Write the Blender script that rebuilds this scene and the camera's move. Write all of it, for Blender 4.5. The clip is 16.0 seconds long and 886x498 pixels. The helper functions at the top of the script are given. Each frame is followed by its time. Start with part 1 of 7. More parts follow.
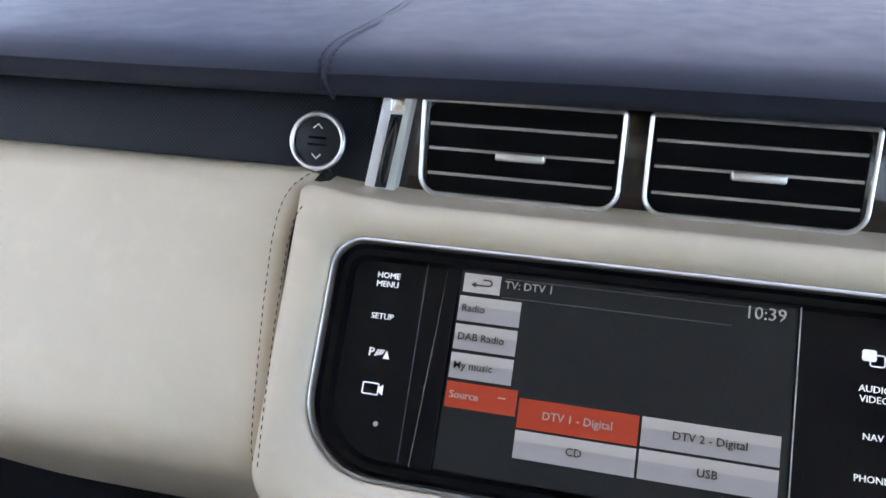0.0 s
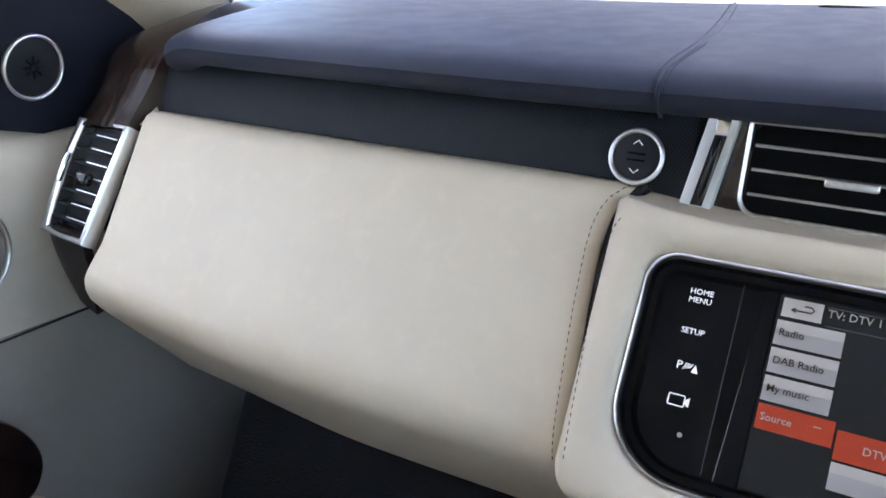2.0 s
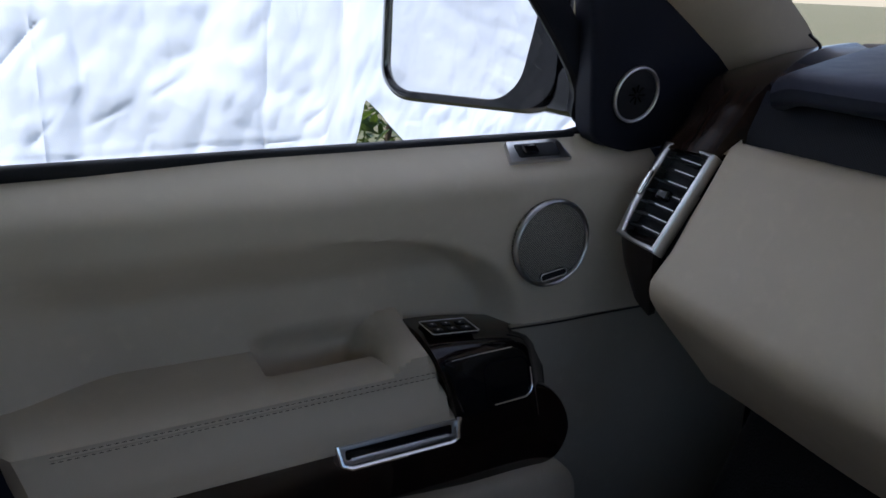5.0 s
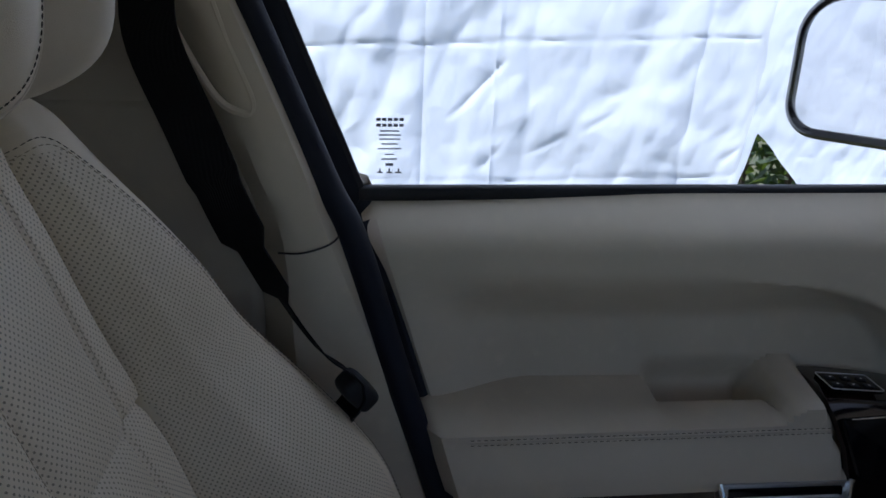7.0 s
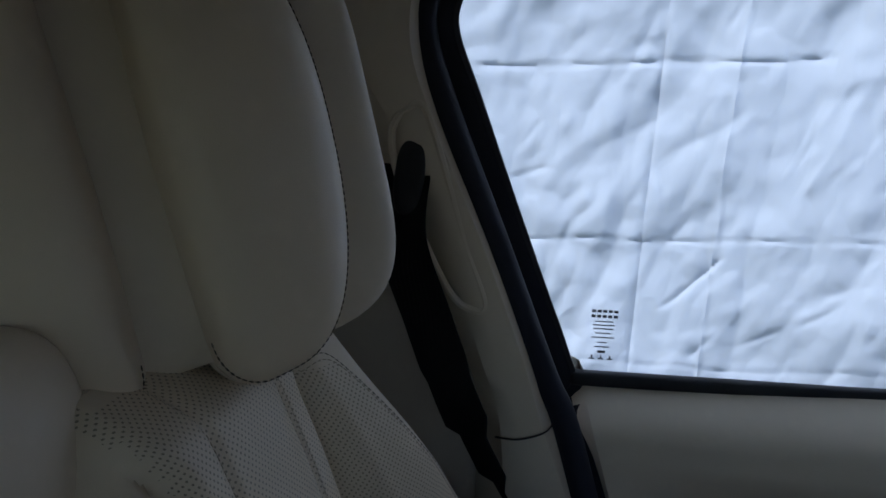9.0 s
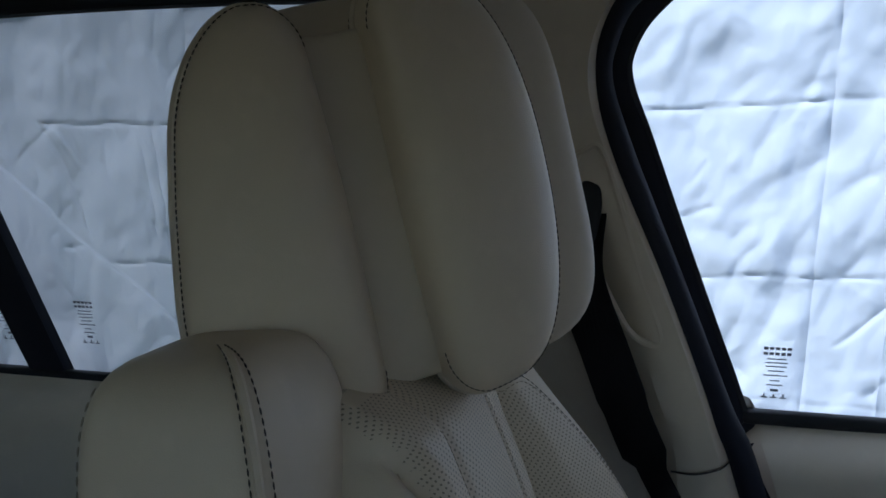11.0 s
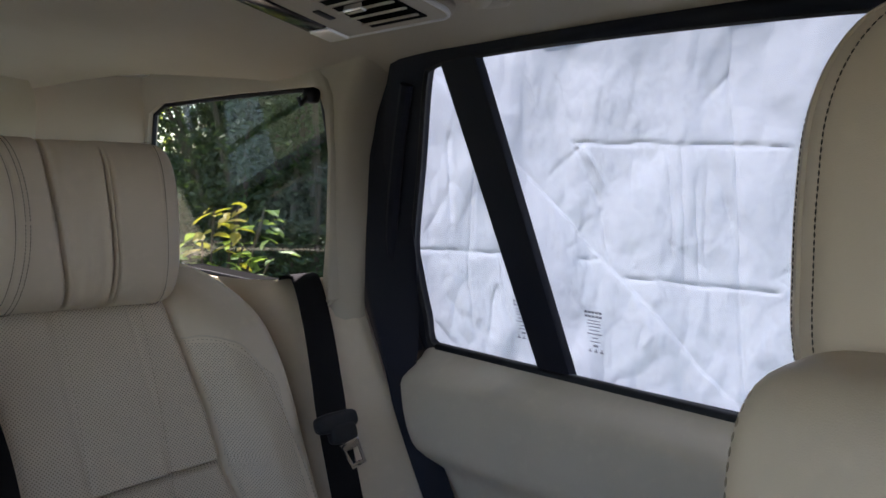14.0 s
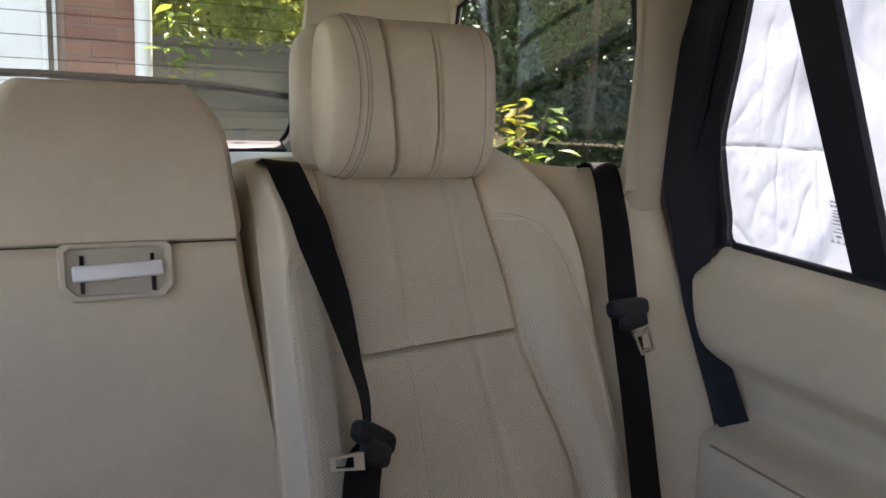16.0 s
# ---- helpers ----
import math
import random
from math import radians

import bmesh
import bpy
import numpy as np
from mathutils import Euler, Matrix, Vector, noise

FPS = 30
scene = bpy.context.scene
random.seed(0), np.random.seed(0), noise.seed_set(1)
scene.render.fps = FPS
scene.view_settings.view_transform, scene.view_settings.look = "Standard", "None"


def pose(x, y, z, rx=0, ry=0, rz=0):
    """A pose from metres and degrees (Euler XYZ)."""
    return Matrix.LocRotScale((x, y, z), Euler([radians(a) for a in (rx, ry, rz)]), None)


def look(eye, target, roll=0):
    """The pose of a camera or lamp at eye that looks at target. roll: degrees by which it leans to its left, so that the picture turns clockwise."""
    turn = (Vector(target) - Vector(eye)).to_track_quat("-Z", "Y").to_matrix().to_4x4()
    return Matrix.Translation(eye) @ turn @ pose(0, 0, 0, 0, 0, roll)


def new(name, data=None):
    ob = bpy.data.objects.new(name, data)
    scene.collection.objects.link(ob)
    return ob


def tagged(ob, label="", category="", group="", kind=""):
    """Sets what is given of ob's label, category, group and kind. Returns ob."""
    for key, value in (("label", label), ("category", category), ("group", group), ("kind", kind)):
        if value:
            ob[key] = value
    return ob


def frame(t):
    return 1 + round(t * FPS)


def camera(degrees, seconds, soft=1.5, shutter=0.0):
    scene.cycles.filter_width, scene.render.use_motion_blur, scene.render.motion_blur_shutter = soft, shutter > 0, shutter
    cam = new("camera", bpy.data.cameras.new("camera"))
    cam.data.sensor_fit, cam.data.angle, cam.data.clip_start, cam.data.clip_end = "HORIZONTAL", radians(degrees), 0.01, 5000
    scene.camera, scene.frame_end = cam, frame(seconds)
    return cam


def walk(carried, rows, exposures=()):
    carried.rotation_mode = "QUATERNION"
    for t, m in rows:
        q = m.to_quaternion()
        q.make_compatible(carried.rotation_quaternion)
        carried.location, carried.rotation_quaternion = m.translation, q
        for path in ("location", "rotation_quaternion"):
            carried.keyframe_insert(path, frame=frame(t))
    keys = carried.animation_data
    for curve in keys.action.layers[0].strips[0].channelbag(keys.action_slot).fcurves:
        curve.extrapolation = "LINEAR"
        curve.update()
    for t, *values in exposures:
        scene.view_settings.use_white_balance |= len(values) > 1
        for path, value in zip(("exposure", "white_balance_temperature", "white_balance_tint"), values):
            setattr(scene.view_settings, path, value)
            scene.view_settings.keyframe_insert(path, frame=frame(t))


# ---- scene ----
# ---- camera ----
cam = camera(57.9, 16.0, soft=1.6)


def view(eye, yaw, pitch, roll):
    """A pose from a place and yaw (to the left of +y), pitch (up) and roll in degrees."""
    return Matrix.Translation(eye) @ pose(0, 0, 0, 90 + pitch, 0, yaw) @ pose(0, 0, 0, 0, 0, roll)


WALK = [
    (0, (0.014, 0.218, 0.907), 13.57, -20.22, 1.55),
    (0.5, (0.012, 0.213, 0.903), 17.90, -20.86, 0.82),
    (1, (-0.002, 0.204, 0.905), 19.29, -21.23, 0.88),
    (1.5, (-0.019, 0.193, 0.908), 22.11, -21.51, 0.81),
    (2, (-0.039, 0.170, 0.915), 29.24, -20.03, 1.23),
    (2.5, (-0.055, 0.153, 0.915), 33.02, -20.64, 1.86),
    (3, (-0.072, 0.130, 0.905), 36.90, -21.37, 2.93),
    (3.5, (-0.078, 0.100, 0.918), 44.95, -19.57, 1.74),
    (3.7, (-0.075, 0.089, 0.915), 48.04, -18.92, 1.22),
    (5.8, (-0.093, -0.011, 0.923), 68.06, -19.93, 2.61),
    (6, (-0.091, -0.021, 0.925), 70.95, -20.28, 2.19),
    (6.5, (-0.091, -0.047, 0.924), 77.65, -19.75, 1.63),
    (7, (-0.082, -0.069, 0.940), 83.34, -18.13, 1.54),
    (7.5, (-0.074, -0.096, 0.969), 87.44, -17.34, 1.61),
    (8, (-0.070, -0.114, 0.994), 90.88, -15.40, 1.68),
    (8.5, (-0.060, -0.120, 1.013), 93.33, -12.94, 1.88),
    (9, (-0.060, -0.112, 1.031), 96.12, -11.61, 1.67),
    (9.2, (-0.058, -0.116, 1.042), 97.26, -11.20, 1.81),
    (11.3, (-0.003, -0.170, 1.011), 105.57, -6.02, 0.41),
    (11.5, (0.000, -0.175, 1.013), 106.85, -5.10, 0.91),
    (12, (0.012, -0.189, 1.014), 114.82, -4.44, 0.47),
    (12.5, (0.011, -0.218, 1.006), 119.11, -4.25, 1.94),
    (13, (0.014, -0.226, 1.007), 123.78, -4.04, 2.07),
    (13.5, (0.030, -0.244, 1.003), 128.69, -4.22, 2.23),
    (14, (0.033, -0.257, 0.995), 133.83, -5.26, 2.05),
    (14.5, (0.044, -0.275, 0.985), 139.76, -7.14, 2.22),
    (15, (0.056, -0.275, 0.975), 144.95, -9.17, 2.74),
    (15.5, (0.079, -0.275, 0.964), 149.16, -10.73, 3.33),
    (16, (0.099, -0.276, 0.956), 151.44, -12.20, 3.53),]
EXPOSURES = [
    (0, 3.38, 6500, 16), (2.0, 3.32, 6500, 17), (3.0, 3.08, 6500, 18), (3.7, 2.55, 6500, 18), (5.8, 0.60, 6430, 18), (6.5, 0.72, 6320, 17), (7.0, 0.86, 6200, 17), (7.5, 0.62, 6100, 16), (8.5, 0.42, 5900, 15), (9.2, 0.28, 5880, 14),
    (11.3, 0.98, 5850, 12), (12.0, 2.1, 6250, 9), (12.6, 2.35, 6300, 17), (13.5, 2.15, 6420, 25), (14.5, 2.1, 6720, 24), (15.2, 2.42, 6950, 24), (16.0, 2.75, 7480, 27),
]
walk(cam, [(t, view(eye, yaw, pitch, roll)) for t, eye, yaw, pitch, roll in WALK], EXPOSURES)

# ---- daylight ----
SUN_AZ, SUN_EL = radians(126), radians(62)   # sun stands to the left of the car, a little behind it
world = bpy.data.worlds.new("sky")
scene.world = world
world.use_nodes = True
wt = world.node_tree
sky = wt.nodes.new("ShaderNodeTexSky")
sky.sky_type, sky.sun_disc = "NISHITA", False
sky.sun_elevation, sky.sun_rotation = SUN_EL, -SUN_AZ
wt.links.new(sky.outputs[0], wt.nodes["Background"].inputs[0])
wt.nodes["Background"].inputs[1].default_value = 0.15
sun = new("sun", bpy.data.lights.new("sun", "SUN"))
sun.data.energy, sun.data.angle, sun.data.color = 4.0, radians(0.6), (1.0, 0.96, 0.90)
sun_from = Vector((-math.sin(SUN_AZ) * math.cos(SUN_EL), math.cos(SUN_AZ) * math.cos(SUN_EL), math.sin(SUN_EL)))
sun.matrix_world = look(sun_from * 20, (0, 0, 0))


# ---- materials ----
class Mat:
    """A node material with a principled surface and short ways to add grain, mottling and pattern."""

    def __init__(self, name, color, rough=0.5, metal=0.0, **inputs):
        self.m = bpy.data.materials.new(name)
        self.m.use_nodes = True
        self.t = self.m.node_tree
        self.b = self.t.nodes["Principled BSDF"]
        self.b.inputs["Base Color"].default_value = (*color, 1)
        self.b.inputs["Roughness"].default_value = rough
        self.b.inputs["Metallic"].default_value = metal
        for key, value in inputs.items():
            self.b.inputs[key.replace("_", " ")].default_value = value
        self.color = (*color, 1)
        self.co = self.t.nodes.new("ShaderNodeTexCoord").outputs["Object"]
        self.height = None

    def node(self, kind, **props):
        n = self.t.nodes.new(kind)
        for k, v in props.items():
            if k == "operation":
                n.operation = v
            elif k == "feature":
                n.feature = v
            elif k == "blend":
                n.blend_type = v
        return n

    def noise(self, scale, detail=4.0, co=None):
        n = self.node("ShaderNodeTexNoise")
        n.inputs["Scale"].default_value, n.inputs["Detail"].default_value = scale, detail
        self.t.links.new(co or self.co, n.inputs["Vector"])
        return n.outputs["Fac"]

    def math(self, op, a, b=0.0):
        n = self.node("ShaderNodeMath", operation=op)
        for i, v in enumerate((a, b)):
            if isinstance(v, (int, float)):
                n.inputs[i].default_value = v
            else:
                self.t.links.new(v, n.inputs[i])
        return n.outputs[0]

    def ramp(self, fac, lo, hi):
        n = self.node("ShaderNodeMapRange")
        self.t.links.new(fac, n.inputs[0])
        n.inputs[1].default_value, n.inputs[2].default_value = lo, hi
        return n.outputs[0]

    def tint(self, fac, color, amount=1.0):
        """Mixes the base colour so far towards another colour by fac."""
        n = self.node("ShaderNodeMix")
        n.data_type = "RGBA"
        self.t.links.new(self.math("MULTIPLY", fac, amount), n.inputs[0])
        old = self.b.inputs["Base Color"]
        if old.is_linked:
            self.t.links.new(old.links[0].from_socket, n.inputs[6])
        else:
            n.inputs[6].default_value = self.color
        n.inputs[7].default_value = (*color, 1)
        self.t.links.new(n.outputs[2], old)
        return self

    def bump(self, fac, strength, distance=0.001):
        n = self.node("ShaderNodeBump")
        n.inputs["Strength"].default_value, n.inputs["Distance"].default_value = strength, distance
        self.t.links.new(fac, n.inputs["Height"])
        old = self.b.inputs["Normal"]
        if old.is_linked:
            self.t.links.new(old.links[0].from_socket, n.inputs["Normal"])
        self.t.links.new(n.outputs[0], old)
        return self

    def voronoi(self, scale, feature="F1", rnd=1.0):
        n = self.node("ShaderNodeTexVoronoi", feature=feature)
        n.inputs["Scale"].default_value = scale
        n.inputs["Randomness"].default_value = rnd
        self.t.links.new(self.co, n.inputs["Vector"])
        return n.outputs["Distance"]

    def gloss(self, fac, lo, hi):
        n = self.node("ShaderNodeMapRange")
        self.t.links.new(fac, n.inputs[0])
        n.inputs[3].default_value, n.inputs[4].default_value = lo, hi
        self.t.links.new(n.outputs[0], self.b.inputs["Roughness"])
        return self


def leather(name, color, rough=0.45, grain=0.25):
    k = Mat(name, color, rough)
    k.tint(k.ramp(k.noise(9, 3), 0.35, 0.7), tuple(c * 0.88 for c in color), 0.7)
    k.tint(k.ramp(k.noise(60, 2), 0.55, 0.8), tuple(min(1, c * 1.08) for c in color), 0.5)
    k.bump(k.voronoi(900, "DISTANCE_TO_EDGE"), grain, 0.0006)
    k.bump(k.noise(35, 2), 0.05, 0.004)
    k.gloss(k.noise(40, 3), rough - 0.07, rough + 0.12)
    return k


def dots(k, pitch, radius, axes, color=(0.03, 0.03, 0.03), stagger=True, unrolled=False):
    """Punched holes on a regular grid in two object axes."""
    sep = k.node("ShaderNodeSeparateXYZ")
    k.t.links.new(k.node("ShaderNodeTexCoord").outputs["UV"] if unrolled else k.co, sep.inputs[0])
    u = k.math("DIVIDE", sep.outputs[axes[0]], pitch)
    v = k.math("DIVIDE", sep.outputs[axes[1]], pitch)
    if stagger:
        u, v = k.math("ADD", u, v), k.math("SUBTRACT", u, v)
        radius *= 1.4
    fu = k.math("SUBTRACT", k.math("FRACT", k.math("ADD", u, 200.0)), 0.5)
    fv = k.math("SUBTRACT", k.math("FRACT", k.math("ADD", v, 200.0)), 0.5)
    d = k.math("SQRT", k.math("ADD", k.math("MULTIPLY", fu, fu), k.math("MULTIPLY", fv, fv)))
    hole = k.math("LESS_THAN", d, radius / pitch)
    k.tint(hole, color, 0.9)
    k.bump(k.math("SUBTRACT", 1.0, hole), 0.5, 0.0008)
    return k


CREAM = (0.66, 0.56, 0.425)
cream = leather("cream_leather", CREAM).m
cream_soft = leather("cream_vinyl", (0.60, 0.52, 0.41), 0.55, 0.18).m
cream_perf = dots(leather("perforated_cream_leather", (0.645, 0.547, 0.415)), 0.0046, 0.00070, (0, 1), (0.20, 0.17, 0.13), unrolled=True).m
rear_perf = dots(leather("finely_perforated_cream_leather", (0.645, 0.547, 0.415)), 0.0044, 0.00075, (0, 1), (0.20, 0.165, 0.12), unrolled=True).m
navy = leather("navy_leather", (0.020, 0.025, 0.044), 0.50, 0.35).m
navy.node_tree.nodes["Principled BSDF"].inputs["Specular IOR Level"].default_value = 0.36
black_plastic = Mat("black_plastic", (0.010, 0.011, 0.015), 0.55, Specular_IOR_Level=0.28)
black_plastic.bump(black_plastic.noise(900, 2), 0.2, 0.0005)
black_plastic.tint(black_plastic.ramp(black_plastic.noise(14, 3), 0.4, 0.75), (0.024, 0.025, 0.03), 0.7)
black_plastic = black_plastic.m
navy_trim = Mat("dark_navy_trim", (0.008, 0.010, 0.020), 0.6, Specular_IOR_Level=0.25)
navy_trim.bump(navy_trim.noise(600, 2), 0.2, 0.0005)
navy_trim.tint(navy_trim.ramp(navy_trim.noise(10, 3), 0.4, 0.8), (0.015, 0.017, 0.027), 0.6)
navy_trim = navy_trim.m
mesh_navy = dots(Mat("perforated_navy_grille", (0.024, 0.028, 0.040), 0.6, Specular_IOR_Level=0.25), 0.0028, 0.0008, (0, 2), (0.002, 0.002, 0.003)).m
mesh_grey = dots(Mat("grey_speaker_mesh", (0.34, 0.315, 0.275), 0.5), 0.0028, 0.0008, (1, 2), (0.05, 0.047, 0.04)).m
gloss_black = Mat("gloss_black", (0.005, 0.005, 0.007), 0.07, Specular_IOR_Level=0.32)
gloss_black.gloss(gloss_black.noise(25, 4), 0.05, 0.14)
gloss_black = gloss_black.m
wood = Mat("dark_walnut_veneer", (0.010, 0.006, 0.006), 0.12, Coat_Weight=0.8, Coat_Roughness=0.05)
_w = wood.node("ShaderNodeTexWave")
_w.inputs["Scale"].default_value, _w.inputs["Distortion"].default_value, _w.inputs["Detail"].default_value = 22, 9, 4
wood.t.links.new(wood.co, _w.inputs["Vector"])
wood.tint(wood.ramp(_w.outputs["Fac"], 0.3, 1.0), (0.026, 0.012, 0.009), 0.8)
wood = wood.m
chrome = Mat("polished_chrome", (0.90, 0.90, 0.92), 0.14, 1.0)
chrome.gloss(chrome.noise(60, 3), 0.08, 0.2)
chrome = chrome.m
satin = Mat("satin_aluminium", (0.86, 0.86, 0.87), 0.36, 1.0)
satin.bump(satin.noise(500, 2), 0.08, 0.0004)
satin = satin.m
# darker copy of the satin metal, its shading put into the colour
chrome_dark = Mat("shaded_satin_chrome", (0.55, 0.55, 0.56), 0.28, 1.0)
chrome_dark.bump(chrome_dark.noise(500, 2), 0.06, 0.0004)
chrome_dark = chrome_dark.m
# pale paint takes the place of polished metal's bright reflections
silver_paint = Mat("silver_reflection_paint", (0.84, 0.84, 0.85), 0.34, 0.15)
silver_paint.bump(silver_paint.noise(400, 2), 0.06, 0.0004)
silver_paint = silver_paint.m
headlining = Mat("suede_headlining", (0.50, 0.455, 0.365), 0.95)
headlining.bump(headlining.noise(700, 3), 0.5, 0.0008)
headlining.tint(headlining.ramp(headlining.noise(5, 4), 0.35, 0.7), (0.43, 0.385, 0.30), 0.6)
headlining = headlining.m
wiper_rubber = Mat("wiper_rubber", (0.004, 0.004, 0.004), 0.9, Specular_IOR_Level=0.05).m
webbing = Mat("black_belt_webbing", (0.005, 0.005, 0.007), 0.8, Specular_IOR_Level=0.2)
_v = webbing.node("ShaderNodeTexWave")
_v.inputs["Scale"].default_value = 320
webbing.t.links.new(webbing.co, _v.inputs["Vector"])
webbing.bump(_v.outputs["Fac"], 0.4, 0.0005)
webbing = webbing.m
# cream vinyl darkened to taupe, part of the shade put into the colour
taupe = leather("shaded_taupe_vinyl", (0.36, 0.32, 0.265), 0.6, 0.18).m
thread = Mat("dark_thread", (0.05, 0.043, 0.036), 0.8).m
thread_pale = Mat("tan_thread", (0.30, 0.25, 0.18), 0.8).m
carpet = Mat("black_carpet", (0.010, 0.010, 0.012), 1.0)
carpet.bump(carpet.noise(400, 4), 0.8, 0.003)
carpet = carpet.m
brown_trim = Mat("dark_brown_satin_trim", (0.012, 0.008, 0.008), 0.42)
brown_trim.tint(brown_trim.ramp(brown_trim.noise(20, 4), 0.4, 0.7), (0.020, 0.013, 0.011), 0.7)
brown_trim = brown_trim.m
brown_gloss = Mat("walnut_cheek_veneer", (0.014, 0.008, 0.006), 0.26, Specular_IOR_Level=0.28)
_c = brown_gloss.node("ShaderNodeTexWave")
_c.inputs["Scale"].default_value, _c.inputs["Distortion"].default_value, _c.inputs["Detail"].default_value = 30, 8, 4
brown_gloss.t.links.new(brown_gloss.co, _c.inputs["Vector"])
brown_gloss.tint(brown_gloss.ramp(_c.outputs["Fac"], 0.3, 1.0), (0.030, 0.015, 0.010), 0.8)
brown_gloss = brown_gloss.m
# near black, standing in for the shade inside shallow vents and hollows
vent_dark = Mat("duct_shade_black", (0.003, 0.003, 0.004), 0.8, Specular_IOR_Level=0.1).m
white_vinyl = leather("white_vinyl", (0.74, 0.73, 0.70), 0.5, 0.2).m
# white print with a faint glow added to its colour
white_glow_print = Mat("white_glow_print", (0.75, 0.75, 0.75), 0.5, Emission_Strength=0.04).m
white_glow_print.node_tree.nodes["Principled BSDF"].inputs["Emission Color"].default_value = (1, 1, 1, 1)
black_print = Mat("black_print", (0.01, 0.01, 0.012), 0.6).m
grey_print = Mat("grey_etched_print", (0.15, 0.165, 0.20), 0.6).m


def glass_mat(name, color, rough=0.0, least=0.03, veil=0.0):
    m = bpy.data.materials.new(name)
    m.use_nodes = True
    t = m.node_tree
    t.nodes.remove(t.nodes["Principled BSDF"])
    clear, shine, mix = t.nodes.new("ShaderNodeBsdfTransparent"), t.nodes.new("ShaderNodeBsdfGlossy"), t.nodes.new("ShaderNodeMixShader")
    facing, power, gain, base = t.nodes.new("ShaderNodeLayerWeight"), t.nodes.new("ShaderNodeMath"), t.nodes.new("ShaderNodeMath"), t.nodes.new("ShaderNodeMath")
    facing.inputs[0].default_value = 0.5
    power.operation, gain.operation, base.operation = "POWER", "MULTIPLY", "ADD"
    power.inputs[1].default_value, gain.inputs[1].default_value, base.inputs[1].default_value = 5.0, 0.6, least
    t.links.new(facing.outputs["Facing"], power.inputs[0])
    t.links.new(power.outputs[0], gain.inputs[0])
    t.links.new(gain.outputs[0], base.inputs[0])
    clear.inputs[0].default_value = (*color, 1)
    shine.inputs["Roughness"].default_value = rough
    t.links.new(base.outputs[0], mix.inputs[0])
    t.links.new(clear.outputs[0], mix.inputs[1])
    t.links.new(shine.outputs[0], mix.inputs[2])
    t.links.new(mix.outputs[0], t.nodes["Material Output"].inputs[0])
    # translucent share that washes the view out, standing in for reflected haze
    if veil:
        film, both = t.nodes.new("ShaderNodeBsdfTranslucent"), t.nodes.new("ShaderNodeMixShader")
        film.inputs[0].default_value = (0.85, 0.83, 0.76, 1)
        both.inputs[0].default_value = veil
        t.links.new(mix.outputs[0], both.inputs[1])
        t.links.new(film.outputs[0], both.inputs[2])
        t.links.new(both.outputs[0], t.nodes["Material Output"].inputs[0])
    return m


clear_glass = glass_mat("clear_glass", (0.93, 0.96, 0.95))
rear_glass = glass_mat("rear_glass", (0.74, 0.80, 0.75), 0.0, 0.075)
tail_glass = glass_mat("hazy_tail_glass", (0.80, 0.85, 0.80), 0.0, 0.05, 0.006)


def lit_mat(name, color, strength, rough=0.3):
    k = Mat(name, tuple(c * 0.3 for c in color), rough, Emission_Strength=strength)
    k.b.inputs["Emission Color"].default_value = (*color, 1)
    return k.m


# ---- building helpers ----
def base_matrix(parent):
    m = parent.matrix_basis.copy()
    return base_matrix(parent.parent) @ parent.matrix_parent_inverse @ m if parent.parent else m


def thing(name, base, label, category, group="", kind=""):
    ob = new(name)
    ob.empty_display_size = 0.05
    ob.matrix_basis = Matrix.Translation(base)
    return tagged(ob, label, category, group, kind)


def part(name, bm, material, parent=None, label="", smooth=True):
    me = bpy.data.meshes.new(name)
    bmesh.ops.recalc_face_normals(bm, faces=bm.faces)
    bm.to_mesh(me)
    bm.free()
    if smooth:
        me.polygons.foreach_set("use_smooth", [True] * len(me.polygons))
        me.set_sharp_from_angle(angle=radians(42))
    for m in material if isinstance(material, (list, tuple)) else [material]:
        me.materials.append(m)
    ob = new(name, me)
    if parent:
        ob.parent = parent
        ob.matrix_parent_inverse = base_matrix(parent).inverted()
    if label:
        ob["label"] = label
    return ob


def unroll(bm, rows, middle):
    """Texture places in metres on a backrest: along each row from the panel's middle, and up its lean."""
    nv = len(rows[0])
    place = {}
    for i, r in enumerate(rows):
        u = [0.0]
        for a, b in zip(r, r[1:]):
            u.append(u[-1] + math.hypot(b.x - a.x, b.y - a.y))
        half = [k for k in range(len(r) // 2)]
        zero = float(np.interp(-middle, [-r[k].x for k in half], [u[k] for k in half]))
        c = len(r) // 3
        v = v + (r[c] - rows[i - 1][c]).length if i else 0.0
        for j in range(nv):
            place[i * nv + j] = (u[j] - zero, v)
    bm.verts.index_update()
    layer = bm.loops.layers.uv.new("unrolled")
    for f in bm.faces:
        for l in f.loops:
            l[layer].uv = place[l.vert.index]
    return bm


CABIN = Vector((0.0, -0.2, 0.9))


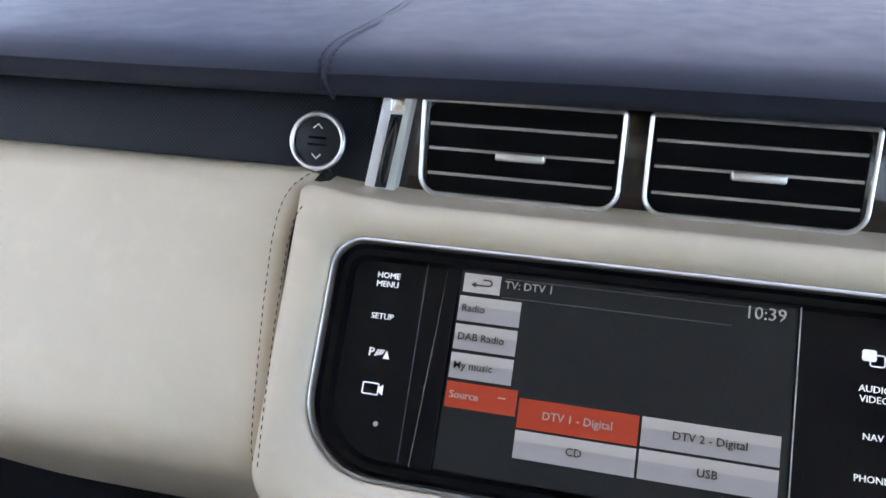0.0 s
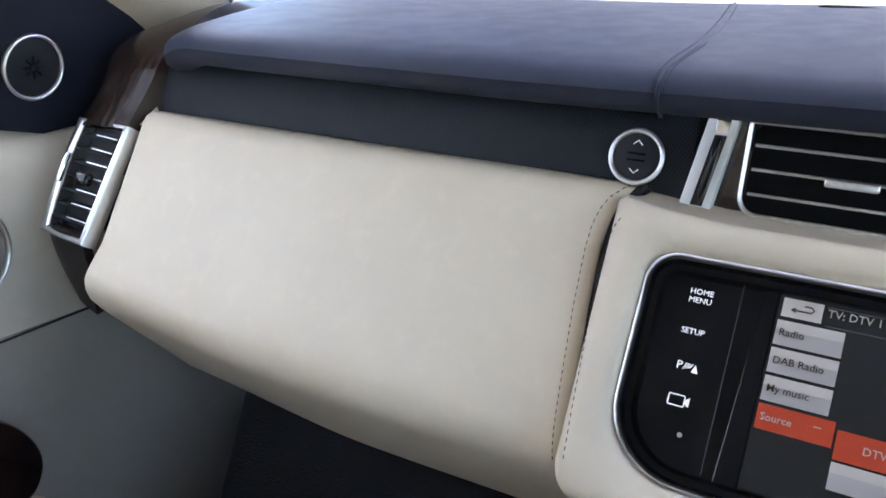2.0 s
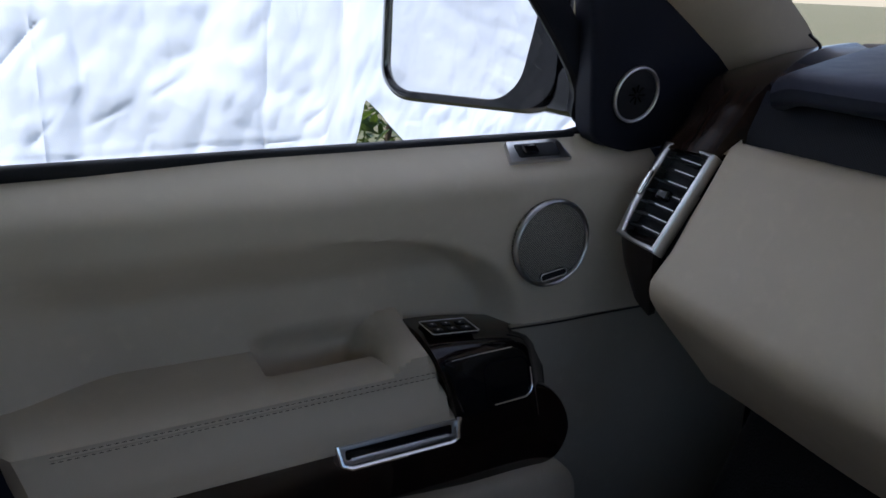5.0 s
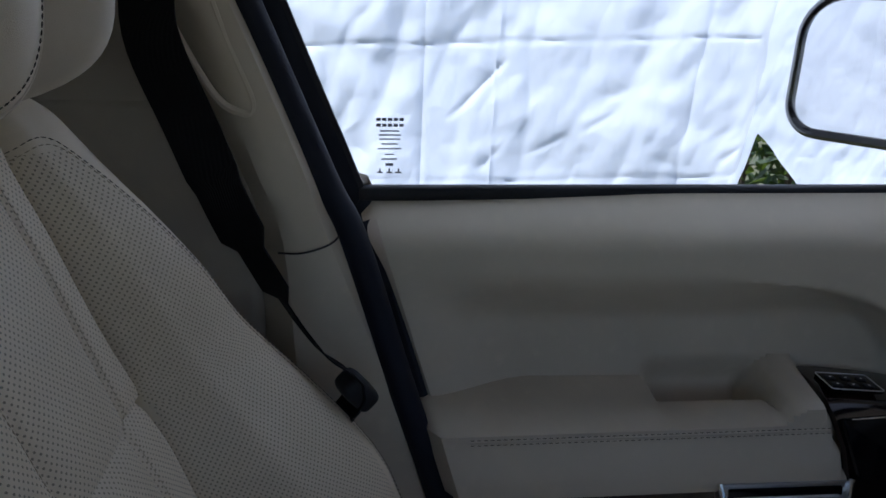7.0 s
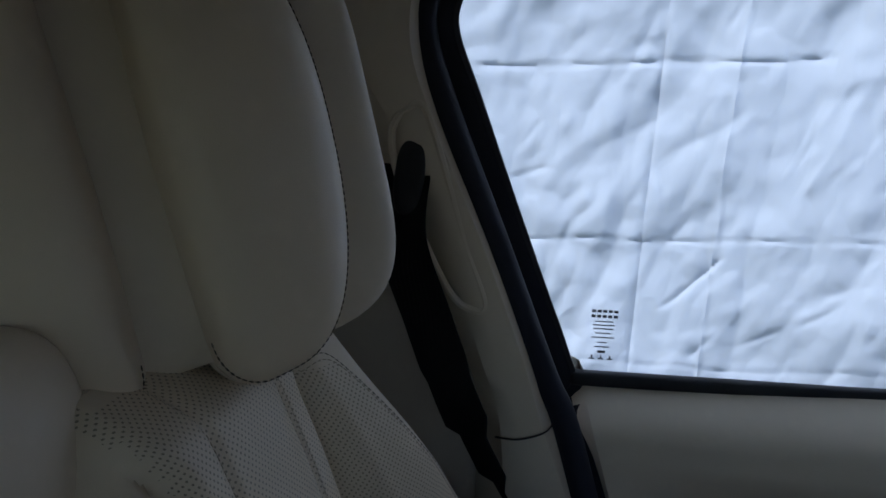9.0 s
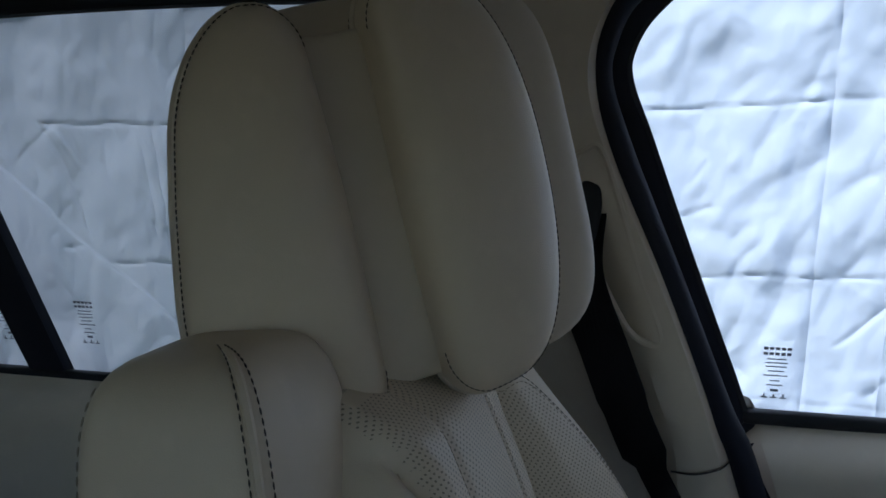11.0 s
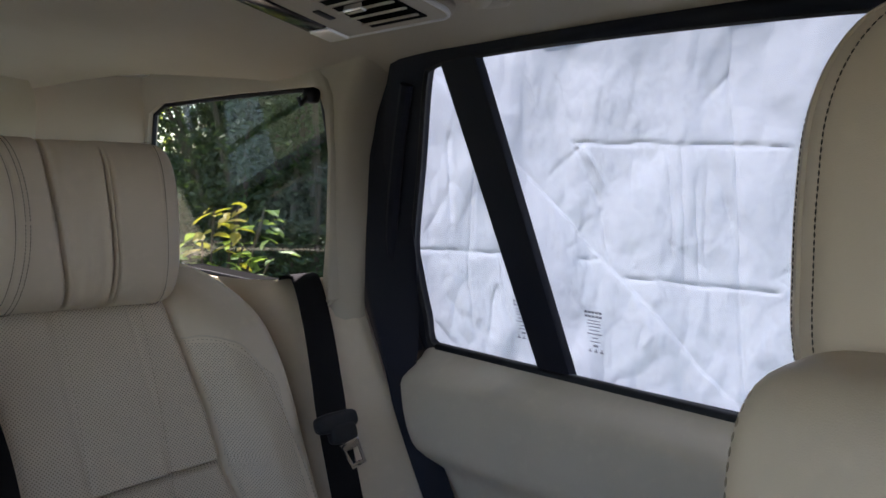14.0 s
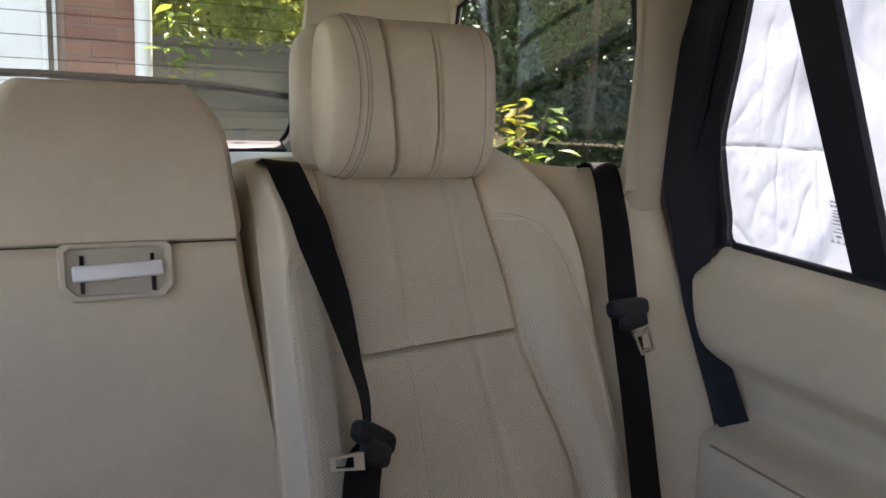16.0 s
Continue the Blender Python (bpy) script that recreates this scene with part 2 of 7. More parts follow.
def grid(rows, thick=0.0, wrap_u=False, wrap_v=False, cap=False):
    """A sheet through rows of points, thickened along its normal when thick is given."""
    bm = bmesh.new()
    vs = [[bm.verts.new(p) for p in r] for r in rows]
    nu, nv = len(vs), len(vs[0])
    for i in range(nu if wrap_u else nu - 1):
        for j in range(nv if wrap_v else nv - 1):
            a, b, c, d = vs[i][j], vs[(i + 1) % nu][j], vs[(i + 1) % nu][(j + 1) % nv], vs[i][(j + 1) % nv]
            bm.faces.new((a, b, c, d))
    if cap:
        bm.faces.new(vs[0])
        bm.faces.new(vs[-1][::-1])
    if thick:
        # the second skin lies on the side turned away from the cabin's middle
        bm.normal_update()
        flat = [v for r in vs for v in r]
        turn = sum(v.normal.dot(v.co - CABIN) for v in flat)
        turn = 1 if turn > 0 else -1
        back = [[bm.verts.new(v.co + v.normal * thick * turn) for v in r] for r in vs]
        for i in range(nu if wrap_u else nu - 1):
            for j in range(nv if wrap_v else nv - 1):
                bm.faces.new((back[i][j], back[i][(j + 1) % nv], back[(i + 1) % nu][(j + 1) % nv], back[(i + 1) % nu][j]))
        if not wrap_u:
            for i in (0, nu - 1):
                for j in range(nv if wrap_v else nv - 1):
                    bm.faces.new((vs[i][j], vs[i][(j + 1) % nv], back[i][(j + 1) % nv], back[i][j]))
        if not wrap_v:
            for j in (0, nv - 1):
                for i in range(nu if wrap_u else nu - 1):
                    bm.faces.new((vs[i][j], vs[(i + 1) % nu][j], back[(i + 1) % nu][j], back[i][j]))
    return bm


def smooth_line(pts, n=6, closed=False):
    """Points along a Catmull-Rom curve through pts."""
    pts = [Vector(p) for p in pts]
    out, m = [], len(pts)
    for i in range(m if closed else m - 1):
        p = [pts[(i + k) % m] if closed else pts[min(max(i + k, 0), m - 1)] for k in (-1, 0, 1, 2)]
        for s in range(n):
            t = s / n
            out.append(0.5 * ((2 * p[1]) + (p[2] - p[0]) * t + (2 * p[0] - 5 * p[1] + 4 * p[2] - p[3]) * t * t
                              + (3 * p[1] - p[0] - 3 * p[2] + p[3]) * t ** 3))
    if not closed:
        out.append(pts[-1])
    return out


def tube(pts, r, n=8, closed=False, flat=1.0):
    """A round bar along pts; flat squeezes it along its second axis."""
    pts = [Vector(p) for p in pts]
    rows, m, side = [], len(pts), None
    for i, p in enumerate(pts):
        a, b = pts[(i - 1) % m if closed else max(i - 1, 0)], pts[(i + 1) % m if closed else min(i + 1, m - 1)]
        d = (b - a).normalized()
        if side is None:
            side = d.cross(Vector((0, 0, 1))) if abs(d.z) < 0.9 else d.cross(Vector((0, 1, 0)))
        side = (side - d * side.dot(d)).normalized()
        up = side.cross(d)
        rows.append([p + side * (r * math.cos(2 * math.pi * k / n)) + up * (r * flat * math.sin(2 * math.pi * k / n)) for k in range(n)])
    return grid(rows, wrap_u=closed, wrap_v=True, cap=not closed)


def join(*bms):
    out = bmesh.new()
    for b in bms:
        me = bpy.data.meshes.new("tmp")
        b.to_mesh(me)
        b.free()
        out.from_mesh(me)
        bpy.data.meshes.remove(me)
    return out


def rounded(w, h, r, n=5):
    """Outline of a rounded rectangle about the origin; r may hold four radii from the lower left, counter-clockwise."""
    rs = r if isinstance(r, (list, tuple)) else [r] * 4
    out = []
    for k, (sx, sy) in enumerate(((-1, -1), (1, -1), (1, 1), (-1, 1))):
        q = rs[k]
        cx, cy = sx * (w / 2 - q), sy * (h / 2 - q)
        for i in range(n + 1):
            a = math.pi + k * math.pi / 2 + i / n * math.pi / 2
            out.append((cx + q * math.cos(a), cy + q * math.sin(a)))
    return out


def plate(outline, thick, m, bevel=0.0, seg=2, inset=0.0):
    """A plate with a 2D outline in the plane of m, its front at m's origin, thick along -z of m."""
    bm = bmesh.new()
    top = [bm.verts.new(m @ Vector((x, y, 0))) for x, y in outline]
    f = bm.faces.new(top)
    low = bmesh.ops.extrude_face_region(bm, geom=[f])
    moved = [v for v in low["geom"] if isinstance(v, bmesh.types.BMVert)]
    bmesh.ops.translate(bm, verts=moved, vec=m.to_3x3() @ Vector((0, 0, -thick)))
    if bevel:
        edges = [e for e in f.edges] if f.is_valid else []
        bmesh.ops.bevel(bm, geom=edges, offset=bevel, segments=seg, affect="EDGES", profile=0.6)
    return bm


def ring_plate(outer, inner, thick, m, lift=0.0):
    """A flat frame between two outlines with the same number of points; lift rounds its face outwards."""
    rows = []
    for s, h in ((0.0, -thick), (0.0, 0.0), (0.25, lift), (0.75, lift), (1.0, 0.0), (1.0, -thick)):
        rows.append([m @ Vector((a[0] + (b[0] - a[0]) * s, a[1] + (b[1] - a[1]) * s, h)) for a, b in zip(outer, inner)])
    return grid(rows, wrap_v=True, wrap_u=True)


def rbox(c, size, bevel, seg=3, rot=(0, 0, 0)):
    bm = bmesh.new()
    bmesh.ops.create_cube(bm, size=1.0)
    bmesh.ops.scale(bm, vec=size, verts=bm.verts)
    if bevel:
        bmesh.ops.bevel(bm, geom=bm.edges[:], offset=bevel, segments=seg, affect="EDGES", profile=0.5)
    bmesh.ops.transform(bm, matrix=pose(*c, *rot), verts=bm.verts)
    return bm


def pillow(c, size, power=0.4, rot=(0, 0, 0), nu=40, nv=24, shape=None):
    """A stuffed block: a superellipsoid; shape(p) may bend its points in the local frame, whose half sizes are 1."""
    def sp(v, e):
        return math.copysign(abs(v) ** e, v)
    m = pose(*c, *rot)
    rows = []
    for i in range(nv + 1):
        a = -math.pi / 2 + math.pi * (0.004 + 0.992 * i / nv)
        row = []
        for j in range(nu):
            b = 2 * math.pi * j / nu
            p = Vector((sp(math.cos(a), power) * sp(math.cos(b), power), sp(math.cos(a), power) * sp(math.sin(b), power), sp(math.sin(a), power)))
            if shape:
                p = shape(p)
            row.append(m @ Vector((p.x * size[0] / 2, p.y * size[1] / 2, p.z * size[2] / 2)))
        rows.append(row)
    return grid(rows, wrap_v=True, cap=True)


def pillow_line(c, size, power, rot, turn, a0, a1, n=30, grow=1.006):
    """A line up the surface of a pillow at one bearing (degrees from its x axis)."""
    def sp(v, e):
        return math.copysign(abs(v) ** e, v)
    m, b = pose(*c, *rot), radians(turn)
    out = []
    for k in range(n + 1):
        a = radians(lerp(a0, a1, k / n))
        q = Vector((sp(math.cos(a), power) * sp(math.cos(b), power), sp(math.cos(a), power) * sp(math.sin(b), power), sp(math.sin(a), power)))
        out.append(m @ Vector((q.x * size[0] / 2 * grow, q.y * size[1] / 2 * grow, q.z * size[2] / 2 * grow)))
    return out


def stitches(pts, length=0.0045, gap=0.003, r=0.0006):
    """A row of thread stitches along a line of points."""
    length, gap, r = 0.85 * length, 0.75 * gap, 0.68 * r
    pts = [Vector(p) for p in pts]
    bm = bmesh.new()
    acc = [0.0]
    for a, b in zip(pts, pts[1:]):
        acc.append(acc[-1] + (b - a).length)

    def at(s):
        for k in range(len(pts) - 1):
            if acc[k + 1] >= s:
                return pts[k].lerp(pts[k + 1], (s - acc[k]) / max(acc[k + 1] - acc[k], 1e-9))
        return pts[-1]
    s = 0.0
    while s + length < acc[-1]:
        a, b = at(s), at(s + length)
        d = (b - a).normalized()
        side = d.orthogonal().normalized()
        up = side.cross(d)
        vs = []
        for q in (a, (a + b) / 2, b):
            w = r if q is not a and q is not b else r * 0.5
            vs.append([bm.verts.new(q + side * w * math.cos(k * math.pi / 2) + up * w * math.sin(k * math.pi / 2)) for k in range(4)])
        for u in range(2):
            for k in range(4):
                bm.faces.new((vs[u][k], vs[u][(k + 1) % 4], vs[u + 1][(k + 1) % 4], vs[u + 1][k]))
        s += length + gap
    return bm


def frame_matrix(origin, xaxis, yaxis):
    """A matrix with the given x and y directions; its z looks out of the plane."""
    x = Vector(xaxis).normalized()
    z = x.cross(Vector(yaxis)).normalized()
    y = z.cross(x)
    m = Matrix((x, y, z)).transposed().to_4x4()
    m.translation = Vector(origin)
    return m


def lerp(a, b, s):
    return a + (b - a) * s


def sstep(a, b, v):
    t = min(max((v - a) / (b - a), 0.0), 1.0)
    return t * t * (3 - 2 * t)


def writing(text, m, size, material, parent, name="lettering", align="CENTER", depth=0.0003):
    """Raised letters in the plane of m, turned into a mesh."""
    cu = bpy.data.curves.new(name, "FONT")
    cu.body, cu.size, cu.align_x, cu.align_y, cu.extrude, cu.resolution_u = text, size, align, "CENTER", depth, 2
    cu.offset = 0.010 * size if name == "key_text" else 0.0
    tmp = bpy.data.objects.new(name, cu)
    scene.collection.objects.link(tmp)
    me = bpy.data.meshes.new_from_object(tmp.evaluated_get(bpy.context.evaluated_depsgraph_get()))
    bpy.data.objects.remove(tmp)
    bpy.data.curves.remove(cu)
    bm = bmesh.new()
    bm.from_mesh(me)
    bpy.data.meshes.remove(me)
    bmesh.ops.transform(bm, matrix=m, verts=bm.verts)
    return part(name, bm, material, parent, smooth=False)


# ---- setting: body shell, glass, pillars, roof ----
SILL = 0.757
SIDE = frame_matrix((-0.815, 0, SILL), (0, 1, 0), (0.09, 0, 0.37))   # plane of the side glass: along the car, up


def side(y, v, lift=0.0):
    return SIDE @ Vector((y, v, lift))


def offset_outline(pts, d):
    """An outline pushed outwards by d (a number, or one for each point)."""
    n, out = len(pts), []
    area = sum(pts[i][0] * pts[(i + 1) % n][1] - pts[(i + 1) % n][0] * pts[i][1] for i in range(n))
    s = 1 if area > 0 else -1
    for i in range(n):
        a, b = Vector(pts[i - 1]), Vector(pts[(i + 1) % n])
        t = (b - a).normalized()
        k = d[i] if isinstance(d, (list, tuple)) else d
        out.append((pts[i][0] + s * t.y * k, pts[i][1] - s * t.x * k))
    return out


FRONT_WIN = [(-0.050, 0.001), (-0.0600, 0.003), (-0.0650, 0.014), (-0.078, 0.050), (-0.095, 0.095), (-0.128, 0.185), (-0.160, 0.275), (-0.178, 0.325), (-0.176, 0.353), (-0.158, 0.382), (-0.122, 0.402),
             (0.0, 0.412), (0.15, 0.408), (0.30, 0.345), (0.45, 0.215), (0.580, 0.08), (0.598, 0.03), (0.600, 0.004), (0.30, 0.004), (0.1, 0.002)]
REAR_WIN = [(-0.33, -0.012), (-0.36, 0.20), (-0.385, 0.34), (-0.400, 0.385), (-0.435, 0.402), (-0.60, 0.406), (-0.80, 0.404), (-0.95, 0.398), (-1.005, 0.390),
            (-1.022, 0.372), (-1.055, 0.26), (-1.090, 0.148), (-1.092, 0.10), (-1.086, 0.03), (-1.075, -0.018), (-0.95, -0.018), (-0.70, -0.014), (-0.5, -0.012)]


def window_frame_set(name, opening, widths, label, depth=0.016):
    w = thing(name, side(opening[0][0], 0), label, "window", kind="structure")
    outer = [(q.x, q.y) for q in smooth_line([(a, b, 0) for a, b in offset_outline(opening, widths)], 4, True)]
    opening = [(q.x, q.y) for q in smooth_line([(a, b, 0) for a, b in opening], 4, True)]
    part("window_frame", ring_plate(outer, opening, depth, SIDE @ Matrix.Translation((0, 0, 0.012)), 0.004), navy_trim, w, "dark navy painted window frame")
    part("pane", plate(offset_outline(opening, 0.012), 0.004, SIDE @ Matrix.Translation((0, 0, -0.004)), 0), clear_glass, w, "clear side glass").visible_shadow = False
    inner = offset_outline(opening, 0.001)
    part("window_seal", tube([side(a, b, 0.008) for a, b in inner], 0.005, 6, closed=True), black_plastic, w, "black rubber glazing seal")
    return w


win_f = window_frame_set("window_1", FRONT_WIN, 0.030, "front passenger window of clear glass in a dark frame")
_rw = [0.05, 0.04, 0.03, 0.025, 0.02, 0.018, 0.018, 0.02, 0.05, 0.066, 0.07, 0.072, 0.073, 0.07, 0.04, 0.016, 0.016, 0.02]
win_r = window_frame_set("window_2", REAR_WIN, _rw, "rear passenger window with dark frame and division post", 0.018)
# step in the wide rear frame
part("frame_step", tube(smooth_line([side(-1.045, 0.372, 0.02), side(-1.085, 0.27, 0.02), side(-1.120, 0.15, 0.022), side(-1.122, 0.06, 0.022), side(-1.10, -0.02, 0.02)], 6), 0.010, 8),
     navy_trim, win_r, "raised inner step of the frame")
# division post
post_out = [(-0.825, -0.022), (-0.878, -0.022), (-0.988, 0.395), (-0.926, 0.402)]
part("division_post", plate(post_out, 0.014, SIDE @ Matrix.Translation((0, 0, 0.014)), 0.006, 2), navy_trim, win_r, "dark slanted division post")


def glass_marks(parent, y, v):
    """The etched block of print in the corner of a pane, read from its back."""
    m = SIDE @ Matrix.Translation((y, v, -0.0030)) @ Matrix.Diagonal((-0.72, 0.80, 1, 1))
    bm = bmesh.new()
    def bar(w, h, yy, xx=0.0):
        vs = [bm.verts.new(m @ Vector((xx + a * w / 2, yy + b * h / 2, 0))) for a, b in ((-1, -1), (1, -1), (1, 1), (-1, 1))]
        bm.faces.new(vs)
    for k in range(5):
        bar(0.0055, 0.0038, 0.040, -0.0145 + k * 0.0072)
        bar(0.0055, 0.0038, 0.033, -0.0145 + k * 0.0072)
    for k, (w, yy) in enumerate(((0.024, 0.026), (0.028, 0.021), (0.026, 0.016), (0.020, 0.010), (0.03, 0.004), (0.012, -0.003), (0.02, -0.009))):
        bar(w, 0.0016, yy)
    bar(0.010, 0.0035, -0.016)
    for k in (-1, 0, 1):
        bar(0.008, 0.002, -0.026, k * 0.012)
        bar(0.002, 0.006, -0.024, k * 0.012)
    return part("glass_mark", bm, grey_print, parent, "small black etched marking", smooth=False)


glass_marks(win_f, -0.036, 0.038)
glass_marks(win_r, -0.797, 0.046)
glass_marks(win_r, -0.911, 0.044)


def roof_z(x, y):
    pts = [(1.2, 0.95), (0.75, 1.06), (0.52, 1.125), (0.2, 1.205), (-0.2, 1.235), (-0.6, 1.240), (-1.0, 1.225), (-1.3, 1.195), (-1.6, 1.165), (-1.95, 1.120)]
    for (a, za), (b, zb) in zip(pts, pts[1:]):
        if a >= y >= b:
            zc = lerp(za, zb, (a - y) / (a - b))
            break
    else:
        zc = pts[0][1] if y > 1.2 else pts[-1][1]
    k = min(abs(x) / 0.72, 1.05)
    return zc - 0.078 * k ** 3 * (1.0 if y > -1.3 else max(0.15, 1 - (-1.3 - y) / 0.5))


# front edge reaches 0.52, out of view, to keep sun off the dash
NX, NY = 36, 60
rows = []
for i in range(NY + 1):
    y = lerp(0.52, -1.93, i / NY)
    half = 0.735 if y > -1.15 else lerp(0.735, 0.50, min(1, (-1.15 - y) / 0.78))
    rows.append([Vector((lerp(-half, half, j / NX), y, roof_z(lerp(-half, half, j / NX), y) + 0.0025 * noise.noise(Vector((j * 0.35, i * 0.3, 0))))) for j in range(NX + 1)])
ceiling = part("ceiling", grid(rows, 0.02), headlining)
tagged(ceiling, "beige suede cloth headlining of the car roof", "ceiling", kind="structure")
# unseen skin, kept wide so sun doesn't leak in over the windows
outer_roof = part("roof_skin", grid([[Vector((lerp(-0.79, 0.79, j / NX), r[0].y, r[NX // 2].z + 0.05 - 0.055 * abs(2 * j / NX - 1) ** 3)) for j in range(NX + 1)] for r in rows], 0.005), satin)
tagged(outer_roof, "outer metal skin of the car roof", "roof", kind="structure")

# dark colour makes the slits round the door trim look shaded
skin = part("wall_left_outer", rbox((-0.845, -0.45, 0.33), (0.02, 3.1, 0.80), 0.004), navy_trim)
tagged(skin, "metal door skins of the car, darkened so gaps look shaded", "wall", kind="structure")
skin2 = part("wall_left_rear", rbox((-0.785, -1.215, 0.93), (0.03, 0.10, 0.46), 0.004, rot=(0, 13, 0)), navy_trim)
tagged(skin2, "dark outer body behind the rear door", "wall", kind="structure")
# floor
floor = part("floor", rbox((0, -0.5, 0.02), (1.66, 3.2, 0.04), 0), carpet)
tagged(floor, "black carpeted car floor", "floor", kind="structure")
footwell = part("footwell_carpet", rbox((-0.42, 0.80, 0.115), (0.64, 0.62, 0.19), 0.02), carpet, floor, "black carpet of the footwell")
bulk = part("wall_front", rbox((0, 1.12, 0.43), (1.62, 0.05, 0.86), 0.01), carpet)
tagged(bulk, "black carpeted firewall below the windscreen", "wall", kind="structure")

# ---- right side of the car, plain ----
right = thing("wall_right", (0.8, -0.4, 0.04), "plain cream side wall with dark pillars and glass", "wall", kind="structure")
part("lower_panel", rbox((0.80, -0.40, 0.40), (0.05, 3.0, 0.72), 0.01), cream_soft, right)
part("side_glass", rbox((0.775, -0.45, 0.95), (0.004, 2.7, 0.40), 0, rot=(0, -10, 0)), clear_glass, right, "clear side glass").visible_shadow = False
part("roof_rail", rbox((0.74, -0.6, 1.155), (0.05, 2.6, 0.05), 0.01), headlining, right)
for yy, w in ((-0.2, 0.12), (-1.14, 0.16), (-1.75, 0.2)):
    part("pillar", rbox((0.77, yy, 0.95), (0.05, w, 0.42), 0.01, rot=(0, -8, 0)), cream_soft, right)
part("front_pillar", tube([(0.77, 0.80, 0.80), (0.72, 0.35, 1.15)], 0.035), cream_soft, right)

# ---- tailgate ----
tail = thing("door_3", (0, -1.95, 0.5), "cream-trimmed tailgate with heated rear glass", "tailgate", kind="structure")
TG = frame_matrix((0.02, -1.90, 0.79), (-1, 0, 0), (0, 0.10, 0.32))
gate_open = rounded(0.86, 0.335, 0.04)
gate_open = [(a, b + 0.165) for a, b in gate_open]
part("trim_frame", ring_plate(offset_outline(gate_open, [0.10] * len(gate_open)), gate_open, 0.018, TG, 0.006), headlining, tail, "pale window surround")
part("pane", plate(offset_outline(gate_open, 0.01), 0.004, TG @ Matrix.Translation((0, 0, -0.02)), 0), tail_glass, tail, "tinted heated rear glass").visible_shadow = False
heat = bmesh.new()
for k in range(8):
    yy = 0.03 + k * 0.041
    q = [heat.verts.new(TG @ Vector((a, yy + h, -0.018))) for a, h in ((-0.42, 0), (0.42, 0), (0.42, 0.0012), (-0.42, 0.0012))]
    heat.faces.new(q)
part("heating_wire", heat, black_print, tail, "thin dark heating wires")
part("wiper", join(tube(smooth_line([TG @ Vector((a, b, -0.035)) for a, b in ((-0.42, 0.104), (-0.094, 0.1204), (0.036, 0.1206), (0.16, 0.1187), (0.285, 0.1138), (0.43, 0.097))], 6), 0.008, 6)), wiper_rubber, tail, "black rear wiper blade")
part("corner_band", plate([(0.396, -0.005), (0.43, -0.005), (0.43, 0.06), (0.420, 0.03), (0.410, 0.010)], 0.001, TG @ Matrix.Translation((0, 0, -0.017)), 0), black_print, tail, "black printed corner of the glass")
marks = bmesh.new()
for k in range(4):
    q = [marks.verts.new(TG @ Vector((a, 0.0325 - 0.0042 * k + h, -0.0175))) for a, h in ((0.322, 0), (0.345 - 0.004 * (k % 2), 0), (0.345 - 0.004 * (k % 2), 0.002), (0.322, 0.002))]
    marks.faces.new(q)
part("glass_mark", marks, grey_print, tail, "small black etched marking", smooth=False)
# added black strip: hides the sunlit ledge so the side pane can't mirror it
part("sill_rubber", rbox((0, 0, 0), (0.83, 0.014, 0.044), 0.004), black_plastic, tail, "black strip added over the sunlit sill to stop its reflection").data.transform(TG @ Matrix.Translation((0, 0.001, 0.002)))
part("lower_trim", rbox((0.0, -1.90, 0.45), (1.3, 0.06, 0.62), 0.02), cream_soft, tail, "cream lower tailgate trim")

# white vinyl carries the sunlight that the sun lamp doesn't bring here
cover = part("cargo_cover", rbox((0.01, -1.560, 0.785), (1.18, 0.42, 0.022), 0.008), white_vinyl)
tagged(cover, "luggage cover behind the rear seats, whitened to look sunlit", "luggage cover")

# ---- left rear quarter: pillar, cargo window ----
quarter = thing("wall_left", (-0.72, -1.4, 0.5), "cream quarter trim with pillar and luggage window", "wall", kind="structure")
CW = [(-1.170, 0.812), (-1.173, 1.03), (-1.188, 1.096), (-1.220, 1.118), (-1.45, 1.116), (-1.690, 1.110), (-1.735, 1.092), (-1.742, 1.04), (-1.738, 0.91), (-1.725, 0.825), (-1.70, 0.806), (-1.35, 0.806)]
CW_M = frame_matrix((-0.685, 0, 0), (0, 1, 0), (0, 0, 1))
cw_out = offset_outline(CW, [0.004, 0.004, 0.015, 0.06, 0.11, 0.12, 0.16, 0.20, 0.2, 0.2, 0.2, 0.2])
part("quarter_trim", ring_plate(cw_out, CW, 0.020, CW_M, 0.005), headlining, quarter, "pale cloth window surround")
CP_M = frame_matrix((-0.850, -1.168, 0.80), (-0.156, 0.988, 0), (0.205, 0, 0.979))   # the pane tapers in towards the tail and the roof
part("cargo_pane", plate([((a + 1.168) / 0.976, b - 0.80) for a, b in offset_outline(CW, 0.03)], 0.004, CP_M, 0), rear_glass, quarter, "tinted luggage window glass").visible_shadow = False
part("pane_border", tube([CW_M @ Vector((a, b, -0.012)) for a, b in offset_outline(CW, -0.002)], 0.0045, 6, closed=True), black_plastic, quarter, "black pane border")
# added dark strip that blocks the lit trim from the pane's reflection
part("reveal_mask", rbox((-0.740, -1.475, 0.795), (0.088, 0.46, 0.016), 0.003), wiper_rubber, quarter, "black strip added to keep lit trim out of the pane's reflection")
part("coat_hook", join(rbox((-0.672, -1.206, 1.102), (0.02, 0.024, 0.022), 0.007), tube([(-0.665, -1.206, 1.10), (-0.652, -1.206, 1.088), (-0.650, -1.206, 1.098)], 0.004, 6)), black_plastic, quarter, "black coat hook")
